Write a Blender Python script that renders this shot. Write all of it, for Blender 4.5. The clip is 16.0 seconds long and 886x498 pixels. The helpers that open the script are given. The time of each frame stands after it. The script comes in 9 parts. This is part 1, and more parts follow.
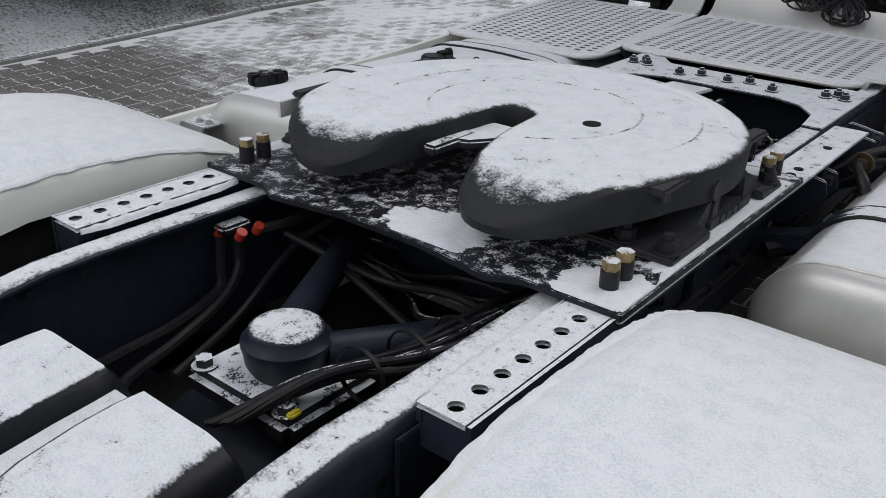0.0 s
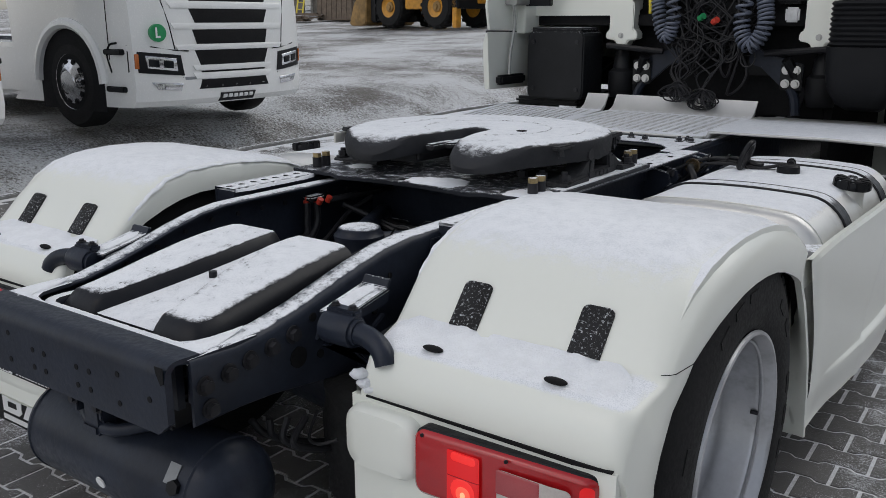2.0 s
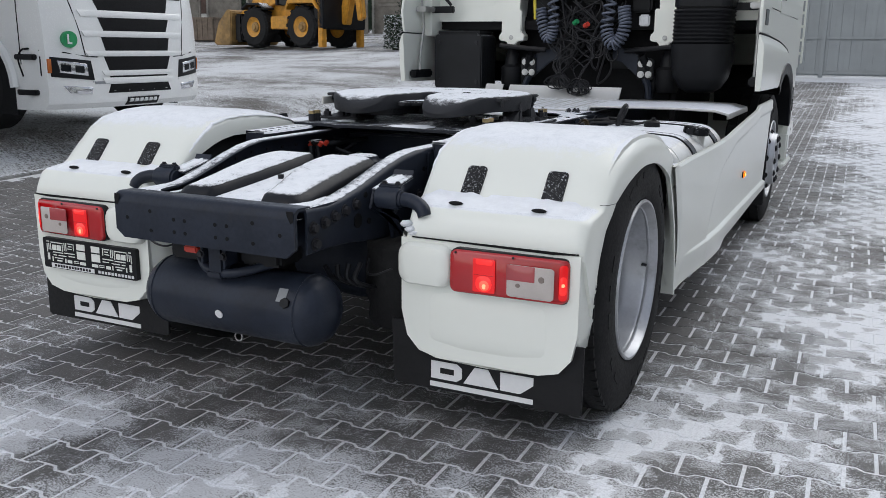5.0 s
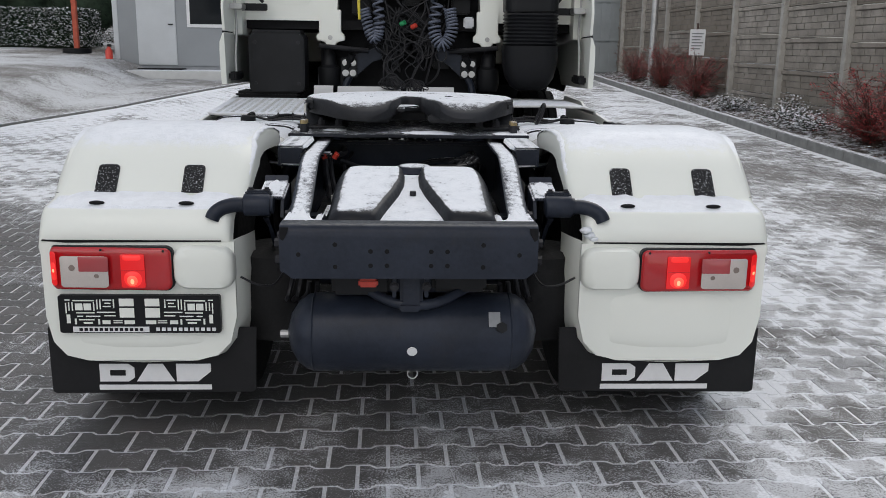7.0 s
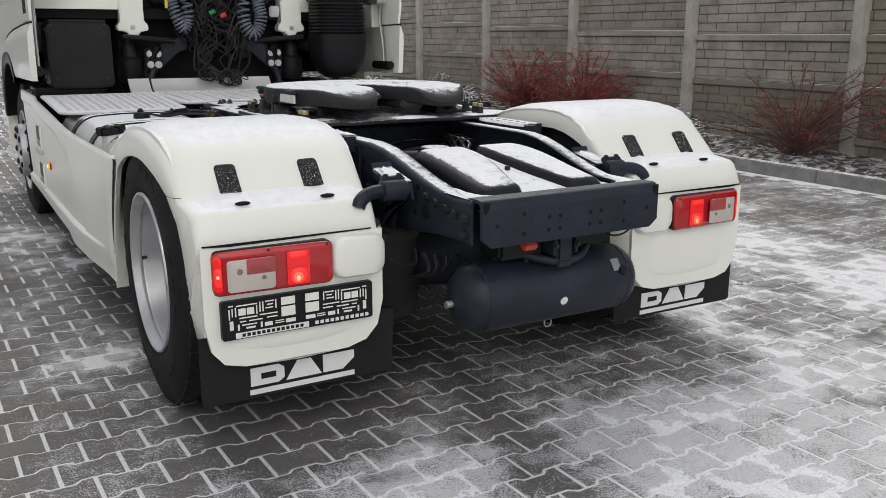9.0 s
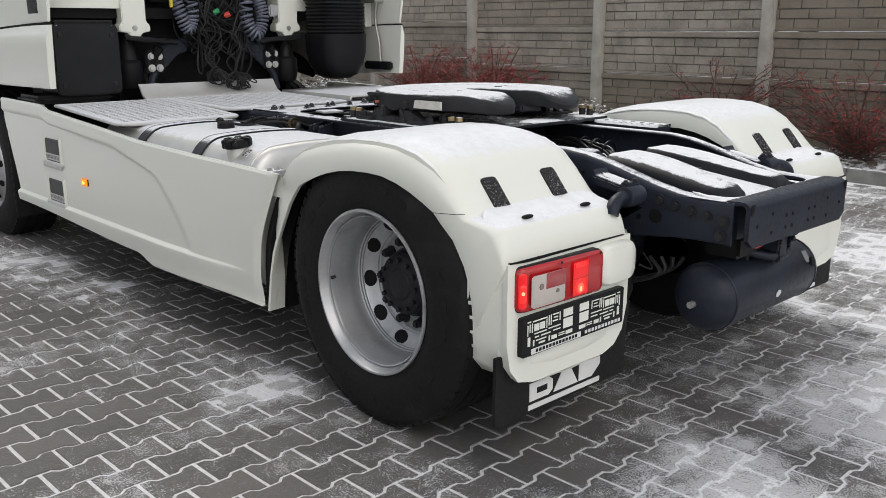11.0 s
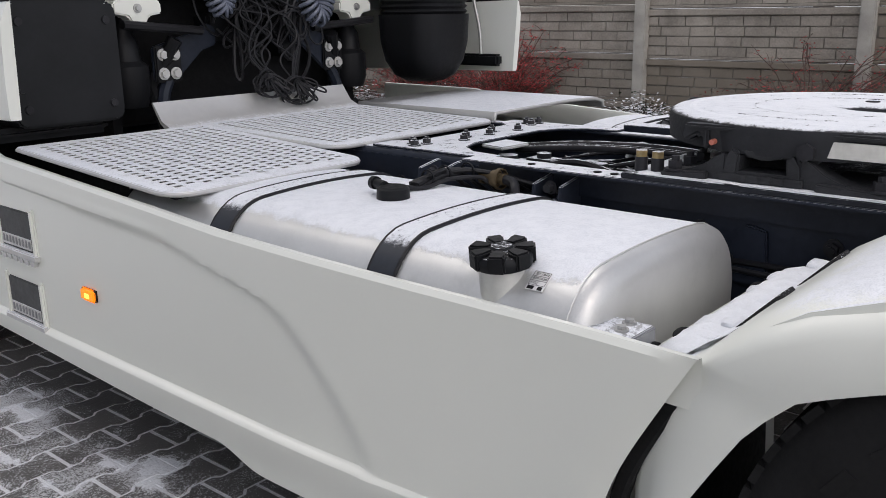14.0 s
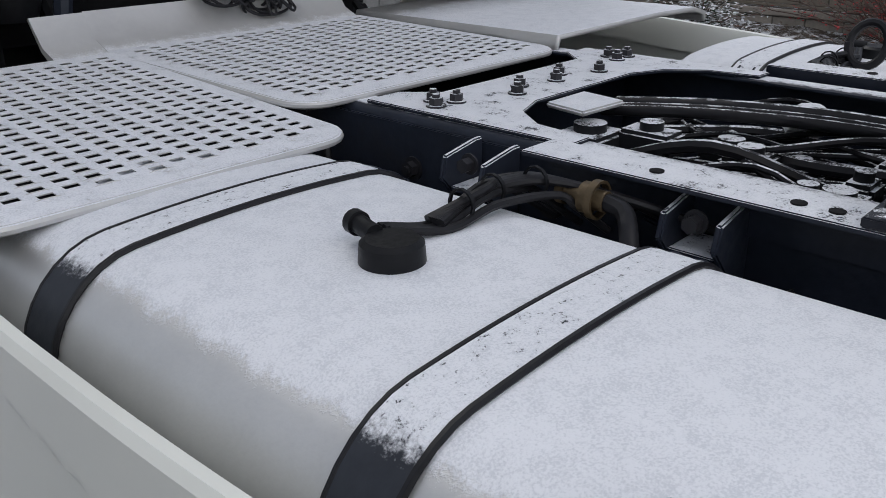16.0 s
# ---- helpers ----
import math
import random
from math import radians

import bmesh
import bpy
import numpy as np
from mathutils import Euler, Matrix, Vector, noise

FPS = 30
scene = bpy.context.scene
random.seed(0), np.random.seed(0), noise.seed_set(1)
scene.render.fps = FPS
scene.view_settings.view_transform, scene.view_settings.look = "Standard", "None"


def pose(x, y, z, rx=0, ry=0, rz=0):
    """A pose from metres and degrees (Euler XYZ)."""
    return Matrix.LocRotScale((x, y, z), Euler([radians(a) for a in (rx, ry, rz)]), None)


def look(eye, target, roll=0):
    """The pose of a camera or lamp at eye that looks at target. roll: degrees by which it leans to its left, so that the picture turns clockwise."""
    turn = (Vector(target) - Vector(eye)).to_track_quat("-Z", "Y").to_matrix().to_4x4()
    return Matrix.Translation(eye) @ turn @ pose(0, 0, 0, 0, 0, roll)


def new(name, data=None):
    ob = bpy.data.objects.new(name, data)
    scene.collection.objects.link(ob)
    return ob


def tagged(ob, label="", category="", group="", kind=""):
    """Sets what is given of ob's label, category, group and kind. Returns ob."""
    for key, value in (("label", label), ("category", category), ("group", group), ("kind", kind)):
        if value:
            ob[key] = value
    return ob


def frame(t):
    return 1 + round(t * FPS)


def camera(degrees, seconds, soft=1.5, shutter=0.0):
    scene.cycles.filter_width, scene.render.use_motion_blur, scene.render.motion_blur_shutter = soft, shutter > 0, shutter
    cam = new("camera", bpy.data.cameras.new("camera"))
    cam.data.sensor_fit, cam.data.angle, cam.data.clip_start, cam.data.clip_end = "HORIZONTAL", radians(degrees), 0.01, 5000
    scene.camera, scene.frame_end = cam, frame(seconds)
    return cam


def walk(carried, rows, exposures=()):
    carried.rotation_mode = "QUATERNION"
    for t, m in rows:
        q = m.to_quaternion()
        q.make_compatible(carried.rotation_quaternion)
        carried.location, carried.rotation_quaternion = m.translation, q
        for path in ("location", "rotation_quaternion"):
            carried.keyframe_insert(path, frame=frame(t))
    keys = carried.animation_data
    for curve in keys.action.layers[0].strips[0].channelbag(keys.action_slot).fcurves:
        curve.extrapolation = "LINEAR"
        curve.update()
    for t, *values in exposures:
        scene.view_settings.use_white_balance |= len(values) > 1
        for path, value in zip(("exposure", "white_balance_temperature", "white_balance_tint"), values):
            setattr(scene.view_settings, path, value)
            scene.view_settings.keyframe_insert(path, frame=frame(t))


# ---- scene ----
cam = camera(53.7, 16.0, 0.5)
PATH = [
    (0, (1.034, -0.830, 1.655), (-0.092, 0.585, 0.808), 1.6),
    (0.5, (1.030, -1.194, 1.640), (-0.127, 0.198, 0.783), 1.3),
    (1, (1.165, -1.612, 1.636), (-0.032, -0.251, 0.792), 0.8),
    (1.5, (1.466, -1.858, 1.616), (0.293, -0.462, 0.796), 0.2),
    (2, (1.785, -1.976, 1.519), (0.651, -0.408, 1.011), -0.1),
    (2.5, (2.025, -2.284, 1.397), (0.958, -0.625, 1.066), -0.1),
    (3, (2.251, -2.521, 1.362), (1.238, -0.83, 1.024), -0.4),
    (3.5, (2.443, -2.684, 1.338), (1.481, -0.977, 0.937), -0.4),
    (4, (2.463, -2.81, 1.346), (1.496, -1.115, 0.905), 0.5),
    (4.5, (2.281, -2.997, 1.355), (1.325, -1.301, 0.898), 1.1),
    (4.7, (2.174, -3.08, 1.355), (1.244, -1.369, 0.899), 0.9),
    (6.8, (0.209, -3.471, 1.35), (0.184, -1.523, 0.898), 0.9),
    (7, (-0.007, -3.49, 1.361), (0.075, -1.543, 0.912), 0.8),
    (7.5, (-0.528, -3.5, 1.357), (-0.209, -1.577, 0.911), 0.6),
    (8, (-1.046, -3.522, 1.359), (-0.513, -1.647, 0.913), 0.4),
    (8.2, (-1.229, -3.501, 1.357), (-0.596, -1.658, 0.906), 0.3),
    (10.3, (-2.799, -2.749, 1.411), (-1.501, -1.309, 0.919), 0.1),
    (10.5, (-2.918, -2.645, 1.414), (-1.603, -1.22, 0.924), 0.1),
    (11, (-3.096, -2.367, 1.422), (-1.767, -0.956, 0.932), -0.0),
    (11.5, (-3.23, -2.002, 1.429), (-1.873, -0.617, 0.939), 0.2),
    (12, (-3.337, -1.581, 1.45), (-1.984, -0.191, 0.961), 0.2),
    (12.5, (-3.288, -1.148, 1.452), (-2.009, 0.311, 0.966), -0.3),
    (13, (-3.159, -0.727, 1.451), (-1.882, 0.732, 0.963), -0.6),
    (13.5, (-2.884, -0.322, 1.442), (-1.561, 1.091, 0.94), -0.9),
    (14, (-2.456, 0.017, 1.396), (-0.996, 1.279, 0.87), -0.8),
    (14.5, (-2.108, 0.25, 1.389), (-0.57, 1.369, 0.768), -0.6),
    (15, (-1.846, 0.344, 1.376), (-0.324, 1.444, 0.687), -0.5),
    (15.5, (-1.707, 0.545, 1.362), (-0.274, 1.724, 0.616), 0.0),
    (16, (-1.599, 0.808, 1.373), (-0.23, 2.046, 0.602), -0.2),
]
EXPOSURES = [(0.0, -0.08, 6650, 10), (0.5, -0.14, 6650, 10), (1.5, -0.18, 6550, 10), (2.5, -0.1, 6600, 10), (3.5, 0.1, 6400, 10), (4.5, 0.15, 6400, 10), (7.0, 0.05, 6600, 10), (8.0, 0.12, 7000, 10),
             (11.0, 0.35, 7000, 10), (12.5, 0.38, 6900, 12), (13.5, 0.42, 6870, 13), (14.5, 0.22, 6580, 15), (16.0, 0.0, 6450, 12)]
walk(cam, [(t, look(eye, target, roll)) for t, eye, target, roll in PATH], EXPOSURES)

# ---- light ----
world = bpy.data.worlds.new("overcast_sky")
scene.world = world
world.use_nodes = True
wn = world.node_tree.nodes
sky = wn.new("ShaderNodeTexSky")
sky.sky_type, sky.sun_disc = "NISHITA", False
sky.sun_elevation, sky.sun_rotation = radians(48), radians(200)
sky.air_density, sky.dust_density, sky.ozone_density = 1.0, 1.5, 1.0
veil = wn.new("ShaderNodeHueSaturation")
veil.inputs["Saturation"].default_value = 0.42
world.node_tree.links.new(sky.outputs["Color"], veil.inputs["Color"])
world.node_tree.links.new(veil.outputs["Color"], wn["Background"].inputs["Color"])
wn["Background"].inputs["Strength"].default_value = 0.15
sun = new("sun", bpy.data.lights.new("sun", "SUN"))
sun.data.energy, sun.data.angle, sun.data.color = 1.45, radians(50), (1.0, 0.985, 0.96)
sun.matrix_world = pose(0, 0, 30, 42, 0, 160)


# ---- materials ----
def nodes_of(name):
    m = bpy.data.materials.new(name)
    m.use_nodes = True
    nt = m.node_tree
    return m, nt, nt.nodes["Principled BSDF"]


def noise_node(nt, coords, scale, detail=4.0, rough=0.6):
    n = nt.nodes.new("ShaderNodeTexNoise")
    n.inputs["Scale"].default_value, n.inputs["Detail"].default_value = scale, detail
    n.inputs["Roughness"].default_value = rough
    nt.links.new(coords, n.inputs["Vector"])
    return n.outputs["Fac"]


def ramp(nt, value, a, b, lo=0.0, hi=1.0):
    r = nt.nodes.new("ShaderNodeMapRange")
    r.inputs["From Min"].default_value, r.inputs["From Max"].default_value = a, b
    r.inputs["To Min"].default_value, r.inputs["To Max"].default_value = lo, hi
    r.interpolation_type = "SMOOTHSTEP"
    nt.links.new(value, r.inputs["Value"])
    return r.outputs["Result"]


def calc(nt, op, a, b):
    n = nt.nodes.new("ShaderNodeMath")
    n.operation = op
    for i, v in enumerate((a, b)):
        if isinstance(v, (int, float)):
            n.inputs[i].default_value = v
        else:
            nt.links.new(v, n.inputs[i])
    return n.outputs[0]


def mixed(nt, fac, a, b):
    n = nt.nodes.new("ShaderNodeMix")
    n.data_type = "RGBA"
    nt.links.new(fac, n.inputs["Factor"])
    for v, key in ((a, "A"), (b, "B")):
        sock = [s for s in n.inputs if s.name == key and s.type == "RGBA"][0]
        if isinstance(v, tuple):
            sock.default_value = (*v, 1)
        else:
            nt.links.new(v, sock)
    return [s for s in n.outputs if s.type == "RGBA"][0]


SNOW = (0.80, 0.82, 0.85)


def surface(name, colour, rough=0.5, metal=0.0, vary=0.12, scale=6.0, grain=60.0, bump=0.15,
            snow=None, coat=0.0, stain=None, island=0.0, rvar=0.08, blotch=26.0, each=0.0):
    """A surface with colour variation at two scales, fine relief and, where it looks up, a cover of snow.
    snow: (normal z from, to, patchiness 0..1)."""
    m, nt, b = nodes_of(name)
    tc = nt.nodes.new("ShaderNodeTexCoord")
    co = tc.outputs["Object"]
    big, fine = noise_node(nt, co, scale), noise_node(nt, co, grain, 3.0)
    k = calc(nt, "ADD", calc(nt, "MULTIPLY", big, 0.7), calc(nt, "MULTIPLY", fine, 0.3))
    dark = tuple(c * (1 - vary) for c in colour)
    light = tuple(min(1.0, c * (1 + vary)) for c in colour)
    col = mixed(nt, ramp(nt, k, 0.3, 0.7), dark, light)
    if stain:
        col = mixed(nt, ramp(nt, noise_node(nt, co, scale * 0.6, 6.0, 0.7), 0.55, 0.72, 0.0, 0.7), col, stain)
    if island:
        own = nt.nodes.new("ShaderNodeNewGeometry").outputs["Random Per Island"]
        col = mixed(nt, ramp(nt, own, 0.0, 1.0, 0.0, island), col, tuple(c * 0.45 for c in colour))
    if each:
        own = nt.nodes.new("ShaderNodeObjectInfo").outputs["Random"]
        col = mixed(nt, ramp(nt, own, 0.0, 1.0, 0.0, each), col, tuple(c * k for c, k in zip(colour, (0.50, 0.46, 0.40))))
    rg = ramp(nt, fine, 0.3, 0.7, max(0.02, rough - rvar), min(1.0, rough + rvar))
    height = fine
    met = None
    if snow:
        lo, hi, patch = snow
        geo = nt.nodes.new("ShaderNodeNewGeometry")
        sep = nt.nodes.new("ShaderNodeSeparateXYZ")
        nt.links.new(geo.outputs["Normal"], sep.inputs[0])
        up = sep.outputs["Z"]
        rag = noise_node(nt, co, 220.0, 2.0, 0.7)
        lump = noise_node(nt, co, blotch, 5.0, 0.7)
        k2 = calc(nt, "ADD", calc(nt, "MULTIPLY", lump, 0.65), calc(nt, "MULTIPLY", rag, 0.35))
        edge = calc(nt, "ADD", up, calc(nt, "MULTIPLY", calc(nt, "SUBTRACT", k2, 0.5), 0.30))
        cover = ramp(nt, edge, lo, hi)
        if patch > 0:
            keep = ramp(nt, k2, 0.30 + 0.22 * patch, 0.36 + 0.24 * patch)
            cover = calc(nt, "MULTIPLY", cover, keep)
        flake = noise_node(nt, co, 330.0, 2.0, 0.7)
        white = mixed(nt, ramp(nt, calc(nt, "ADD", calc(nt, "MULTIPLY", flake, 0.6), calc(nt, "MULTIPLY", lump, 0.4)), 0.38, 0.56), (0.66, 0.685, 0.72), SNOW)
        col = mixed(nt, cover, col, white)
        rg = calc(nt, "ADD", calc(nt, "MULTIPLY", calc(nt, "SUBTRACT", 1.0, cover), rg), calc(nt, "MULTIPLY", cover, 0.9))
        height = calc(nt, "ADD", calc(nt, "MULTIPLY", fine, 0.4 * bump / (bump + 0.25)), calc(nt, "MULTIPLY", cover, calc(nt, "ADD", 0.5, calc(nt, "ADD", k2, calc(nt, "MULTIPLY", flake, 0.5)))))
        if metal:
            met = calc(nt, "MULTIPLY", calc(nt, "SUBTRACT", 1.0, cover), metal)
    nt.links.new(col, b.inputs["Base Color"])
    nt.links.new(rg, b.inputs["Roughness"])
    if met is not None:
        nt.links.new(met, b.inputs["Metallic"])
    else:
        b.inputs["Metallic"].default_value = metal
    b.inputs["Coat Weight"].default_value = coat
    b.inputs["Coat Roughness"].default_value = 0.08
    if max(colour) < 0.06:
        b.inputs["Specular IOR Level"].default_value = 0.2
    bp = nt.nodes.new("ShaderNodeBump")
    bp.inputs["Strength"].default_value = bump + (0.25 if snow else 0.0)
    bp.inputs["Distance"].default_value = 0.004
    nt.links.new(height, bp.inputs["Height"])
    nt.links.new(bp.outputs["Normal"], b.inputs["Normal"])
    return m


def glow(name, colour, strength, base):
    m, nt, b = nodes_of(name)
    b.inputs["Base Color"].default_value = (*base, 1)
    b.inputs["Emission Color"].default_value = (*colour, 1)
    b.inputs["Emission Strength"].default_value = strength
    b.inputs["Roughness"].default_value = 0.15
    return m


CREAM = (0.77, 0.785, 0.725)
M_PAINT = surface("cream_paint", CREAM, 0.3, vary=0.006, scale=1.2, grain=12.0, bump=0.004, coat=0.3, rvar=0.02)
M_GUARD = surface("cream_plastic_snowed", CREAM, 0.34, vary=0.008, scale=1.5, bump=0.05, coat=0.2, rvar=0.03, snow=(0.80, 0.92, 0.0))
M_FRAME = surface("frame_paint", (0.018, 0.022, 0.033), 0.38, vary=0.25, bump=0.25, snow=(0.93, 0.985, 0.30), stain=(0.045, 0.045, 0.047))
M_STRIP = surface("strip_paint", (0.018, 0.022, 0.033), 0.38, vary=0.25, bump=0.25, snow=(0.93, 0.985, 0.10), blotch=60.0)
M_RAIL = surface("rail_paint", (0.024, 0.029, 0.042), 0.36, vary=0.25, bump=0.2, snow=(0.90, 0.985, 0.22), blotch=45.0)
M_FRAME_DRY = surface("frame_paint_dry", (0.019, 0.0235, 0.035), 0.36, vary=0.25, bump=0.2, stain=(0.024, 0.025, 0.03))
M_COUPLE = surface("coupling_cast", (0.022, 0.023, 0.026), 0.55, vary=0.3, bump=0.4, grain=120, snow=(0.90, 0.97, 0.12))
M_COUPLE_DRY = surface("coupling_cast_dry", (0.03, 0.031, 0.034), 0.55, vary=0.3, bump=0.4, grain=120)
M_PLATE = surface("mount_plate", (0.018, 0.02, 0.026), 0.4, vary=0.3, bump=0.3, snow=(0.9, 0.97, 0.92), blotch=30.0)
M_BOX = surface("cover_plastic", (0.010, 0.011, 0.014), 0.4, vary=0.2, bump=0.2, snow=(0.88, 0.95, 0.16))
M_BLACK = surface("black_plastic", (0.009, 0.0095, 0.011), 0.45, vary=0.2, bump=0.15)
M_BLACK_SNOW = surface("black_plastic_snowed", (0.014, 0.015, 0.017), 0.45, vary=0.2, bump=0.15, snow=(0.86, 0.96, 0.5))
M_CAP = surface("cap_plastic", (0.010, 0.011, 0.013), 0.42, vary=0.2, bump=0.15, snow=(0.93, 0.99, 0.92), blotch=60.0)
M_SLOT = surface("slot_mesh", (0.02, 0.02, 0.021), 0.7, vary=0.4, grain=300, bump=0.5, snow=(0.4, 0.5, 1.10), blotch=150.0)
M_RUBBER = surface("rubber", (0.012, 0.012, 0.0125), 0.75, vary=0.2, bump=0.3, grain=90, stain=(0.024, 0.024, 0.024))
M_FLAP = surface("flap_rubber", (0.013, 0.013, 0.014), 0.6, vary=0.2, bump=0.2)
M_RIM = surface("rim_silver", (0.46, 0.47, 0.49), 0.36, 0.6, vary=0.12, bump=0.1, stain=(0.27, 0.27, 0.27))
M_RIM_DULL = surface("rim_silver_dull", (0.30, 0.305, 0.315), 0.45, 0.5, vary=0.15, bump=0.1, stain=(0.2, 0.2, 0.2))
M_STEEL = surface("zinc_steel", (0.45, 0.45, 0.44), 0.45, 0.8, vary=0.2, bump=0.2)
M_BRASS = surface("yellow_zinc", (0.34, 0.26, 0.13), 0.5, 0.6, vary=0.35, bump=0.4, scale=40, snow=(0.95, 0.99, 0.6))
M_FITTING = surface("tarnished_brass", (0.09, 0.065, 0.035), 0.5, 0.5, vary=0.4, bump=0.3)
M_BOLT = surface("dark_bolt", (0.03, 0.03, 0.034), 0.5, 0.3, vary=0.3, bump=0.3)
M_BOLT_SNOW = surface("dark_bolt_snowed", (0.04, 0.04, 0.044), 0.5, 0.3, vary=0.3, bump=0.3, snow=(0.93, 0.98, 0.5))
M_ALU = surface("tank_aluminium", (0.62, 0.62, 0.605), 0.42, 0.62, vary=0.07, scale=5.0, grain=140, bump=0.12, snow=(0.80, 0.88, 0.0), stain=(0.5, 0.5, 0.48))
M_ALU_BARE = surface("tank_end_aluminium", (0.62, 0.62, 0.605), 0.42, 0.62, vary=0.07, scale=5.0, grain=140, bump=0.12, stain=(0.5, 0.5, 0.48))
M_TREAD = surface("tread_aluminium", (0.60, 0.60, 0.59), 0.45, 0.5, vary=0.1, bump=0.2, snow=(0.93, 0.98, 0.16))
M_WHITE_SHEET = surface("sheet_snowed", (0.55, 0.55, 0.54), 0.4, 0.4, vary=0.06, bump=0.12, snow=(0.85, 0.95, 0.0))
M_BRACKET = surface("zinc_sheet_snowed", (0.42, 0.43, 0.44), 0.4, 0.6, vary=0.1, bump=0.12, snow=(0.85, 0.95, 0.6), blotch=60.0)
M_SNOW = surface("snow", SNOW, 0.9, vary=0.05, scale=30, grain=240, bump=0.8)
M_STRAP = surface("strap_steel", (0.03, 0.034, 0.042), 0.4, vary=0.2, bump=0.15, snow=(0.80, 0.90, 0.26), blotch=70.0)
M_CABLE = surface("cable", (0.016, 0.016, 0.018), 0.36, vary=0.2, bump=0.1)
M_CABLE_SNOW = surface("cable_snowed", (0.013, 0.013, 0.015), 0.45, vary=0.2, bump=0.1, snow=(0.9, 0.98, 0.75))
M_COIL = surface("coil_hose", (0.11, 0.125, 0.165), 0.4, vary=0.15, bump=0.1)
M_RED = surface("red_plastic", (0.55, 0.05, 0.03), 0.4, vary=0.15, bump=0.1)
M_SALMON = surface("faded_red_plastic", (0.50, 0.16, 0.11), 0.5, vary=0.2, bump=0.1)
M_GREEN = surface("green_plastic", (0.02, 0.28, 0.10), 0.4, vary=0.15, bump=0.1)
M_YELLOW = surface("yellow_plastic", (0.62, 0.50, 0.05), 0.4, vary=0.15, bump=0.1)
M_LENS_RED = surface("red_lens", (0.42, 0.012, 0.016), 0.12, vary=0.12, bump=0.05, grain=250, coat=0.5)
M_LENS_CLEAR = surface("clear_lens", (0.48, 0.43, 0.40), 0.12, vary=0.1, bump=0.05, grain=250, coat=0.5)
M_LENS_DIM = surface("dim_lens", (0.20, 0.16, 0.14), 0.2, vary=0.2, bump=0.05)
M_LENS_PINK = surface("pink_lens", (0.36, 0.055, 0.06), 0.12, vary=0.1, bump=0.05, grain=250, coat=0.5)
M_LAMP_ON = glow("lit_red", (1.0, 0.012, 0.015), 0.34, (0.50, 0.012, 0.014))
# two steps of emission paint the bulb's glow on its reflector bowl
M_BOWL_GLOW = glow("reflector_glow", (1.0, 0.03, 0.025), 0.62, (0.55, 0.02, 0.02))
M_BOWL_GLOW_NEAR = glow("reflector_glow_near", (1.0, 0.09, 0.05), 0.95, (0.7, 0.08, 0.05))
M_LAMP_HOT = glow("lit_filament", (1.0, 0.30, 0.16), 1.5, (0.9, 0.2, 0.1))
M_AMBER = glow("lit_amber", (1.0, 0.30, 0.01), 0.55, (0.7, 0.24, 0.01))
M_AMBER_HOT = glow("lit_amber_bulb", (1.0, 0.55, 0.08), 1.6, (0.8, 0.4, 0.05))
M_WHITE = surface("white_print", (0.70, 0.70, 0.70), 0.5, vary=0.05, bump=0.05)
M_LABEL = surface("worn_label", (0.60, 0.59, 0.55), 0.5, vary=0.12, scale=20, bump=0.05, stain=(0.42, 0.40, 0.36))
M_GREY = surface("grey_paint", (0.22, 0.23, 0.24), 0.5, vary=0.12, bump=0.1)
M_LIGHT_GREY = surface("light_panel", (0.50, 0.52, 0.53), 0.5, vary=0.06, scale=1.5, bump=0.1)
M_WELL = surface("well_shadow_grey", (0.06, 0.062, 0.064), 0.6, vary=0.3, scale=9.0, bump=0.1)
# near-black; for holes, gaps and hollows it puts their shade into the colour
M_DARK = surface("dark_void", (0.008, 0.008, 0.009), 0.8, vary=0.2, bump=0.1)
M_GLASS_DARK = surface("dark_glass", (0.012, 0.014, 0.016), 0.06, vary=0.1, bump=0.0)


# ---- mesh helpers ----
def link(name, bm, material, parent=None, label="", smooth=None):
    me = bpy.data.meshes.new(name)
    bm.normal_update()
    if smooth is not None:
        for f in bm.faces:
            f.smooth = True
        for e in bm.edges:
            if len(e.link_faces) == 2 and e.calc_face_angle(0) > radians(smooth):
                e.smooth = False
    bm.to_mesh(me)
    bm.free()
    me.materials.append(material)
    ob = new(name, me)
    if parent is not None:
        ob.parent = parent
    if label:
        ob["label"] = label
    return ob


def part(name, bm, material, parent, label="", smooth=40):
    return link(name, bm, material, parent, label, smooth)


def thing(name, label, category, group="", at=(0, 0, 0)):
    e = new(name)
    e.location = at
    return tagged(e, label, category, group)


def box(bm, x0, x1, y0, y1, z0, z1, bevel=0.0, segments=2):
    r = bmesh.ops.create_cube(bm, size=1.0)
    vs = r["verts"]
    m = Matrix.Translation(((x0 + x1) / 2, (y0 + y1) / 2, (z0 + z1) / 2)) @ Matrix.Diagonal((abs(x1 - x0), abs(y1 - y0), abs(z1 - z0), 1))
    bmesh.ops.transform(bm, matrix=m, verts=vs)
    if bevel:
        es = list({e for v in vs for e in v.link_edges})
        bmesh.ops.bevel(bm, geom=es, offset=bevel, segments=segments, affect="EDGES", clamp_overlap=True)
    return bm


def boxed(x0, x1, y0, y1, z0, z1, bevel=0.0, segments=2):
    return box(bmesh.new(), x0, x1, y0, y1, z0, z1, bevel, segments)


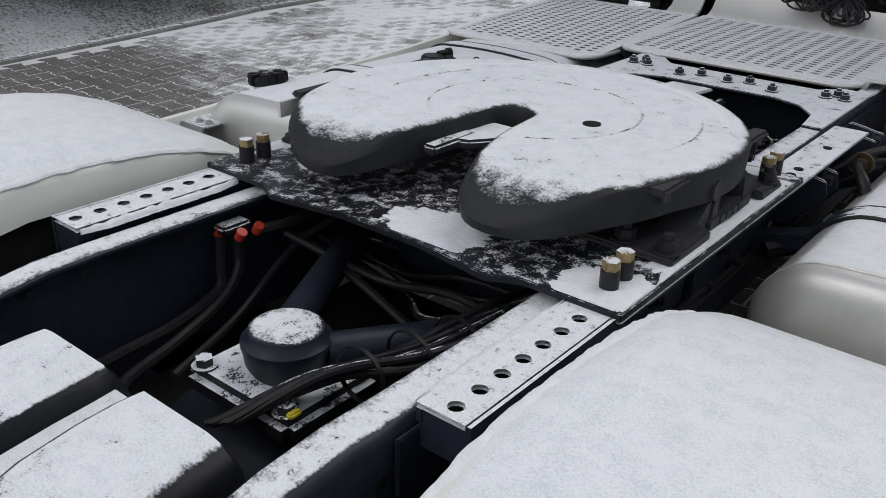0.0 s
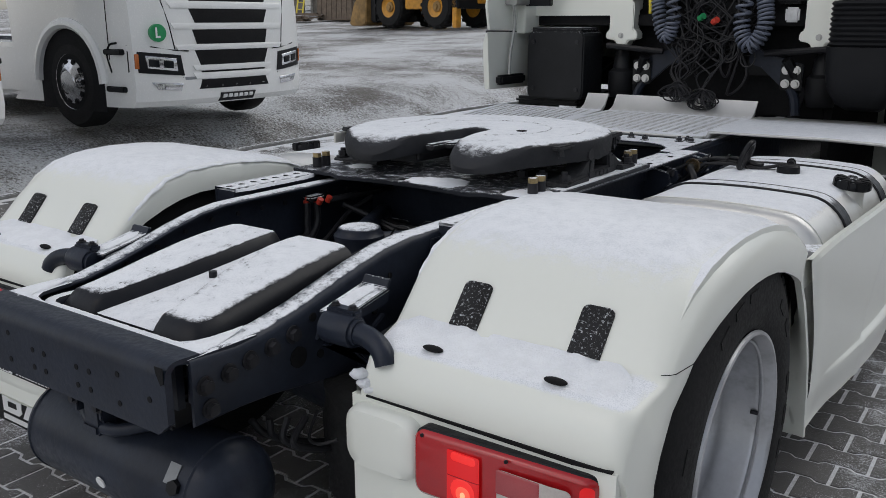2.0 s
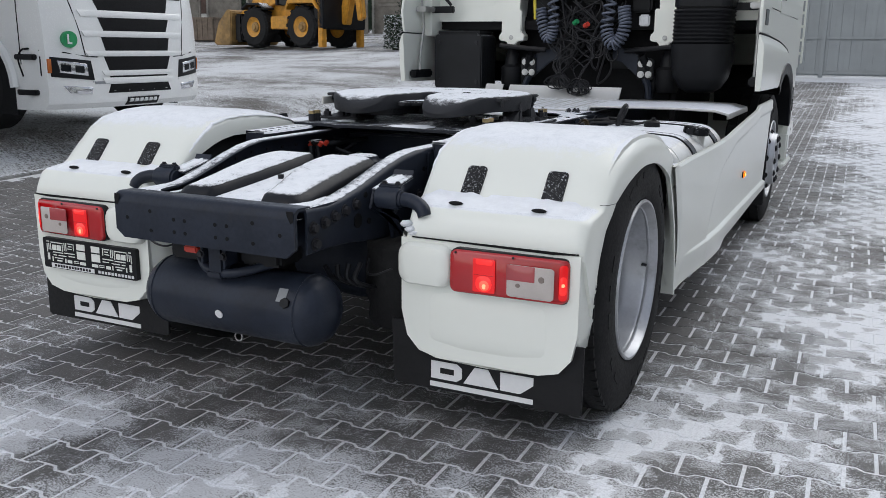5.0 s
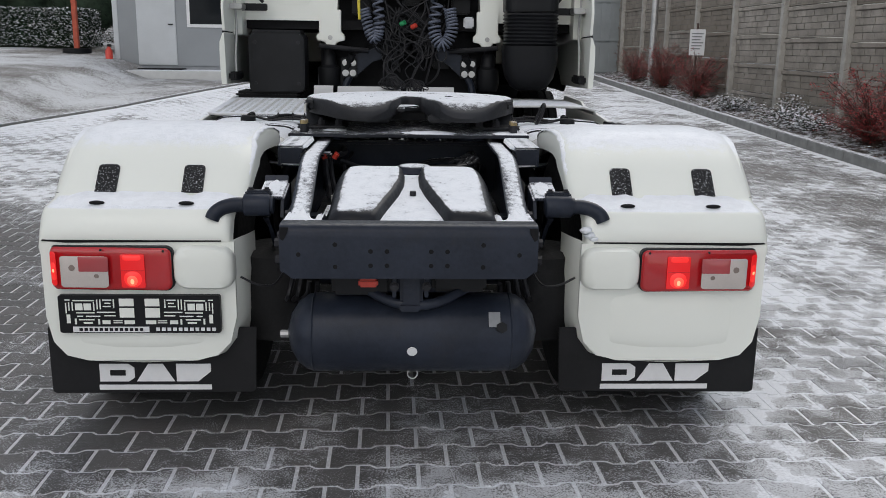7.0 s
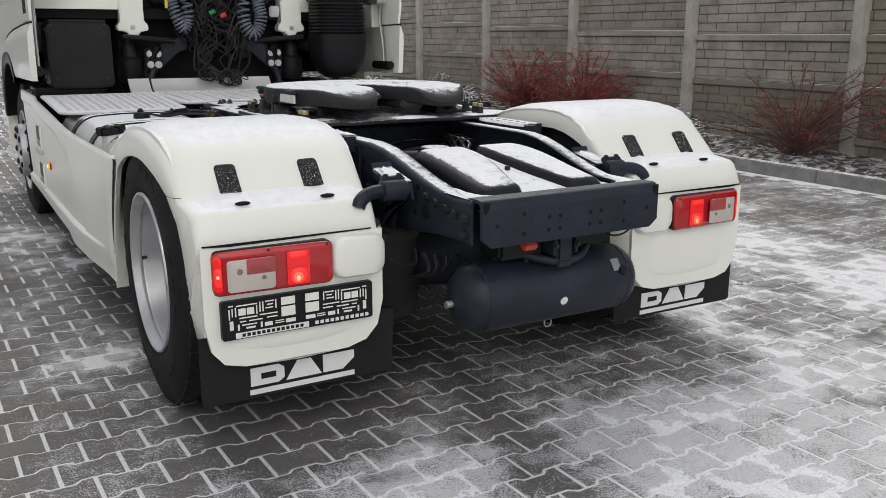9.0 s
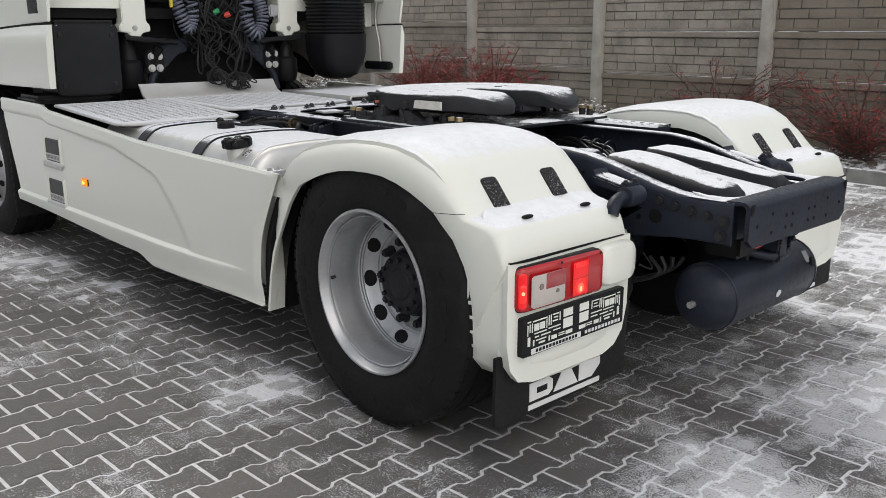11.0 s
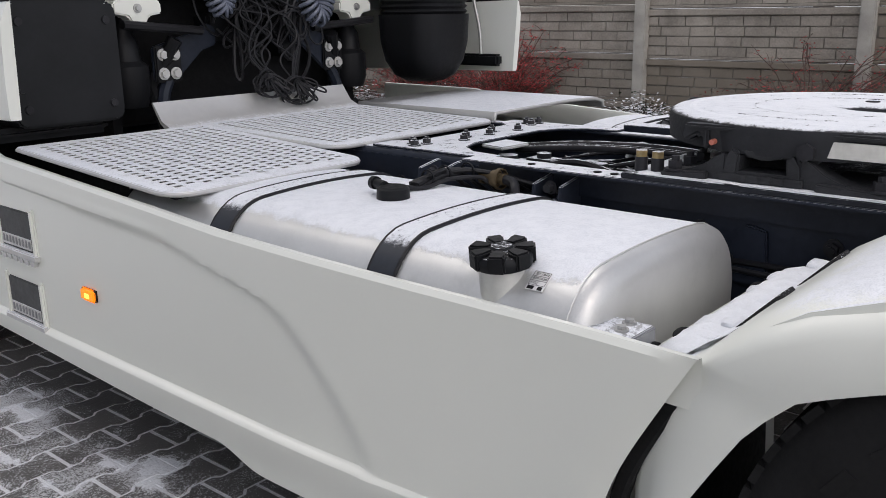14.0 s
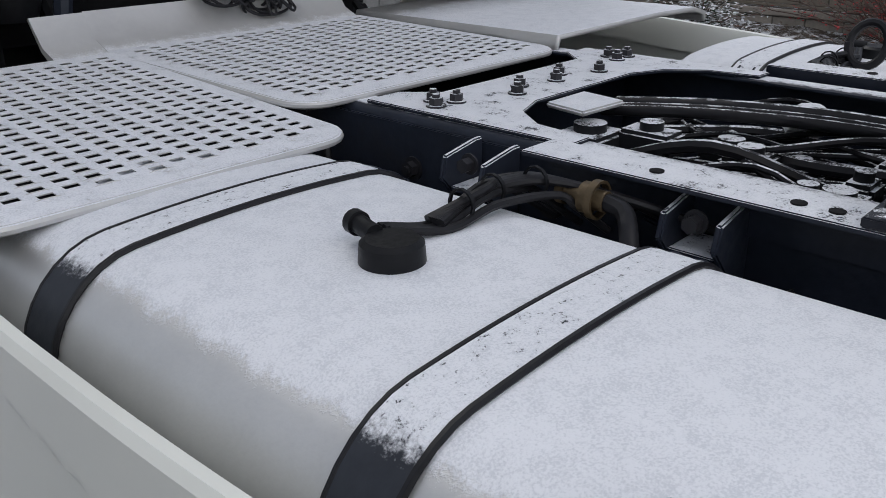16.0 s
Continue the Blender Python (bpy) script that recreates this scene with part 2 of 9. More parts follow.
def loft(bm, rings, closed=True, caps=True):
    """Faces between rings of equally many points."""
    rows = [[bm.verts.new(p) for p in ring] for ring in rings]
    n = len(rows[0])
    for a, b in zip(rows, rows[1:]):
        for i in range(n if closed else n - 1):
            j = (i + 1) % n
            bm.faces.new((a[i], a[j], b[j], b[i]))
    if caps and closed:
        bm.faces.new(rows[0][::-1])
        bm.faces.new(rows[-1])
    bmesh.ops.recalc_face_normals(bm, faces=bm.faces)
    return bm


def prism(bm, outline, axis, a, b, bevel=0.0, segments=2):
    """A solid from an outline in the plane across axis, from a to b along it."""
    def place(p, v):
        return (v, p[0], p[1]) if axis == "x" else (p[0], v, p[1]) if axis == "y" else (p[0], p[1], v)
    tmp = bmesh.new()
    loft(tmp, [[place(p, a) for p in outline], [place(p, b) for p in outline]])
    if bevel:
        bmesh.ops.bevel(tmp, geom=list(tmp.edges), offset=bevel, segments=segments, affect="EDGES", clamp_overlap=True)
    merge(bm, tmp)
    return bm


def merge(bm, other):
    me = bpy.data.meshes.new("tmp")
    other.to_mesh(me)
    other.free()
    bm.from_mesh(me)
    bpy.data.meshes.remove(me)
    return bm


def rounded(w, h, r, n=5, mid=0):
    """A rounded rectangle's outline round the origin."""
    out = []
    for cx, cy, a0 in ((w / 2 - r, h / 2 - r, 0), (-w / 2 + r, h / 2 - r, 90), (-w / 2 + r, -h / 2 + r, 180), (w / 2 - r, -h / 2 + r, 270)):
        for i in range(n + 1):
            a = radians(a0 + 90 * i / n)
            out.append((cx + r * math.cos(a), cy + r * math.sin(a)))
        if mid and a0 == 0:
            out += [(cx - 2 * cx * k / (mid + 1), h / 2) for k in range(1, mid + 1)]
    return out


def lathe(bm, profile, centre, axis="x", n=48, closed_profile=False):
    """Turns (along, radius) points about an axis."""
    cx, cy, cz = centre
    rings = []
    for i in range(n):
        a = 2 * math.pi * i / n
        c, s = math.cos(a), math.sin(a)
        ring = []
        for t, r in profile:
            if axis == "x":
                ring.append((cx + t, cy + r * c, cz + r * s))
            elif axis == "y":
                ring.append((cx + r * c, cy + t, cz + r * s))
            else:
                ring.append((cx + r * c, cy + r * s, cz + t))
        rings.append([bm.verts.new(p) for p in ring])
    m = len(profile)
    for i in range(n):
        a, b = rings[i], rings[(i + 1) % n]
        for j in range(m if closed_profile else m - 1):
            k = (j + 1) % m
            bm.faces.new((a[j], a[k], b[k], b[j]))
    bmesh.ops.remove_doubles(bm, verts=bm.verts, dist=1e-5)
    bmesh.ops.recalc_face_normals(bm, faces=bm.faces)
    return bm


def cyl(bm, a, b, r, n=12, r2=None):
    a, b = Vector(a), Vector(b)
    d = b - a
    m = Matrix.Translation((a + b) / 2) @ d.to_track_quat("Z", "Y").to_matrix().to_4x4()
    bmesh.ops.create_cone(bm, cap_ends=True, segments=n, radius1=r, radius2=r if r2 is None else r2, depth=d.length, matrix=m)
    return bm


def spline(points, steps=6):
    """A smooth line through the points."""
    p = [Vector(q) for q in points]
    p = [2 * p[0] - p[1]] + p + [2 * p[-1] - p[-2]]
    out = []
    for i in range(1, len(p) - 2):
        for k in range(steps):
            t = k / steps
            a, b, c, d = p[i - 1], p[i], p[i + 1], p[i + 2]
            out.append(0.5 * ((2 * b) + (c - a) * t + (2 * a - 5 * b + 4 * c - d) * t * t + (3 * b - a - 3 * c + d) * t ** 3))
    out.append(p[-2])
    return out


def tube(bm, path, r, n=6):
    path = [Vector(p) for p in path]
    rings = []
    side = Vector((0.3, 0.2, 0.93))
    for i, p in enumerate(path):
        d = (path[min(i + 1, len(path) - 1)] - path[max(i - 1, 0)]).normalized()
        side = side - d * side.dot(d)
        if side.length < 1e-4:
            side = d.orthogonal()
        side.normalize()
        up = d.cross(side)
        rings.append([p + r * (math.cos(2 * math.pi * k / n) * side + math.sin(2 * math.pi * k / n) * up) for k in range(n)])
    rows = [[bm.verts.new(q) for q in ring] for ring in rings]
    for a, b in zip(rows, rows[1:]):
        for k in range(n):
            j = (k + 1) % n
            bm.faces.new((a[k], a[j], b[j], b[k]))
    bm.faces.new(rows[0][::-1])
    bm.faces.new(rows[-1])
    return bm


def hexbolt(bm, at, axis, r=0.014, h=0.012, washer=True, stud=0.0):
    """A bolt's head with its washer, standing out along axis."""
    at, d = Vector(at), Vector(axis).normalized()
    if washer:
        cyl(bm, at, at + d * 0.004, r * 1.45, 14)
    cyl(bm, at + d * 0.003, at + d * (0.003 + h), r, 6)
    if stud:
        cyl(bm, at + d * h, at + d * (h + stud), r * 0.55, 8)
    return bm


def clump(bm, at, r, rng, squash=0.6, n=1):
    """An uneven lump of snow."""
    for _ in range(n):
        v = bmesh.ops.create_icosphere(bm, subdivisions=2, radius=r)["verts"]
        for q in v:
            k = 1 + 0.35 * noise.noise(q.co / r * 1.7 + Vector(at) * 13)
            q.co = Vector((q.co.x * k, q.co.y * k, q.co.z * k * squash)) + Vector(at)
    return bm


def snow_strip(parent, centres, sides, half, seed, h=0.006):
    """Thin snow lying along a line of points: ragged at both edges, a little domed."""
    bm = bmesh.new()
    rows = []
    n = len(centres)
    for i, (c, d, w) in enumerate(zip(centres, sides, half)):
        c, d = Vector(c), Vector(d).normalized()
        taper = min(1.0, 6 * min(i, n - 1 - i) / n + 0.1)
        k = [1 + 0.14 * noise.noise(c * 28 + Vector((seed, j, 0))) + 0.17 * noise.noise(c * 300 + Vector((seed, 7 * j, 3))) for j in (0, 5)]
        a, b = w * taper * k[0], w * taper * k[1]
        hh = h * (0.8 + 0.4 * noise.noise(c * 60 + Vector((seed, 0, 9))))
        rows.append([c - d * a + Vector((0, 0, 0.0006)), c - d * a * 0.8 + Vector((0, 0, hh * 0.7)), c + Vector((0, 0, hh)), c + d * b * 0.8 + Vector((0, 0, hh * 0.7)), c + d * b + Vector((0, 0, 0.0006))])
    loft(bm, rows, closed=False)
    for f in bm.faces:
        if f.normal.z < 0:
            f.normal_flip()
    return part("snow_cover", bm, M_SNOW, parent, "thin ragged snow", 70)


def snow_patch(parent, x, y, z, rx, ry, seed, within, h=0.004):
    """A thin ragged sheet of snow lying on a flat top."""
    bm = bmesh.new()
    rings = []
    for f, k in ((1.0, 0.0), (0.9, 0.6), (0.6, 1.0), (0.25, 1.05)):
        ring = []
        for i in range(120):
            a = 2 * math.pi * i / 120
            q = Vector((math.cos(a), math.sin(a), 0))
            w = 1 + 0.30 * noise.noise(q * 1.4 + Vector((seed, 0, 0))) + 0.16 * noise.noise(q * 5 + Vector((seed, 3, 0))) + 0.10 * noise.noise(q * 22 + Vector((seed, 6, 0)))
            px, py = min(max(x + rx * f * w * q.x, within[0]), within[1]), min(max(y + ry * f * w * q.y, within[2]), within[3])
            ring.append((px, py, z + h * k * (0.9 + 0.3 * noise.noise(q * f * 9 + Vector((seed, 1, 4))))))
        rings.append(ring)
    loft(bm, rings)
    return part("snow_cover", bm, M_SNOW, parent, "thin ragged snow", 70)


# ---- ground ----
def smooth01(a, b, x):
    t = min(1.0, max(0.0, (x - a) / (b - a)))
    return t * t * (3 - 2 * t)


def ground_z(x, y):
    """The yard: level under the truck, rising gently ahead and on the gravel."""
    u = (y - 5.0) / 1.2
    rise = 1.2 * (math.log1p(math.exp(u)) if u < 30 else u)
    return (0.03 + 0.025 * smooth01(0, -5, x)) * min(rise, 40.0) + 0.33 * smooth01(-5.95, -7.3, x) + 0.05 * smooth01(-8, -10, x)


def kerb_left_x(y):
    pts = [(-40, -5.0), (1, -5.62), (5, -6.0), (8.8, -5.6), (11, -4.7), (15.7, -3.5), (22, -2.35), (24, -2.0)]
    for (a, p), (b, q) in zip(pts, pts[1:]):
        if a <= y <= b:
            return p + (q - p) * (y - a) / (b - a)
    return pts[-1][1]


KERB_RIGHT, FENCE_X = 5.33, 6.5


def paving_material(name, joint):
    m, nt, b = nodes_of(name)
    tc = nt.nodes.new("ShaderNodeTexCoord")
    co = tc.outputs["Object"]
    geo = nt.nodes.new("ShaderNodeNewGeometry")
    pos = geo.outputs["Position"]
    sep = nt.nodes.new("ShaderNodeSeparateXYZ")
    nt.links.new(pos, sep.inputs[0])
    fine, speck = noise_node(nt, pos, 90, 4, 0.7), noise_node(nt, pos, 330, 2, 0.6)
    info = nt.nodes.new("ShaderNodeObjectInfo")
    rnd = calc(nt, "FRACT", calc(nt, "ADD", info.outputs["Random"], geo.outputs["Random Per Island"]), 0.0)
    if joint:
        col = mixed(nt, ramp(nt, fine, 0.35, 0.65), (0.47, 0.465, 0.46), (0.74, 0.74, 0.75))
    else:
        base = mixed(nt, rnd, (0.062, 0.060, 0.058), (0.110, 0.104, 0.099))
        col = mixed(nt, ramp(nt, fine, 0.35, 0.75, 0.0, 0.7), base, (0.135, 0.132, 0.128))
        col = mixed(nt, ramp(nt, speck, 0.60, 0.66, 0.0, 0.5), col, (0.36, 0.365, 0.37))
    # thin snow: drifted patches, more of it on the open side of the lane and far ahead
    drift = noise_node(nt, pos, 1.1, 7, 0.62)
    mid = noise_node(nt, pos, 7.0, 5, 0.65)
    X, Y = sep.outputs["X"], sep.outputs["Y"]
    k = calc(nt, "ADD", calc(nt, "MULTIPLY", drift, 0.62), calc(nt, "MULTIPLY", mid, 0.38))
    right = calc(nt, "MULTIPLY", calc(nt, "MULTIPLY", ramp(nt, X, 1.15, 2.3), ramp(nt, X, 3.6, 2.8)), ramp(nt, Y, -2.0, 0.2))
    k = calc(nt, "ADD", k, calc(nt, "MULTIPLY", right, 0.088))
    k = calc(nt, "ADD", k, calc(nt, "MULTIPLY", ramp(nt, Y, 4.5, 12.0), 0.07))
    back = calc(nt, "MULTIPLY", calc(nt, "MULTIPLY", ramp(nt, X, -2.3, -0.5), ramp(nt, Y, 0.2, -1.7)), ramp(nt, X, 1.9, 0.9))
    # the cover behind the truck thins out in wide uneven patches
    back = calc(nt, "MULTIPLY", back, ramp(nt, noise_node(nt, pos, 0.75, 4, 0.6), 0.36, 0.56, 0.25, 1.0))
    k = calc(nt, "ADD", k, calc(nt, "MULTIPLY", back, 0.095))
    dry = calc(nt, "MULTIPLY", ramp(nt, X, -1.4, -2.0), ramp(nt, Y, 3.6, 2.4))
    k = calc(nt, "SUBTRACT", k, calc(nt, "MULTIPLY", dry, 0.095))
    west = calc(nt, "MULTIPLY", ramp(nt, X, -1.6, -3.0), ramp(nt, Y, 2.9, 4.2))
    k = calc(nt, "ADD", k, calc(nt, "MULTIPLY", west, 0.09))
    # small drifts caught beside the wheels and the skirt
    for cx, cy, r in ((-1.27, 0.50, 0.24), (-1.25, -0.45, 0.15), (-1.20, 3.12, 0.27), (-1.16, 2.35, 0.15), (-2.33, 1.12, 0.16)):
        gap = nt.nodes.new("ShaderNodeVectorMath")
        gap.operation = "DISTANCE"
        nt.links.new(pos, gap.inputs[0])
        gap.inputs[1].default_value = (cx, cy, 0.0)
        k = calc(nt, "ADD", k, calc(nt, "MULTIPLY", ramp(nt, gap.outputs["Value"], r, 0.1 * r), 0.095))
    # none drifts in under the truck
    roofed = calc(nt, "MULTIPLY", ramp(nt, calc(nt, "ABSOLUTE", X, 0.0), 1.35, 1.05), ramp(nt, Y, -1.15, -0.80))
    k = calc(nt, "SUBTRACT", k, calc(nt, "MULTIPLY", roofed, 0.10))
    grit = noise_node(nt, pos, 165, 3, 0.8)
    frost = calc(nt, "ADD", k, calc(nt, "MULTIPLY", calc(nt, "SUBTRACT", fine, 0.5), 0.07))
    frost = calc(nt, "ADD", frost, calc(nt, "MULTIPLY", calc(nt, "SUBTRACT", grit, 0.5), 0.09))
    if joint:
        dust = ramp(nt, frost, 0.38, 0.56, 0.25, 1.0)
        cover = calc(nt, "MAXIMUM", ramp(nt, frost, 0.47, 0.53), dust)
    else:
        # snow creeps in from a block's worn edges and leaves its middle bare longest
        cell = nt.nodes.new("ShaderNodeAttribute")
        cell.attribute_name = "cell"
        cs = nt.nodes.new("ShaderNodeSeparateXYZ")
        nt.links.new(cell.outputs["Vector"], cs.inputs[0])
        rim = calc(nt, "MAXIMUM", calc(nt, "ABSOLUTE", cs.outputs["X"], 0.0), calc(nt, "ABSOLUTE", cs.outputs["Y"], 0.0))
        creep = ramp(nt, rim, 0.25, 1.0, -0.034, 0.052)
        crept = calc(nt, "ADD", frost, creep)
        crept = calc(nt, "ADD", crept, calc(nt, "MULTIPLY", calc(nt, "SUBTRACT", rnd, 0.5), 0.030))
        solid = ramp(nt, crept, 0.578, 0.622)
        dust = ramp(nt, calc(nt, "ADD", grit, calc(nt, "MULTIPLY", calc(nt, "SUBTRACT", calc(nt, "ADD", k, calc(nt, "MULTIPLY", back, 0.090)), 0.5), 1.25)), 0.53, 0.57, 0.0, 0.70)
        cover = calc(nt, "MAXIMUM", solid, dust)
    cover = calc(nt, "MINIMUM", cover, 1.0)
    col = mixed(nt, cover, col, mixed(nt, ramp(nt, grit, 0.36, 0.56), (0.56, 0.575, 0.60), (0.80, 0.82, 0.85)))
    nt.links.new(col, b.inputs["Base Color"])
    nt.links.new(ramp(nt, cover, 0.0, 1.0, 0.62, 0.92), b.inputs["Roughness"])
    bp = nt.nodes.new("ShaderNodeBump")
    bp.inputs["Strength"].default_value, bp.inputs["Distance"].default_value = 0.5, 0.004
    nt.links.new(calc(nt, "ADD", fine, calc(nt, "MULTIPLY", cover, 0.8)), bp.inputs["Height"])
    nt.links.new(bp.outputs["Normal"], b.inputs["Normal"])
    return m


M_PAVER, M_JOINT = paving_material("paving_block", False), paving_material("paving_joint", True)
M_KERB = surface("kerb_concrete", (0.20, 0.20, 0.19), 0.8, vary=0.25, bump=0.4, snow=(0.9, 0.98, 0.62))


def gravel_material():
    m, nt, b = nodes_of("gravel")
    geo = nt.nodes.new("ShaderNodeNewGeometry")
    pos = geo.outputs["Position"]
    vor = nt.nodes.new("ShaderNodeTexVoronoi")
    vor.inputs["Scale"].default_value = 28.0
    nt.links.new(pos, vor.inputs["Vector"])
    stone = mixed(nt, ramp(nt, noise_node(nt, pos, 46, 3, 0.7), 0.36, 0.64), (0.06, 0.056, 0.05), (0.36, 0.35, 0.335))
    stone = mixed(nt, ramp(nt, noise_node(nt, pos, 0.8, 5), 0.42, 0.6, 0.0, 0.6), stone, (0.085, 0.075, 0.062))
    k = calc(nt, "ADD", calc(nt, "MULTIPLY", noise_node(nt, pos, 0.5, 6, 0.65), 0.5), calc(nt, "MULTIPLY", noise_node(nt, pos, 30, 4, 0.8), 0.5))
    cover = ramp(nt, k, 0.452, 0.54, 0.0, 0.80)
    nt.links.new(mixed(nt, cover, stone, (0.66, 0.68, 0.70)), b.inputs["Base Color"])
    b.inputs["Roughness"].default_value = 0.9
    bp = nt.nodes.new("ShaderNodeBump")
    bp.inputs["Strength"].default_value, bp.inputs["Distance"].default_value = 0.9, 0.02
    nt.links.new(vor.outputs["Distance"], bp.inputs["Height"])
    nt.links.new(bp.outputs["Normal"], b.inputs["Normal"])
    return m


M_GRAVEL = gravel_material()


def sheet(name, xs, ys, zf, material, label=""):
    verts = [(x, y, zf(x, y)) for y in ys for x in xs]
    w = len(xs)
    faces = [(j * w + i, j * w + i + 1, (j + 1) * w + i + 1, (j + 1) * w + i) for j in range(len(ys) - 1) for i in range(w - 1)]
    me = bpy.data.meshes.new(name)
    me.from_pydata(verts, [], faces)
    me.materials.append(material)
    for p in me.polygons:
        p.use_smooth = True
    return tagged(new(name, me), label, "ground", kind="structure")


xs = [-900, -300, -120, -60, -40] + [-30 + 1.0 * i for i in range(56)] + [30, 45, 70, 120, 300, 900]
ys = [-900, -300, -100, -50, -30, -20] + [-14 + 1.0 * i for i in range(60)] + [50, 60, 80, 120, 300, 900]
sheet("ground", xs, ys, lambda x, y: ground_z(x, y) - 0.05 - (0.0 if x < -6.4 else 0.06), M_GRAVEL, "grey gravel yard dusted with snow")

# bedding sheet of the paving, seen in the joints
rows = [-7.0 + 0.5 * i for i in range(64)]
verts, faces = [], []
for y in rows:
    xl = kerb_left_x(y)
    for i in range(24):
        x = xl + (KERB_RIGHT - xl) * i / 23
        verts.append((x, y, ground_z(x, y) + 0.0018))
for j in range(len(rows) - 1):
    for i in range(23):
        a = j * 24 + i
        faces.append((a, a + 1, a + 25, a + 24))
me = bpy.data.meshes.new("paving_bed")
me.from_pydata(verts, [], faces)
me.materials.append(M_JOINT)
paving = tagged(new("pavement", me), "dark grey interlocking block paving with snow in its joints", "pavement", kind="structure")

# interlocking dog-bone blocks laid in rows
PX, PY, TURN = 0.1985, 0.1425, radians(1.3)
OX, OY = -0.072, -0.602
HALF, WAIST, TALL, JOINT = PX / 2 - 0.0058, 0.0562, 0.0808, 0.0040


def block_outline():
    h = HALF
    e, m = TALL - JOINT, WAIST
    a, b = 0.0425, 0.0635
    return [(-h, -e), (-b, -e), (-a, -m), (a, -m), (b, -e), (h, -e), (h, e), (b, e), (a, m), (-a, m), (-b, e), (-h, e)]


# a block's shoulders reach into the waists of the rows beside it
OUT = block_outline()


def block_points():
    top = [(x - math.copysign(0.0022, x), y - math.copysign(0.0022, y), 0.0045) for x, y in OUT]
    mid = [(x, y, 0.0) for x, y in OUT]
    low = [(x, y, -0.03) for x, y in OUT]
    return top + mid + low


def block_faces(o=0):
    n = 12
    f = [(o + 0, o + 1, o + 2, o + 9, o + 10, o + 11), (o + 2, o + 3, o + 8, o + 9), (o + 3, o + 4, o + 5, o + 6, o + 7, o + 8)]
    for k in range(n):
        j = (k + 1) % n
        f.append((o + k, o + 12 + k, o + 12 + j, o + j))
        f.append((o + 12 + k, o + 24 + k, o + 24 + j, o + 12 + j))
    return f


BLOCK = block_points()
ct, st_ = math.cos(TURN), math.sin(TURN)
near_blocks, far_verts, far_faces = [], [], []
prng = random.Random(77)
for j in range(-48, 160):
    for i in range(-40, 40):
        u, v = (i + (0.5 if j % 2 else 0.0)) * PX, j * PY
        x, y = OX + u * ct - v * st_, OY + u * st_ + v * ct
        if y < -6.0 or y > 22 or x > KERB_RIGHT - 0.13 or x < kerb_left_x(y) + 0.13:
            continue
        if y > 12 and abs(x) > 7:
            continue
        z = ground_z(x, y) + prng.uniform(-0.0012, 0.0012)
        if -1.75 < y < -1.0 and -0.95 < x < 1.15 or (-2.15 < x < -1.45 and 0.2 < y < 1.9):
            near_blocks.append((x, y, z))
            if len(near_blocks) <= 300:
                continue
        tx, ty = prng.uniform(-0.006, 0.006), prng.uniform(-0.006, 0.006)
        dzy = (ground_z(x, y + 0.1) - ground_z(x, y - 0.1)) / 0.2
        o = len(far_verts)
        for (a, b, c) in BLOCK:
            far_verts.append((x + a * ct - b * st_, y + a * st_ + b * ct, z + c + a * tx + b * (ty + dzy)))
        far_faces += block_faces(o)
CELL = [(a / HALF, b / TALL, 0.0) for a, b, c in BLOCK]


def mark_cells(me):
    """Each vertex keeps its place within its own block."""
    at = me.attributes.new("cell", "FLOAT_VECTOR", "POINT")
    at.data.foreach_set("vector", [v for i in range(len(me.vertices)) for v in CELL[i % len(CELL)]])


me = bpy.data.meshes.new("paving_blocks")
me.from_pydata(far_verts, [], far_faces)
mark_cells(me)
me.materials.append(M_PAVER)
rest = new("paving_blocks", me)
rest.parent = paving
tagged(rest, "dark concrete paving blocks", kind="stuff")
me = bpy.data.meshes.new("paving_block")
me.from_pydata(BLOCK, [], block_faces())
mark_cells(me)
me.materials.append(M_PAVER)
BLOCK_MESH, NEAR = me, near_blocks[:300]


def kerb(points, name, label, w=0.10, h=0.10, length=1.0):
    root = tagged(new(name), label, "kerb", kind="structure")
    for (x0, y0), (x1, y1) in zip(points, points[1:]):
        d = math.hypot(x1 - x0, y1 - y0)
        n = max(1, round(d / length))
        for k in range(n):
            a, b = k / n, (k + 1) / n
            xa, ya, xb, yb = x0 + (x1 - x0) * a, y0 + (y1 - y0) * a, x0 + (x1 - x0) * b, y0 + (y1 - y0) * b
            ang = math.atan2(yb - ya, xb - xa)
            L = d / n - 0.008
            m, q = ((xa + xb) / 2, (ya + yb) / 2)
            za, zb = ground_z(xa, ya), ground_z(xb, yb)
            o = part("kerb_stone", boxed(-L / 2, L / 2, -w / 2, w / 2, -0.12, h, 0.008), M_KERB, root)
            o.matrix_local = Matrix.Translation((m, q, (za + zb) / 2)) @ Matrix.Rotation(ang, 4, "Z") @ Matrix.Rotation(-math.atan2(zb - za, L), 4, "Y")
    return root


kerb([(KERB_RIGHT + 0.05, -8), (KERB_RIGHT + 0.05, 23)], "kerb", "grey concrete kerb along the planting bed", 0.12, 0.13)
kerb([(kerb_left_x(y) - 0.05, y) for y in (-8, 1, 5, 8.8, 11, 15.7, 22)], "kerb", "low concrete edging between paving and gravel", 0.08, 0.035)

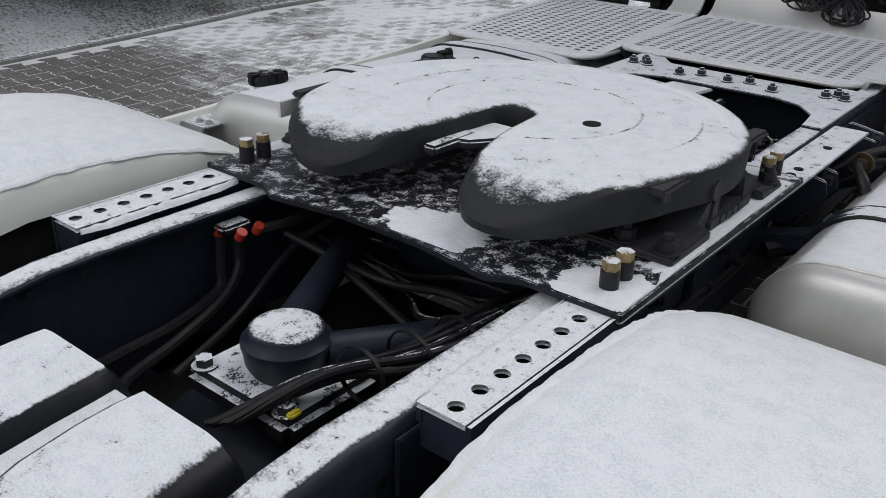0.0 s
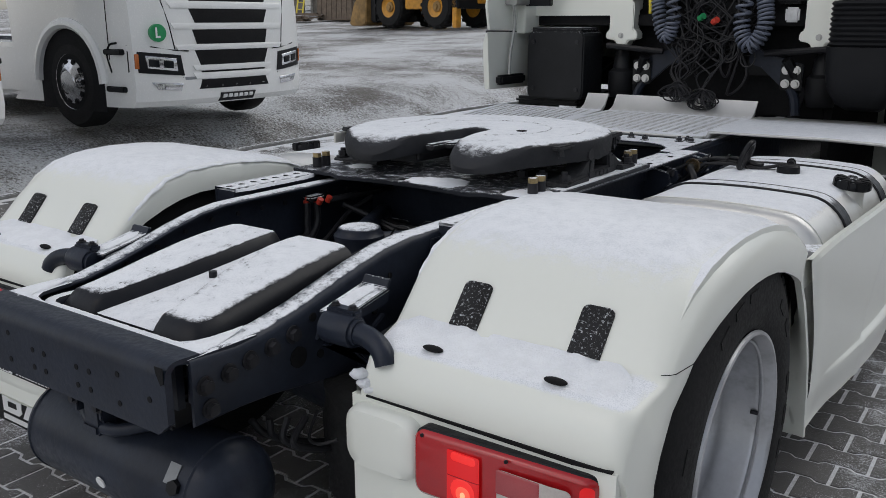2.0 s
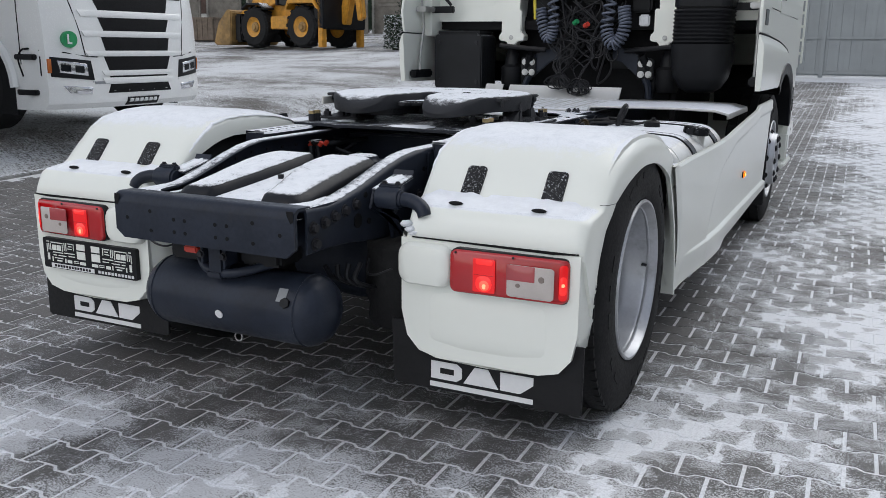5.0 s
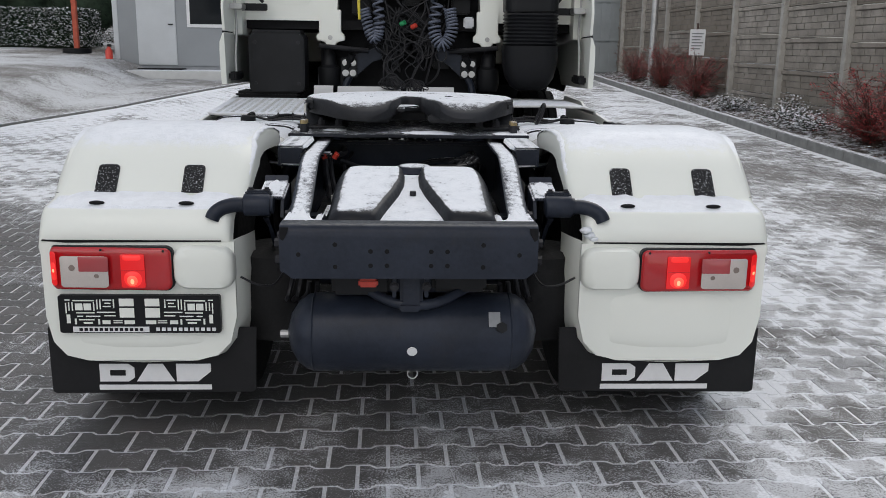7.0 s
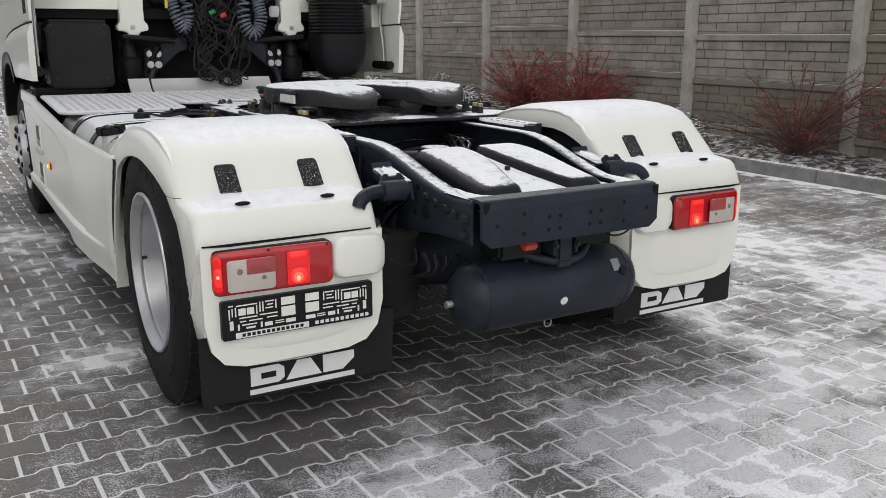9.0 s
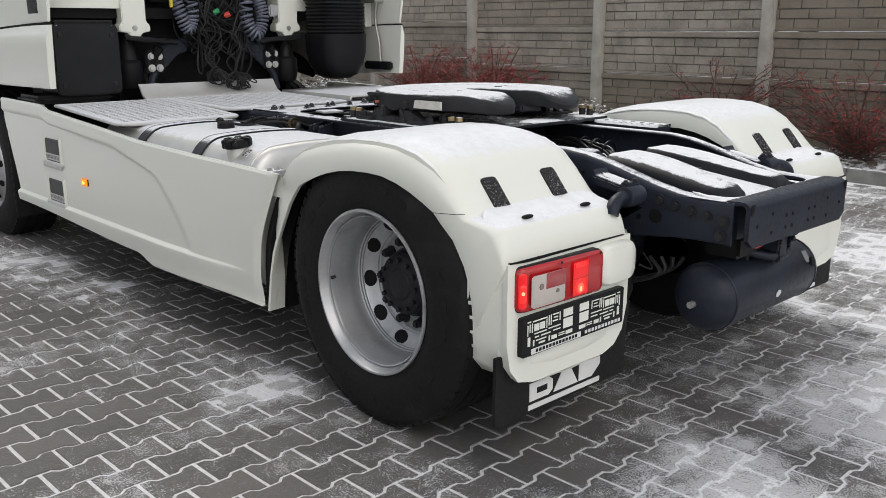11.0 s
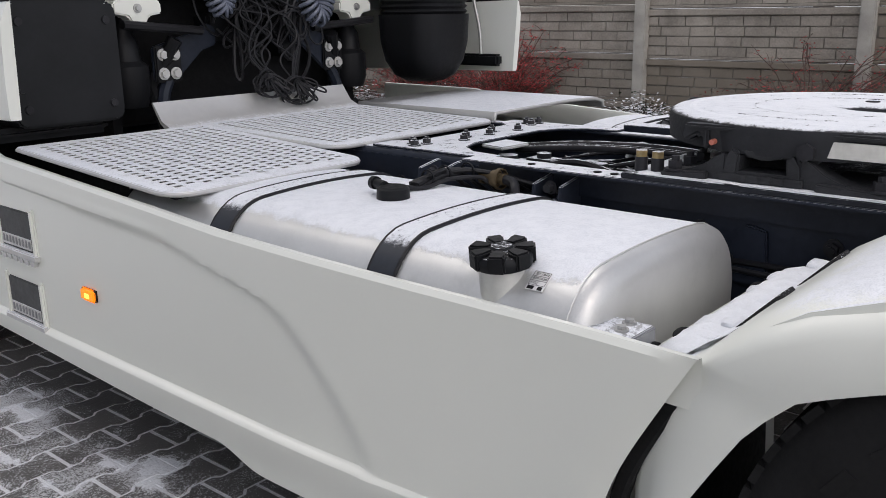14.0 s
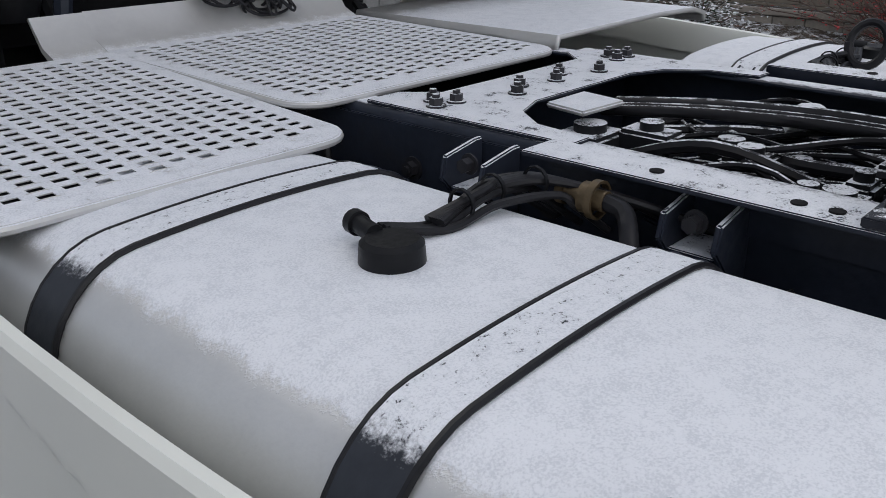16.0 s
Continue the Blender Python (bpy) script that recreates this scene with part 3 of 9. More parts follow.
# planting bed
M_SOIL = surface("soil", (0.07, 0.055, 0.042), 0.95, vary=0.4, scale=9, grain=45, bump=1.0, snow=(0.75, 0.95, 0.80), blotch=8.0)
xs = [KERB_RIGHT + 0.1 + 0.12 * i for i in range(12)] + [7.2, 9, 14]
ys = [-9 + 0.16 * i for i in range(205)]
bed = sheet("planting_bed", xs, ys, lambda x, y: ground_z(x, y) + 0.09 + 0.06 * noise.noise(Vector((x * 2.3, y * 2.3, 1))) + 0.03 * noise.noise(Vector((x * 8, y * 8, 4))) + 0.08 * min(1, max(0, x - 5.5)), M_SOIL, "brown soil bed with leaf litter and snow")
bed["category"] = "bed"

# ---- concrete panel fence ----
M_FENCE = surface("fence_concrete", (0.31, 0.28, 0.242), 0.88, vary=0.42, scale=1.6, grain=55, bump=0.9, stain=(0.115, 0.105, 0.09), snow=(0.93, 0.99, 0.80), island=0.22, blotch=5.0, each=0.75)
M_FENCE_BACK = surface("fence_mortar", (0.165, 0.152, 0.132), 0.9, vary=0.3, scale=3.0, grain=90, bump=0.5)
M_FENCE_POST = surface("fence_post_concrete", (0.36, 0.345, 0.31), 0.85, vary=0.25, scale=3.0, grain=160, bump=0.6, stain=(0.16, 0.15, 0.135))
PITCH, PH = 2.318, 0.525


def fence_panel_mesh(seed):
    rng = random.Random(seed)
    bm = boxed(-0.028, 0.012, -PITCH / 2 + 0.01, PITCH / 2 - 0.01, 0, PH - 0.006, 0.004, 1)
    for f in bm.faces:
        f.material_index = 1
    box(bm, -0.068, 0.012, -PITCH / 2 + 0.02, PITCH / 2 - 0.02, PH - 0.075, PH - 0.012, 0.008, 1)
    box(bm, -0.045, 0.0, -PITCH / 2 + 0.02, PITCH / 2 - 0.02, 0.004, 0.03, 0.004, 1)
    rows, h = 4, (PH - 0.11) / 4
    for r in range(rows):
        y = -PITCH / 2 + 0.06 + (0.0 if r % 2 else -0.12)
        while y < PITCH / 2 - 0.06:
            L = rng.uniform(0.24, 0.34)
            a, b = max(y, -PITCH / 2 + 0.06), min(y + L - 0.014, PITCH / 2 - 0.06)
            if b - a > 0.04:
                d = 0.036 + rng.uniform(0.0, 0.010)
                box(bm, -d, -0.02, a, b, 0.036 + r * h, 0.036 + (r + 1) * h - 0.014)
            y += L
    me = bpy.data.meshes.new("fence_panel")
    bm.to_mesh(me)
    bm.free()
    me.materials.append(M_FENCE)
    me.materials.append(M_FENCE_BACK)
    return me


fence = tagged(new("fence"), "weathered grey concrete fence of brick-patterned panels between posts", "fence", kind="structure")
PANELS = [fence_panel_mesh(k) for k in range(4)]
bm = boxed(-0.125, 0.05, -0.070, 0.070, -0.3, 5 * PH + 0.03, 0.012, 2)
POST = bpy.data.meshes.new("fence_post")
bm.to_mesh(POST)
bm.free()
POST.materials.append(M_FENCE_POST)


def fence_base(y):
    return -0.19 + 0.034 * max(0.0, y - 4.5) + 0.0


for k in range(-4, 12):
    y = 2.47 + PITCH * k
    if y > 24.2:
        continue
    p = new("fence_post", POST)
    p.parent = fence
    p.location = (FENCE_X, y, (fence_base(y) + fence_base(y + PITCH)) / 2 - (0.02 if k % 2 else 0.0))
    for r in range(5):
        q = new("fence_panel", PANELS[(k * 3 + r) % 4])
        q.parent = fence
        q.location = (FENCE_X, y + PITCH / 2, fence_base(y + PITCH / 2) + r * PH)

# ---- metal gate across the lane ----
M_GATE = surface("gate_sheet", (0.25, 0.27, 0.275), 0.5, 0.1, vary=0.1, scale=1.2, bump=0.1)
GY = 24.0
gate = tagged(new("metal_gate"), "grey ribbed sheet-metal gate across the lane", "gate")
gz = ground_z(0, GY)
for k in range(76):
    x = -4.4 + 0.145 * k
    part("gate_rib", boxed(x, x + 0.1445, GY - 0.02 - 0.018 * (k % 2), GY + 0.02, gz + 0.06, gz + 3.3, 0.004), M_GATE, gate)
for z in (0.10, 1.05, 2.2, 3.25):
    part("gate_rail", boxed(-4.4, 6.6, GY - 0.07, GY - 0.03, gz + z, gz + z + 0.07, 0.006), M_GATE, gate)
for x in (-4.4, 0.4, 3.0, 6.6):
    part("gate_post", boxed(x - 0.06, x + 0.06, GY - 0.09, GY + 0.06, gz - 0.2, gz + 3.4, 0.01), M_GATE, gate)

# ---- portable office ----
M_OFFICE = surface("office_panel", (0.25, 0.265, 0.275), 0.5, 0.1, vary=0.06, scale=1.0, bump=0.06)
ox0, ox1, oy0, oy1 = -7.1, -3.35, 18.6, 22.5
oz = ground_z(-5, 18.6)
office = thing("portable_office", "grey sheet-clad portable office with a pale door and white-framed window", "building")
part("wall", boxed(ox0, ox1, oy0, oy1, oz + 0.06, oz + 2.75, 0.02), M_OFFICE, office)
part("roof", boxed(ox0 - 0.12, ox1 + 0.12, oy0 - 0.12, oy1 + 0.12, oz + 2.75, oz + 2.9, 0.02), M_WHITE_SHEET, office)
part("plinth", boxed(ox0 - 0.05, ox1 + 0.05, oy0 - 0.05, oy1 + 0.05, oz - 0.3, oz + 0.07, 0.01), M_GREY, office)
part("corner_trim", boxed(ox0 - 0.02, ox0 + 0.10, oy0 - 0.02, oy0 + 0.06, oz + 0.05, oz + 2.75, 0.01), M_LIGHT_GREY, office)
part("corner_trim", boxed(ox1 - 0.10, ox1 + 0.02, oy0 - 0.02, oy0 + 0.06, oz + 0.05, oz + 2.75, 0.01), M_GREY, office)
door = part("door", boxed(-6.55, -5.62, oy0 - 0.03, oy0 + 0.02, oz + 0.10, oz + 2.12, 0.01), M_LIGHT_GREY, office, "pale grey door")
part("door_handle", boxed(-5.80, -5.68, oy0 - 0.07, oy0 - 0.03, oz + 1.05, oz + 1.08, 0.006), M_BLACK, door)
part("doorstep", boxed(-6.5, -5.4, oy0 - 0.5, oy0 - 0.05, oz - 0.1, oz + 0.03, 0.01), M_DARK, office)
win = part("window", boxed(-5.35, -4.2, oy0 - 0.03, oy0 + 0.03, oz + 1.0, oz + 2.1, 0.01), M_WHITE, office, "white-framed window")
part("pane", boxed(-5.27, -4.28, oy0 - 0.036, oy0 - 0.02, oz + 1.08, oz + 2.02), M_GLASS_DARK, win)
for x in (-4.0, -3.5):
    part("wall_socket", boxed(x - 0.08, x + 0.08, oy0 - 0.04, oy0, oz + 0.30, oz + 0.42, 0.01), M_LIGHT_GREY, office)
tagged(link("paved_apron", boxed(-8.2, -3.2, 17.3, 22.8, oz - 0.3, oz + 0.0, 0.02), M_WHITE_SHEET, None, "", 30), "concrete apron in front of the office, snowed", "pavement", kind="structure")
ext = thing("fire_extinguisher", "red fire extinguisher standing by the office wall", "extinguisher")
part("cylinder", lathe(bmesh.new(), [(0, 0.0), (0, 0.085), (0.42, 0.085), (0.48, 0.05), (0.52, 0.03), (0.52, 0.0)], (-7.2, 18.4, oz), "z", 20), M_RED, ext)
part("valve", boxed(-7.23, -7.13, 18.37, 18.43, oz + 0.52, oz + 0.58, 0.01), M_BLACK, ext)
M_CRANE = surface("crane_red", (0.42, 0.07, 0.03), 0.5, vary=0.25, bump=0.2)
cz = ground_z(-8.9, 19.6)
crane = thing("workshop_crane", "orange-red pillar hoist arm on a round foot", "crane")
part("pillar", boxed(-8.46, -8.34, 19.6, 19.7, cz, cz + 1.55, 0.01), M_CRANE, crane)
part("boom", prism(bmesh.new(), [(-9.35, cz + 2.02), (-9.35, cz + 1.9), (-8.34, cz + 1.45), (-8.34, cz + 1.62)], "y", 19.6, 19.7, 0.01), M_CRANE, crane)
part("foot", cyl(bmesh.new(), (-8.4, 19.65, cz - 0.05), (-8.4, 19.65, cz + 0.06), 0.35, 20), M_BLACK, crane)
pot = thing("potted_conifer", "brown-tinged conifer in a terracotta pot beside the office", "plant")
pz = ground_z(-3.0, 21.0)
M_TERRA = surface("terracotta", (0.33, 0.13, 0.08), 0.8, vary=0.2, bump=0.3)
part("pot", lathe(bmesh.new(), [(0, 0.0), (0, 0.2), (0.4, 0.27), (0.42, 0.29), (0.46, 0.29), (0.46, 0.25), (0.40, 0.24), (0.40, 0.0)], (-2.95, 20.6, pz), "z", 24), M_TERRA, pot)


# ---- plants ----
def leaf_cloud(bm, points, size, rng, flat=0.5):
    for p in points:
        a, b = rng.uniform(0, 2 * math.pi), rng.uniform(-1, 1) * flat
        u = Vector((math.cos(a), math.sin(a), b)).normalized() * size * rng.uniform(0.6, 1.3)
        w = u.cross(Vector((rng.uniform(-1, 1), rng.uniform(-1, 1), 1))).normalized() * size * rng.uniform(0.35, 0.7)
        P = Vector(p)
        bm.faces.new([bm.verts.new(q) for q in (P - u, P - w * 0.8, P + u, P + w * 0.8)])


M_BERRY = surface("red_leaf", (0.34, 0.028, 0.03), 0.6, vary=0.5, scale=30, bump=0.0)
M_TWIG = surface("twig", (0.085, 0.055, 0.045), 0.8, vary=0.3, bump=0.2)
M_EVERGREEN = surface("evergreen_leaf", (0.022, 0.042, 0.022), 0.55, vary=0.5, scale=20, bump=0.0, snow=(0.55, 0.85, 0.35))
M_CONIFER = surface("conifer_leaf", (0.020, 0.034, 0.020), 0.7, vary=0.5, scale=6, bump=0.0)
M_CONIFER_BROWN = surface("conifer_brown", (0.085, 0.045, 0.03), 0.7, vary=0.5, scale=6, bump=0.0)


def barberry(x, y, r, h, seed, dense, label):
    rng = random.Random(seed)
    z = ground_z(x, y) + 0.1
    root = thing("barberry_bush", label, "bush", "bushes along the fence")
    bt, bl = bmesh.new(), bmesh.new()
    leaves = []
    for i in range(int(84 * dense) + 30):
        a = rng.uniform(0, 2 * math.pi)
        reach = r * rng.uniform(0.3, 1.0)
        top = h * rng.uniform(0.22, 1.08) * (1.12 - 0.30 * reach / r)
        p = [Vector((x + rng.uniform(-0.12, 0.12), y + rng.uniform(-0.32, 0.32) * r, z - 0.03))]
        n = 7
        for k in range(1, n + 1):
            t = k / n
            p.append(Vector((x + math.cos(a) * reach * t ** 1.3 * 0.62 + rng.uniform(-0.03, 0.03), y + math.sin(a) * reach * t ** 1.3 + rng.uniform(-0.03, 0.03), z + top * (t - 0.18 * t ** 3) + rng.uniform(-0.02, 0.02))))
        tube(bt, p, 0.0048, 3)
        for k in range(2, n + 1):
            for _ in range(3):
                d = Vector((rng.uniform(-1, 1), rng.uniform(-1, 1), rng.uniform(-0.3, 1))) * 0.13
                if rng.random() < 0.7:
                    tube(bt, [p[k], p[k] + d * 0.6 + Vector((0, 0, 0.01)), p[k] + d], 0.0026, 3)
                for _ in range(int(7 * dense) + 1):
                    if rng.random() < 0.35 + 0.65 * dense:
                        leaves.append(p[k] + d * rng.uniform(0.1, 1.0) + Vector((rng.uniform(-1, 1), rng.uniform(-1, 1), rng.uniform(-1, 1))) * 0.03)
    leaf_cloud(bl, leaves, 0.016, rng)
    tagged(part("branchwork", bt, M_TWIG, root, "bare thorny branchwork", None), kind="stuff")
    tagged(part("foliage", bl, M_BERRY, root, "small dark red leaves", None), kind="stuff")


def evergreen(x, y, r, h, seed):
    rng = random.Random(seed)
    z = ground_z(x, y) + 0.1
    root = thing("evergreen_shrub", "low dark evergreen shrub loaded with snow", "bush", "shrubs along the fence")
    bl, bt = bmesh.new(), bmesh.new()
    pts = []
    for i in range(34):
        a, q = rng.uniform(0, 2 * math.pi), math.sqrt(rng.random())
        e = Vector((x + r * q * math.cos(a) * 0.6, y + r * q * math.sin(a), z + h * (1 - 0.6 * q * q) * rng.uniform(0.5, 1.1)))
        tube(bt, [Vector((x, y, z)), (Vector((x, y, z)) + e) / 2 + Vector((0, 0, 0.05)), e], 0.005, 3)
        for _ in range(60):
            t = rng.uniform(0.35, 1.0)
            pts.append(Vector((x, y, z)).lerp(e, t) + Vector((rng.gauss(0, 0.06), rng.gauss(0, 0.06), rng.gauss(0, 0.04))))
    leaf_cloud(bl, pts, 0.024, rng, 0.3)
    part("foliage", bt, M_TWIG, root, "", None)
    part("foliage", bl, M_EVERGREEN, root, "dark leaves with snow on top", None)


for x, y, r, h, seed, dense in ((6.0, 6.3, 1.15, 1.2, 1, 0.95), (6.0, 7.7, 1.05, 1.15, 2, 0.85), (6.0, 1.2, 1.1, 1.05, 3, 0.55), (6.05, 2.8, 1.1, 1.1, 4, 0.40), (6.0, -0.6, 0.9, 0.9, 5, 0.4), (6.0, 14.8, 0.9, 1.1, 6, 0.7), (6.0, 17.3, 1.0, 1.2, 7, 0.7), (5.95, 19.8, 0.9, 1.0, 8, 0.5), (6.0, -2.6, 0.9, 0.9, 9, 0.4)):
    barberry(x, y, r, h, seed, dense, "bare-twigged barberry bush with dark red leaves" if dense > 0.6 else "sparse barberry bush, mostly bare twigs with a few red leaves")
for x, y, r, h, seed in ((5.95, 10.2, 0.9, 0.45, 11), (5.9, 9.2, 0.7, 0.30, 12), (5.95, 4.5, 0.55, 0.42, 13), (5.8, 12.2, 0.7, 0.3, 14), (-7.9, 21.2, 0.9, 0.6, 15), (-7.2, 21.6, 0.9, 0.65, 16), (-6.6, 21.4, 0.8, 0.55, 17)):
    evergreen(x, y, r, h, seed)
rng = random.Random(5)
bl = bmesh.new()
pts = []
for i in range(2600):
    y, x = rng.uniform(-4, 20), rng.uniform(5.5, 6.4)
    pts.append((x, y, ground_z(x, y) + 0.10 + 0.08 * min(1, max(0, x - 5.5)) + 0.06 * noise.noise(Vector((x * 2.3, y * 2.3, 1))) + rng.uniform(0.0, 0.025)))
M_LITTER = surface("leaf_litter", (0.16, 0.085, 0.05), 0.8, vary=0.5, scale=25, bump=0.0, snow=(0.7, 0.9, 0.4))
leaf_cloud(bl, pts, 0.022, rng, 0.15)
tagged(link("leaf_litter", bl, M_LITTER), "fallen brown leaves on the soil bed", "leaves", kind="stuff")

# conifer crowns: many small sprays round a tapered stem
def conifer(x, y, h, r, seed, brown=False, label="dark green columnar conifer behind the yard fence", root=None, z=None, category="tree"):
    rng = random.Random(seed)
    z = ground_z(x, y) if z is None else z
    if root is None:
        root = thing("conifer_tree", label, category, "conifers behind the yard")
    part("trunk", cyl(bmesh.new(), (x, y, z - 0.1), (x, y, z + h * 0.9), r * 0.12, 8, 0.01), M_TWIG, root)
    rings = []
    for k in range(9):
        t = k / 8
        q = r * 0.8 * (1 - t) ** 0.75 * min(1.0, 0.35 + t * 5) + 0.01
        rings.append([(x + q * (1 + 0.12 * math.sin(3 * a + 9 * t + seed)) * math.cos(a), y + q * math.sin(a), z + 0.08 + h * 0.95 * t) for a in [2 * math.pi * m / 14 for m in range(14)]])
    part("inner_foliage", loft(bmesh.new(), rings), M_CONIFER_BROWN if brown else M_CONIFER, root, "", 60)
    bl = bmesh.new()
    pts = []
    for i in range(int(1900 * max(0.4, h / 6))):
        t = rng.random() ** 0.8
        q = r * (1 - t) ** 0.75 * (0.75 + 0.3 * rng.random()) * min(1.0, 0.35 + t * 5)
        a = rng.uniform(0, 2 * math.pi)
        q *= 1 + 0.16 * math.sin(3 * a + 9 * t + seed)
        pts.append((x + q * math.cos(a), y + q * math.sin(a), z + 0.05 + h * t))
    leaf_cloud(bl, pts, 0.05 * max(0.6, h / 4), rng, 1.4)
    part("crown", bl, M_CONIFER_BROWN if brown else M_CONIFER, root, "", None)


conifer(-2.95, 20.6, 1.9, 0.42, 31, True, root=pot, z=pz + 0.40)

# sign and lamp post on the bed
sg = thing("notice_sign", "small white notice on a thin brown post in the planting bed", "sign")
sy, sx = 14.7, 5.9
szz = ground_z(sx, sy)
part("post", cyl(bmesh.new(), (sx, sy, szz), (sx, sy, szz + 1.62), 0.022, 10), M_TWIG, sg)
bd = part("board", boxed(sx - 0.16, sx + 0.16, sy - 0.035, sy - 0.022, szz + 0.98, szz + 1.50, 0.006), M_WHITE, sg)
for k in range(6):
    part("print_line", boxed(sx - 0.12, sx + 0.12 - 0.03 * (k % 3), sy - 0.038, sy - 0.0355, szz + 1.40 - 0.06 * k, szz + 1.425 - 0.06 * k), M_GREY, bd)
lp = thing("lamp_post", "galvanised steel lamp post in the planting bed", "lamp post")
part("mast", cyl(bmesh.new(), (5.9, 18.0, ground_z(5.9, 18) - 0.1), (5.9, 18.0, 7.5), 0.085, 16, 0.05), M_STEEL, lp)
part("head", boxed(5.0, 5.95, 17.9, 18.1, 7.42, 7.52, 0.02), M_GREY, lp)

# ---- white trucks facing the lane from the gravel ----
M_TRUCK_WHITE = surface("white_truck_paint", (0.80, 0.80, 0.785), 0.22, vary=0.012, bump=0.03, coat=0.5)
M_AMBER_DULL = surface("amber_plastic", (0.45, 0.12, 0.02), 0.2, vary=0.1, bump=0.05, coat=0.4)
M_CHROME = surface("chrome", (0.62, 0.62, 0.63), 0.18, 0.9, vary=0.05, bump=0.02)


def parked_truck(front, y0, z):
    """A tall cab facing +x: front plane at x = front, its side towards -y."""
    t = thing("parked_truck", "white long-haul truck cab parked on gravel with black grille slots", "truck", "parked trucks")
    w, h, L = 2.5, 3.7, 2.3
    yc = y0 + w / 2
    def lat(v):
        a = abs(v)
        return 0.05 - 0.05 * (a / 0.7) ** 2 if a < 0.7 else -0.14 * ((a - 0.7) / 0.48) ** 1.7 if a < 1.18 else -0.14 - 0.26 * ((a - 1.18) / 0.07)
    levels = [(0.26, -0.06), (0.32, 0.0), (0.45, 0.03), (0.58, 0.02), (0.85, 0.02), (1.25, 0.0), (2.0, -0.12), (2.75, -0.30), (3.5, -0.55), (3.7, -0.9)]
    def lean(zz):
        for (a, p), (b, q) in zip(levels, levels[1:]):
            if a <= zz <= b:
                return p + (q - p) * (zz - a) / (b - a)
        return levels[-1][1] if zz > 1 else levels[0][1]
    cols = [0.0, 0.2, 0.4, 0.55, 0.7, 0.8, 0.9, 1.0, 1.08, 1.14, 1.18, 1.22, 1.25]
    cols = [-v for v in cols[:0:-1]] + cols
    rings = []
    for zz, f in levels:
        e = 1.0 - 0.04 * max(0.0, zz - 2.0)
        rings.append([(front + f - L, yc - 1.25 * e, z + zz)] + [(front + f + lat(v), yc + v * e, z + zz) for v in cols] + [(front + f - L, yc + 1.25 * e, z + zz)])
    part("cab_body", loft(bmesh.new(), rings), M_TRUCK_WHITE, t, "", 28)
    def patch(name, u0, u1, zt, zb, d, mat, label="", cut0=0.0, cut1=0.0, tilt=0.0, n=10):
        """A plate that follows the cab's curved face, its lower corners drawn in."""
        rs = []
        for i in range(n + 1):
            f = i / n
            ut, ub = u0 + (u1 - u0) * f, u0 + cut0 + (u1 - cut1 - u0 - cut0) * f
            a, b = zt + tilt * f, zb + tilt * f
            rs.append([(front + lean(q) + lat(u) + k, yc + u, z + q) for u, q, k in ((ut, a, -0.02), (ut, a, d * 0.7), (ut, a - 0.008, d), (ub, b + 0.008, d), (ub, b, d * 0.7), (ub, b, -0.02))])
        return part(name, loft(bmesh.new(), rs), mat, t, label, 35)
    def line(name, pts, r=0.006):
        part(name, tube(bmesh.new(), [(front + lean(q) + lat(u) + 0.001, yc + u, z + q) for u, q in pts], r, 5), M_DARK, t)
    def slab(name, ya, yb, za, zb, d0, d1, mat, label="", f=0.0, bev=0.02):
        return part(name, boxed(front + f + d0, front + f + d1, yc + ya, yc + yb, z + za, z + zb, bev), mat, t, label)
    slab("windscreen", -1.12, 1.12, 2.06, 2.9, -0.42, -0.10, M_GLASS_DARK, "dark windscreen", 0, 0.06)
    patch("wiper_panel", -1.10, 1.10, 2.06, 1.95, 0.02, M_BLACK)
    for top, low, wt, wb in ((1.52, 1.345, 0.60, 0.53), (1.265, 1.12, 0.55, 0.49), (1.05, 0.90, 0.53, 0.49), (0.835, 0.68, 0.52, 0.46), (0.617, 0.60, 0.46, 0.45), (0.525, 0.425, 0.46, 0.50)):
        patch("grille_slot", -wt, wt, top, low, 0.004, M_DARK, "black grille slot", wt - wb, wt - wb)
    for top, low, w2 in ((1.345, 1.265, 0.80), (1.12, 1.05, 0.78), (0.90, 0.835, 0.76), (0.68, 0.617, 0.56), (0.60, 0.53, 0.56)):
        patch("grille_bar", -w2, w2, top - 0.004, low + 0.004, 0.011, M_TRUCK_WHITE, "", 0.03, 0.03)
    for k in range(6):
        patch("emblem_block", -0.40 + 0.135 * k, -0.29 + 0.135 * k, 1.76, 1.665, 0.012, M_GREY, "", n=2)
    patch("model_mark", -0.66, -0.47, 0.56, 0.53, 0.006, M_GREY, "", n=3)
    patch("number_plate", -0.22, 0.28, 0.37, 0.275, 0.02, M_BLACK, "dark plate holder", n=5)
    for k in range(6):
        patch("plate_bar", -0.19 + 0.075 * k, -0.14 + 0.075 * k, 0.352, 0.31, 0.024, M_WHITE, "", n=1)
    for s in (-1, 1):
        def side(name, u0, u1, zt, zb, d, mat, label="", c0=0.0, c1=0.0, tilt=0.0, n=8):
            if s < 0:
                return patch(name, -u1, -u0, zt + tilt, zb + tilt, d, mat, label, c1, c0, -tilt, n)
            return patch(name, u0, u1, zt, zb, d, mat, label, c0, c1, tilt, n)
        side("headlamp_bezel", 0.70, 1.20, 0.79, 0.575, 0.010, M_BLACK, "headlamp with clear lenses", -0.03, 0.0, 0.05)
        side("headlamp_lens", 0.76, 1.08, 0.755, 0.625, 0.016, M_CHROME, "", -0.01, 0.02, 0.04)
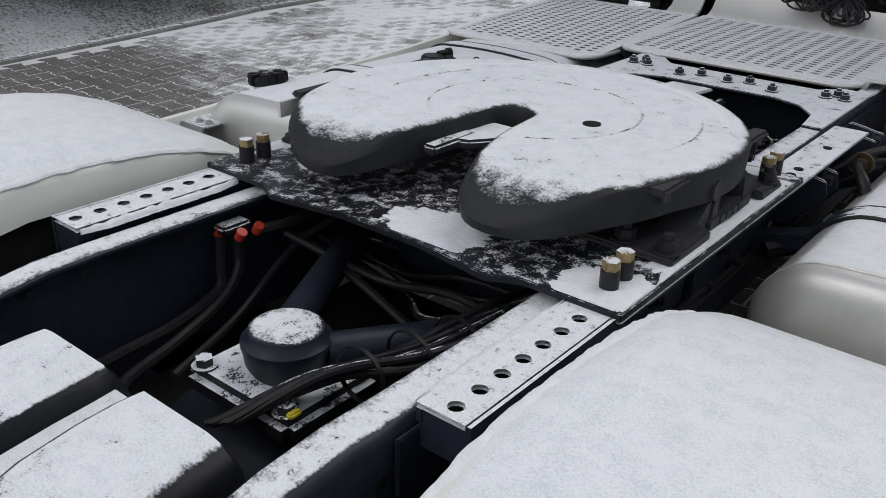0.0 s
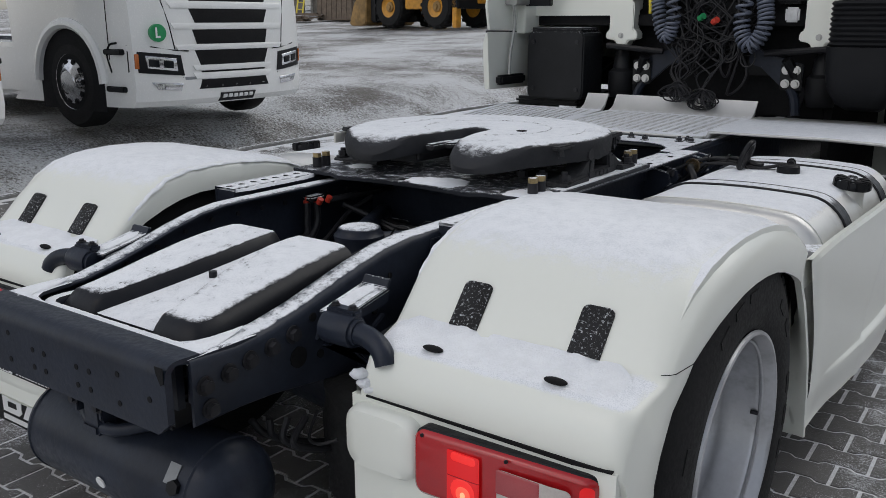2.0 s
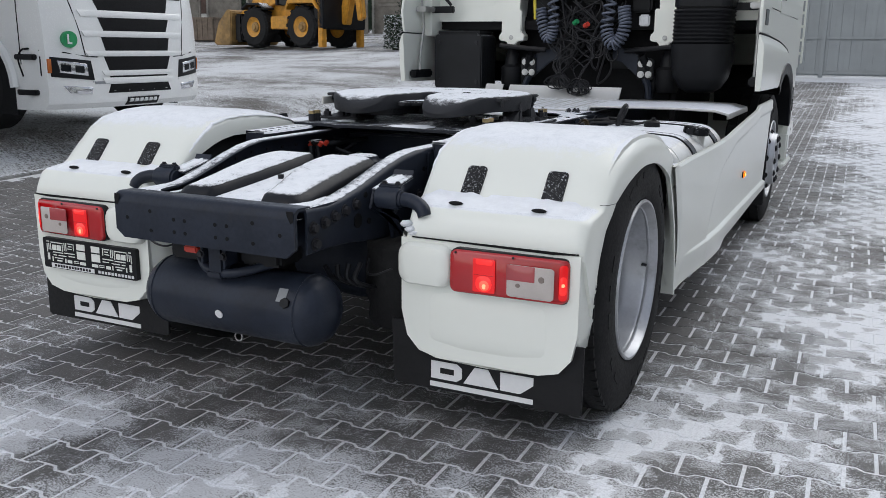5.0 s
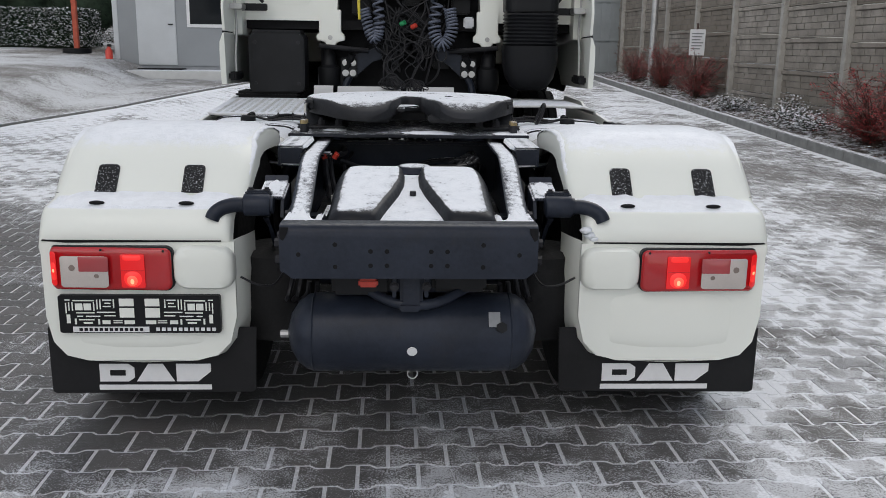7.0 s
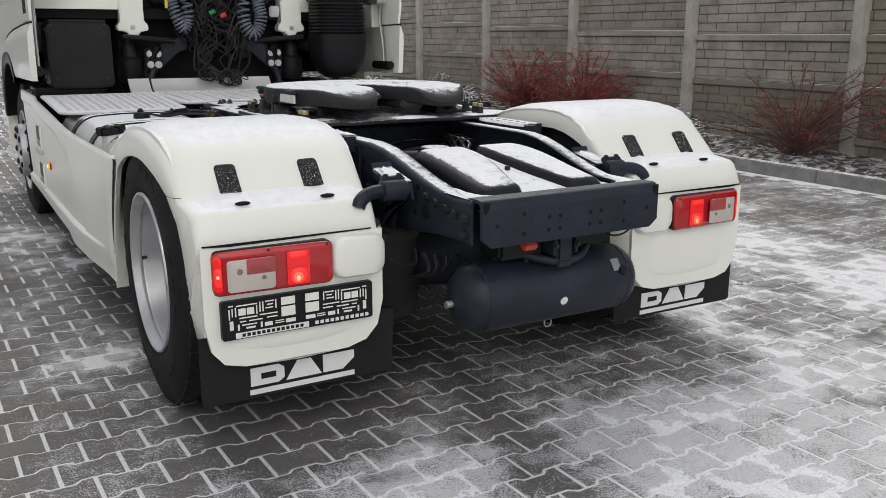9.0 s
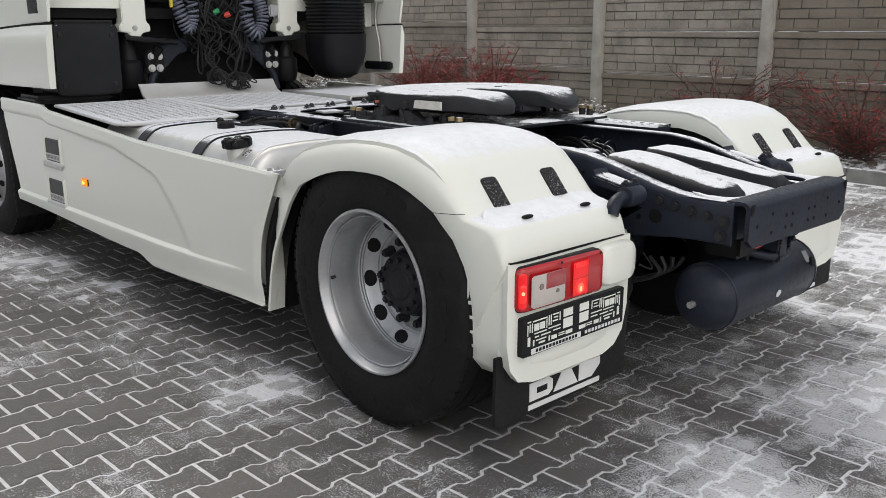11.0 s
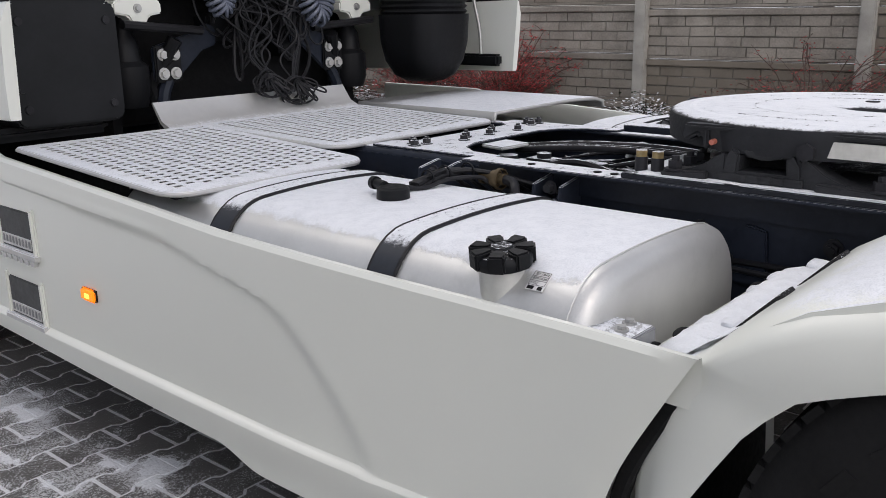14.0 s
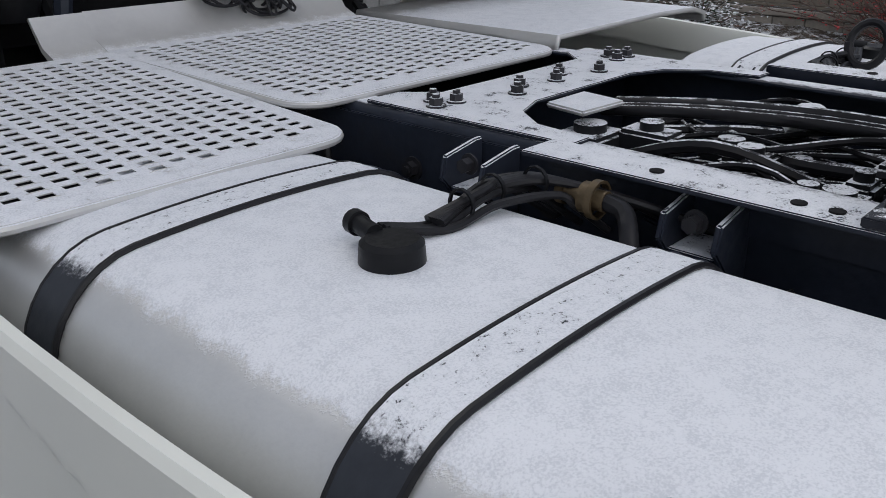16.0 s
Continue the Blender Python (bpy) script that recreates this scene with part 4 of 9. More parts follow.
        side("lens_core", 0.80, 0.90, 0.735, 0.655, 0.022, M_GLASS_DARK, "", 0.0, 0.0, 0.01, 3)
        side("lens_core", 0.95, 1.05, 0.75, 0.67, 0.022, M_GLASS_DARK, "", 0.0, 0.0, 0.01, 3)
        side("indicator", 1.14, 1.172, 0.81, 0.66, 0.016, M_AMBER_DULL, "amber indicator", n=3)
        side("fog_lamp", 0.70, 1.03, 0.50, 0.42, 0.012, M_CHROME, "", 0.02, 0.06, 0.02)
        side("dark_corner", 0.55, 0.92, 1.71, 1.51, 0.010, M_DARK, "", 0.03, 0.06)
        side("corner_lamp", 0.62, 0.92, 1.80, 1.71, 0.016, M_CHROME, "", -0.03, 0.0, 0.03)
        line("panel_seam", [(s * 0.76, 0.85), (s * 0.80, 1.1), (s * 0.86, 1.35), (s * 0.90, 1.52)])
        line("panel_seam", [(s * 0.60, 0.83), (s * 0.76, 0.84), (s * 1.0, 0.88), (s * 1.2, 0.90)])
        line("panel_seam", [(s * 0.66, 0.26), (s * 0.68, 0.56)], 0.004)
        yy = y0 if s < 0 else y0 + w
        part("corner_gap", tube(bmesh.new(), spline([(front - 0.40, yy + s * 0.002, z + 0.62), (front - 0.46, yy + s * 0.002, z + 0.80), (front - 0.40, yy + s * 0.002, z + 0.90), (front - 0.30, yy - s * 0.01, z + 0.92)], 5), 0.011, 6), M_DARK, t)
        # wheel, arch and steps on the side
        yy = y0 if s < 0 else y0 + w
        bm = lathe(bmesh.new(), [(-s * 0.30, 0.25), (-s * 0.30, 0.46), (-s * 0.25, 0.5), (-s * 0.05, 0.5), (s * 0.0, 0.46), (s * 0.005, 0.30)], (front - 1.15, yy, z + 0.5), "y", 36)
        wh = part("wheel", bm, M_RUBBER, t, "black tyre on polished rim")
        part("rim", lathe(bmesh.new(), [(s * 0.005, 0.30), (s * -0.02, 0.28), (s * 0.0, 0.24), (s * 0.03, 0.17), (s * 0.045, 0.13), (s * 0.06, 0.12), (s * 0.07, 0.0)], (front - 1.15, yy, z + 0.5), "y", 36), M_CHROME, wh)
        for k in range(10):
            a = 2 * math.pi * k / 10
            part("hand_hole", cyl(bmesh.new(), (front - 1.15 + 0.215 * math.cos(a), yy + s * 0.004, z + 0.5 + 0.215 * math.sin(a)), (front - 1.15 + 0.215 * math.cos(a), yy + s * 0.02, z + 0.5 + 0.215 * math.sin(a)), 0.03, 12), M_DARK, wh)
        arch = [(front - 1.15 + 0.62 * math.cos(radians(a)), yy + s * 0.01, z + 0.5 + 0.62 * math.sin(radians(a))) for a in range(0, 181, 12)]
        part("arch_lip", tube(bmesh.new(), arch, 0.06, 8), M_TRUCK_WHITE, t)
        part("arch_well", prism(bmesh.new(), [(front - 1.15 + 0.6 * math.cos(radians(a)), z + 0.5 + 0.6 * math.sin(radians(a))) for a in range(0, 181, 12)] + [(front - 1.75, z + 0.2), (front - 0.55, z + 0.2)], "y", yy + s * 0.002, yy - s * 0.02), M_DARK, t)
        for zz in (0.42, 0.80):
            part("step", boxed(front - 0.52, front - 0.22, yy - s * 0.06, yy + s * 0.012, z + zz, z + zz + 0.06, 0.01), M_BLACK, t)
        part("side_window", prism(bmesh.new(), [(front - 0.45, z + 2.1), (front - 1.5, z + 2.1), (front - 1.5, z + 2.8), (front - 0.62, z + 2.8)], "y", yy + s * 0.003, yy + s * 0.012), M_GLASS_DARK, t)
        part("door_seam", tube(bmesh.new(), [(front - 0.42, yy + s * 0.002, z + 0.75), (front - 0.42, yy + s * 0.002, z + 2.1)], 0.006, 5), M_DARK, t)
        part("vent", boxed(front - 1.3, front - 1.1, yy, yy + s * 0.012, z + 1.55, z + 1.75, 0.01), M_BLACK, t)
        part("mirror", boxed(front - 0.35, front - 0.15, yy + s * 0.12, yy + s * 0.34, z + 2.3, z + 3.1, 0.04), M_BLACK, t)
        part("mirror_arm", tube(bmesh.new(), [(front - 0.3, yy - s * 0.02, z + 2.6), (front - 0.25, yy + s * 0.2, z + 2.6)], 0.03, 8), M_BLACK, t)
    bu, bz = -0.93, 1.02
    bx = front + lean(bz) + lat(bu)
    badge = part("round_badge", cyl(bmesh.new(), (bx - 0.03, yc + bu, z + bz), (bx + 0.030, yc + bu - 0.012, z + bz), 0.09, 28), M_GREEN, t, "round green sticker with a white L")
    part("letter_stroke", boxed(bx + 0.030, bx + 0.035, yc + bu - 0.045, yc + bu - 0.024, z + bz - 0.05, z + bz + 0.055), M_WHITE, badge)
    part("letter_stroke", boxed(bx + 0.030, bx + 0.035, yc + bu - 0.0239, yc + bu + 0.035, z + bz - 0.05, z + bz - 0.030), M_WHITE, badge)
    part("chassis", boxed(front - 6.0, front - L, yc - 0.45, yc + 0.45, z + 0.6, z + 0.95, 0.02), M_FRAME, t)
    part("lower_side", boxed(front - 6.0, front - 2.1, yc - 1.2, yc + 1.2, z + 0.3, z + 0.9, 0.05), M_TRUCK_WHITE, t)
    for s in (-1, 1):
        part("rear_wheel", lathe(bmesh.new(), [(-s * 0.5, 0.2), (-s * 0.5, 0.5), (0, 0.5), (0, 0.2)], (front - 5.1, yc + s * 1.22, z + 0.5), "y", 28), M_RUBBER, t)


parked_truck(-6.03, 3.52, ground_z(-7.3, 4.7))
parked_truck(-6.0, -0.25, ground_z(-7.3, 1.0))

# ---- digger loader ----
M_DIGGER = surface("digger_yellow", (0.50, 0.235, 0.022), 0.5, vary=0.3, bump=0.2, stain=(0.17, 0.10, 0.04))


M_BUCKET = surface("worn_bucket", (0.25, 0.15, 0.05), 0.7, vary=0.4, scale=4.0, bump=0.4, stain=(0.10, 0.075, 0.055))


def digger(x, y, z, ang):
    t = thing("backhoe_loader", "yellow backhoe loader with dark cab parked on gravel", "digger", at=(x, y, z))
    t.rotation_euler = (0, 0, ang)
    for wx, r in ((-1.05, 0.62), (1.05, 0.62)):
        for s in (-1, 1):
            w = part("wheel", lathe(bmesh.new(), [(-0.22, 0.32), (-0.22, r - 0.06), (-0.15, r), (0.15, r), (0.22, r - 0.06), (0.22, 0.32)], (wx, s * 0.85, r), "y", 28), M_RUBBER, t)
            part("rim", lathe(bmesh.new(), [(-0.12, 0.0), (-0.12, 0.2), (-0.2, 0.33), (0.2, 0.33), (0.12, 0.2), (0.12, 0.0)], (wx, s * 0.85, r), "y", 24), M_DIGGER, w)
            part("hub_cap", lathe(bmesh.new(), [(s * 0.10, 0.17), (s * 0.16, 0.15), (s * 0.18, 0.09), (s * 0.22, 0.08), (s * 0.22, 0.0)], (wx, s * 0.85, r), "y", 20), M_BUCKET, w)
            for k in range(16):
                a = 2 * math.pi * k / 16
                q = boxed(-0.05, 0.05, -0.21, 0.21, r - 0.04, r + 0.03, 0.01)
                bmesh.ops.transform(q, matrix=Matrix.Translation((wx, s * 0.85, r)) @ Matrix.Rotation(a, 4, "Y") @ Matrix.Rotation(0.3, 4, "Z"), verts=q.verts)
                part("tread_lug", q, M_RUBBER, w)
    part("body", boxed(-1.7, 1.0, -0.55, 0.55, 0.65, 1.35, 0.06), M_DIGGER, t)
    part("bonnet", prism(bmesh.new(), [(-1.75, 1.3), (-0.3, 1.3), (-0.3, 1.85), (-1.65, 1.65)], "y", -0.5, 0.5, 0.05), M_DIGGER, t)
    cabp = part("cab", prism(bmesh.new(), [(-0.35, 1.3), (1.15, 1.3), (1.3, 1.9), (1.15, 2.75), (-0.2, 2.75)], "y", -0.72, 0.72, 0.04), M_GLASS_DARK, t, "dark glazed cab")
    part("cab_roof", boxed(-0.3, 1.3, -0.78, 0.78, 2.75, 2.9, 0.04), M_DIGGER, t)
    for px in (-0.28, 0.5, 1.22):
        for s in (-1, 1):
            part("cab_pillar", boxed(px - 0.05, px + 0.05, s * 0.74 - 0.03, s * 0.74 + 0.03, 1.3, 2.78, 0.01), M_BLACK, cabp)
    for s in (-1, 1):
        part("rear_fender", prism(bmesh.new(), [(0.35, 1.15), (0.5, 1.45), (1.6, 1.45), (1.8, 1.15), (1.7, 1.15), (1.55, 1.33), (0.55, 1.33), (0.45, 1.15)], "y", s * 0.6, s * 1.08, 0.02), M_DIGGER, t)
        part("loader_arm", prism(bmesh.new(), [(-0.2, 1.6), (-0.2, 1.4), (-1.9, 0.9), (-2.5, 0.4), (-2.6, 0.55), (-1.95, 1.15)], "y", s * 0.58, s * 0.70, 0.02), M_DIGGER, t)
        part("stabiliser_leg", boxed(1.7, 1.9, s * 0.9 - 0.1, s * 0.9 + 0.1, 0.0, 1.7, 0.02), M_DIGGER, t)
    part("bucket", prism(bmesh.new(), [(-2.1, 0.12), (-2.05, 1.12), (-2.25, 1.2), (-2.7, 0.78), (-2.95, 0.12), (-2.85, 0.04), (-2.25, 0.04)], "y", -1.1, 1.1, 0.03), M_BUCKET, t, "muddy loader bucket")
    part("bucket_back", boxed(-2.06, -1.75, -0.95, 0.95, 0.15, 1.05, 0.05), M_BLACK, t)
    for s in (-1, 1):
        part("front_fender", prism(bmesh.new(), [(-1.62, 1.22), (-1.35, 1.38), (-0.8, 1.38), (-0.5, 1.2), (-0.55, 1.14), (-0.82, 1.32), (-1.32, 1.32), (-1.58, 1.16)], "y", s * 0.62, s * 1.08, 0.02), M_BLACK_SNOW, t)
        part("fuel_step", boxed(-0.4, 0.4, s * 0.6, s * 0.95, 0.55, 0.95, 0.03), M_DIGGER, t)
    part("counter_frame", boxed(1.55, 1.95, -1.0, 1.0, 0.55, 1.5, 0.03), M_BLACK, t)
    part("backhoe_boom", prism(bmesh.new(), [(1.8, 0.7), (2.1, 0.7), (2.5, 2.4), (2.3, 2.6), (1.9, 1.2)], "y", -0.15, 0.15, 0.03), M_DIGGER, t)
    part("backhoe_dipper", prism(bmesh.new(), [(2.3, 2.4), (2.55, 2.5), (2.75, 0.9), (2.55, 0.8)], "y", -0.12, 0.12, 0.03), M_DIGGER, t)
    return t


digger(-15.3, 21.25, ground_z(-15.3, 21.25), radians(-8.7))

# far side of the yard: panel fence, chapel, conifers, hedge
far = tagged(new("far_fence"), "grey concrete fence at the far side of the yard", "fence", kind="structure")
for k in range(16):
    x, y = -34 + 1.9 * k, 27.5 + 0.55 * k
    z = ground_z(x, y)
    part("fence_panel", boxed(x, x + 1.9, y, y + 0.06, z + 0.0, z + 1.68, 0.01), M_FENCE_BACK, far)
    for q in range(10):
        part("panel_rib", boxed(x + 0.02, x + 1.80, y - 0.03, y + 0.01, z + 0.06 + 0.16 * q, z + 0.15 + 0.16 * q, 0.012), M_FENCE_BACK, far)
    part("fence_post", boxed(x - 0.1, x + 0.02, y - 0.03, y + 0.09, z, z + 2.2, 0.01), M_FENCE_POST, far)
    part("top_rail", boxed(x, x + 1.9, y, y + 0.06, z + 1.95, z + 2.08, 0.01), M_FENCE_BACK, far)
    for q in range(6):
        part("baluster", boxed(x + 0.10 + 0.30 * q, x + 0.28 + 0.30 * q, y + 0.01, y + 0.05, z + 1.68, z + 1.95), M_FENCE_BACK, far)
M_CRATE = surface("old_timber", (0.13, 0.10, 0.075), 0.85, vary=0.3, bump=0.4, snow=(0.8, 0.95, 0.0))
cr = thing("timber_crate", "weathered plank crate with snow on its lid", "crate")
for k in range(7):
    part("plank", boxed(-24.0 + 0.27 * k, -23.74 + 0.27 * k, 24.95, 25.0, ground_z(-23, 25), ground_z(-23, 25) + 0.84, 0.01), M_CRATE, cr)
part("crate_body", boxed(-24.0, -22.1, 25.01, 26.2, ground_z(-23, 25), ground_z(-23, 25) + 0.83, 0.02), M_CRATE, cr)
part("lid", boxed(-24.05, -22.05, 24.93, 26.25, ground_z(-23, 25) + 0.83, ground_z(-23, 25) + 0.90, 0.02), M_CRATE, cr)
pile = thing("plank_heap", "loose heap of old boards on the gravel", "boards")
prng = random.Random(3)
for k in range(9):
    b = part("board", boxed(-0.9, 0.9, -0.1, 0.1, 0, 0.06, 0.008), M_CRATE, pile)
    b.matrix_local = pose(-24.7 + prng.uniform(-0.3, 0.5), 24.3 + prng.uniform(-0.3, 0.3), ground_z(-24.6, 24.3) + 0.055 * k * 0.6, 0, prng.uniform(-3, 3), prng.uniform(-25, 25))
lad = thing("ladder", "yellow ladder leaning on the far fence", "ladder")
lz = ground_z(-25.6, 25.4)
for dx in (-0.18, 0.18):
    part("stile", tube(bmesh.new(), [(-25.3 + dx, 25.2, lz), (-26.2 + dx, 26.6, lz + 2.3)], 0.035, 6), M_YELLOW, lad)
for k in range(8):
    f = (k + 0.5) / 8
    part("rung", tube(bmesh.new(), [(-25.48 - 0.9 * f, 25.2 + 1.4 * f, lz + 2.3 * f), (-25.12 - 0.9 * f, 25.2 + 1.4 * f, lz + 2.3 * f)], 0.02, 6), M_YELLOW, lad)
M_SLATE = surface("snowed_slate", (0.26, 0.27, 0.29), 0.7, vary=0.2, scale=2.0, bump=0.3, snow=(0.2, 0.4, 0.55))
M_CHAPEL = surface("chapel_render", (0.62, 0.61, 0.57), 0.8, vary=0.05, scale=0.6, bump=0.1)
ch = thing("chapel", "pale rendered chapel with arched windows and a snowed roof", "building")
chx, chy = -33.0, 39.5
chz = ground_z(chx, chy)
part("wall", boxed(chx - 2.4, chx + 2.5, chy - 3.5, chy + 3.5, chz, chz + 4.3, 0.05), M_CHAPEL, ch)
part("roof", prism(bmesh.new(), [(chy - 3.9, chz + 4.2), (chy + 3.9, chz + 4.2), (chy, chz + 7.4)], "x", chx - 2.6, chx + 2.8, 0.05), M_SLATE, ch, "slate roof under snow")
porch = part("gabled_front", prism(bmesh.new(), [(chx - 2.6, chz), (chx - 0.1, chz), (chx - 0.1, chz + 4.4), (chx - 1.35, chz + 6.6), (chx - 2.6, chz + 4.4)], "y", chy - 4.3, chy - 3.4, 0.03), M_CHAPEL, ch)
for x, zz in ((-1.35, 2.0), (1.1, 2.2)):
    y = chy - (4.3 if x < 0 else 3.5)
    arch = [(chx + x - 0.42, chz + zz - 1.5), (chx + x + 0.42, chz + zz - 1.5)] + [(chx + x + 0.42 * math.cos(radians(a)), chz + zz + 0.5 * math.sin(radians(a))) for a in range(0, 181, 20)]
    part("window_surround", prism(bmesh.new(), [(chx + x + (p[0] - chx - x) * 1.35, p[1] + 0.08) for p in arch], "y", y - 0.05, y + 0.02), M_CHAPEL, ch)
    part("arched_window", prism(bmesh.new(), arch, "y", y - 0.06, y + 0.02), M_TWIG, ch)
for x in (-0.05, 2.35):
    part("buttress", boxed(chx + x, chx + x + 0.5, chy - 4.5, chy - 3.4, chz, chz + 3.7, 0.05), M_CHAPEL, ch)
for i, (x, y, h) in enumerate(((-26.4, 32.0, 4.6), (-25.3, 32.0, 4.25), (-24.4, 32.0, 3.95), (-24.7, 34.0, 5.0), (-22.8, 34.0, 4.75), (-22.2, 34.0, 4.6), (-20.6, 34.4, 4.9))):
    conifer(x, y, h, 0.5, 50 + i)
for i in range(10):
    conifer(-13.2 + 1.0 * i, 25.5 + 0.2 * i + (i % 3) * 0.3, 4.2 + 0.5 * (i % 3), 1.0, 80 + i)
hd = thing("hedge", "clipped dark green hedge beside the paved yard", "hedge")
hrng = random.Random(6)
hz = ground_z(-11, 21)
part("core", boxed(-11.8, -8.7, 20.9, 22.0, hz - 0.1, hz + 0.85, 0.1), M_CONIFER, hd)
bl = bmesh.new()
pts = []
for i in range(14000):
    f = hrng.random()
    x, y, z = hrng.uniform(-11.9, -8.6), hrng.uniform(20.8, 22.1), hz + hrng.uniform(0, 0.98)
    k = hrng.random()
    if k < 0.5:
        y = 20.85 + hrng.uniform(-0.06, 0.05)
    elif k < 0.8:
        z = hz + 0.93 + hrng.uniform(-0.06, 0.06)
    else:
        x = -8.62 + hrng.uniform(-0.05, 0.06)
    pts.append((x, y, z))
leaf_cloud(bl, pts, 0.05, hrng, 1.0)
part("foliage", bl, M_EVERGREEN, hd, "", None)
# bare trees behind the fence and gate
M_BARK = surface("bare_bark", (0.10, 0.085, 0.075), 0.9, vary=0.3, bump=0.3)


def bare_tree(x, y, h, seed):
    rng = random.Random(seed)
    t = thing("bare_tree", "leafless winter tree behind the fence", "tree", "bare trees")
    bt, bc = bmesh.new(), bmesh.new()
    z = ground_z(x, y)
    def grow(p, d, L, r, depth):
        q = p + d * L
        tube(bt if depth == 0 else bc, [p, (p + q) / 2 + Vector((rng.uniform(-1, 1), rng.uniform(-1, 1), 0)) * L * 0.05, q], r, 5 if depth < 2 else 3)
        if depth >= 4:
            return
        for _ in range(3 if depth < 3 else 4):
            nd = (d + Vector((rng.uniform(-1, 1), rng.uniform(-1, 1), rng.uniform(-0.1, 0.6))) * 0.62).normalized()
            grow(p + d * L * rng.uniform(0.55, 1.0), nd, L * rng.uniform(0.55, 0.75), r * 0.55, depth + 1)
    grow(Vector((x, y, z - 0.1)), Vector((0, 0, 1)), h * 0.36, h * 0.022, 0)
    part("trunk", bt, M_BARK, t, "", None)
    part("crown", bc, M_BARK, t, "bare branching crown", None)


for i, (x, y, h) in enumerate(((0.5, 34, 9), (4.5, 38, 10), (10.5, 30, 9), (12, 14, 8), (11, 21, 9), (-2.5, 40, 9), (13, 5, 8), (-40, 44, 9), (-9, 40, 10))):
    bare_tree(x, y, h, 200 + i)

# ---- the tractor unit ----
truck = thing("tractor_truck", "cream-white two-axle tractor truck with snowed dark chassis, standing on block paving", "truck")


def rail_top(y):
    """Height of the rails' top flange: low at the tail, level from the axle forward."""
    t = min(1.0, max(0.0, (y + 0.80) / 0.62))
    return 0.842 + (0.962 - 0.842) * t * t * (3 - 2 * t) + 0.012 * max(0.0, min(1.0, -(y + 0.8) * 5))


def rail_bottom(y):
    t = min(1.0, max(0.0, (y + 0.80) / 0.4))
    return 0.694 - 0.034 * t * t * (3 - 2 * t)


def frame_rail(s):
    ys = [-0.925, -0.9, -0.8, -0.7, -0.6, -0.5, -0.4, -0.3, -0.2, -0.1, 0.0, 0.4, 1.0, 2.0, 3.0, 4.6]
    rings = []
    for y in ys:
        zt, zb = rail_top(y), rail_bottom(y)
        xo = 0.388 + 0.022 * min(1.0, max(0.0, (y + 0.7) / 0.6))
        f, w = 0.072, 0.009
        rings.append([(s * xo, y, zb + 0.006), (s * xo, y, zt - 0.020), (s * (xo - 0.003), y, zt - 0.009), (s * (xo - 0.010), y, zt - 0.002), (s * (xo - 0.020), y, zt), (s * (xo - f + 0.005), y, zt), (s * (xo - f), y, zt - 0.004), (s * (xo - f), y, zt - w),
                      (s * (xo - w), y, zt - w), (s * (xo - w), y, zb + w), (s * (xo - w), y, zb), (s * (xo - 0.006), y, zb)])
    rail = part("frame_rail", loft(bmesh.new(), rings), M_RAIL, truck, "dark blue-grey steel rail with snow on its flange", 50)
    # bolts and holes on the outer web
    for (y, z, r) in ((-0.895, 0.780, 0.015), (-0.885, 0.725, 0.015), (-0.83, 0.787, 0.015), (-0.77, 0.797, 0.015), (-0.705, 0.806, 0.015), (-0.64, 0.818, 0.015), (-0.06, 0.80, 0.014), (-0.2, 0.79, 0.014), (-0.09, 0.73, 0.014)):
        part("bolt", hexbolt(bmesh.new(), (s * (0.389 + 0.022 * min(1, max(0, (y + 0.7) / 0.6))), y, z), (s, 0, 0), r, 0.014), M_BOLT, rail)
    for (y, z, r) in ((-0.625, 0.757, 0.026), (-0.555, 0.745, 0.011), (-0.575, 0.842, 0.011), (-0.51, 0.850, 0.011), (-0.46, 0.86, 0.010), (-0.16, 0.885, 0.009), (-0.13, 0.885, 0.009), (-0.36, 0.80, 0.010), (0.02, 0.87, 0.009), (-0.3, 0.88, 0.008)):
        x = 0.3895 + 0.022 * min(1, max(0, (y + 0.7) / 0.6))
        part("hole", cyl(bmesh.new(), (s * (x - 0.002), y, z), (s * (x + 0.0012), y, z), r, 16), M_DARK, rail)
    for k in range(16):
        y = -0.75 + 0.105 * k
        part("rivet", cyl(bmesh.new(), (s * 0.372, y, rail_top(y) - 0.05), (s * 0.378, y, rail_top(y) - 0.05), 0.008, 8), M_BOLT, rail)
    # side plate above the axle, stepping out from the rail
    part("web_plate", prism(bmesh.new(), [(-0.14, rail_bottom(0)), (3.2, 0.68), (3.2, 0.945), (-0.14, 0.945)], "x", s * 0.412, s * 0.420, 0.002), M_FRAME_DRY, rail)
    # bolts, clips and pipes along the outer web beside the tank
    for k, y in enumerate((0.36, 0.44, 0.60, 0.84, 0.92, 1.0, 1.38, 1.46, 1.62, 1.72, 1.95, 2.1)):
        part("bolt", hexbolt(bmesh.new(), (s * 0.420, y, 0.86 - 0.06 * (k % 2)), (s, 0, 0), 0.016, 0.016, True, 0.01), M_BOLT, rail)
    for k, (y0, y1, z) in enumerate(((0.30, 1.20, 0.785), (0.45, 1.9, 0.765), (1.3, 2.2, 0.81))):
        part("web_pipe", tube(bmesh.new(), spline([(s * 0.432, y0, z - 0.04), (s * 0.435, y0 + 0.06, z), (s * 0.435, (y0 + y1) / 2, z + 0.012), (s * 0.435, y1 - 0.06, z), (s * 0.432, y1, z + 0.05)], 6), 0.008, 7), M_CABLE, rail)
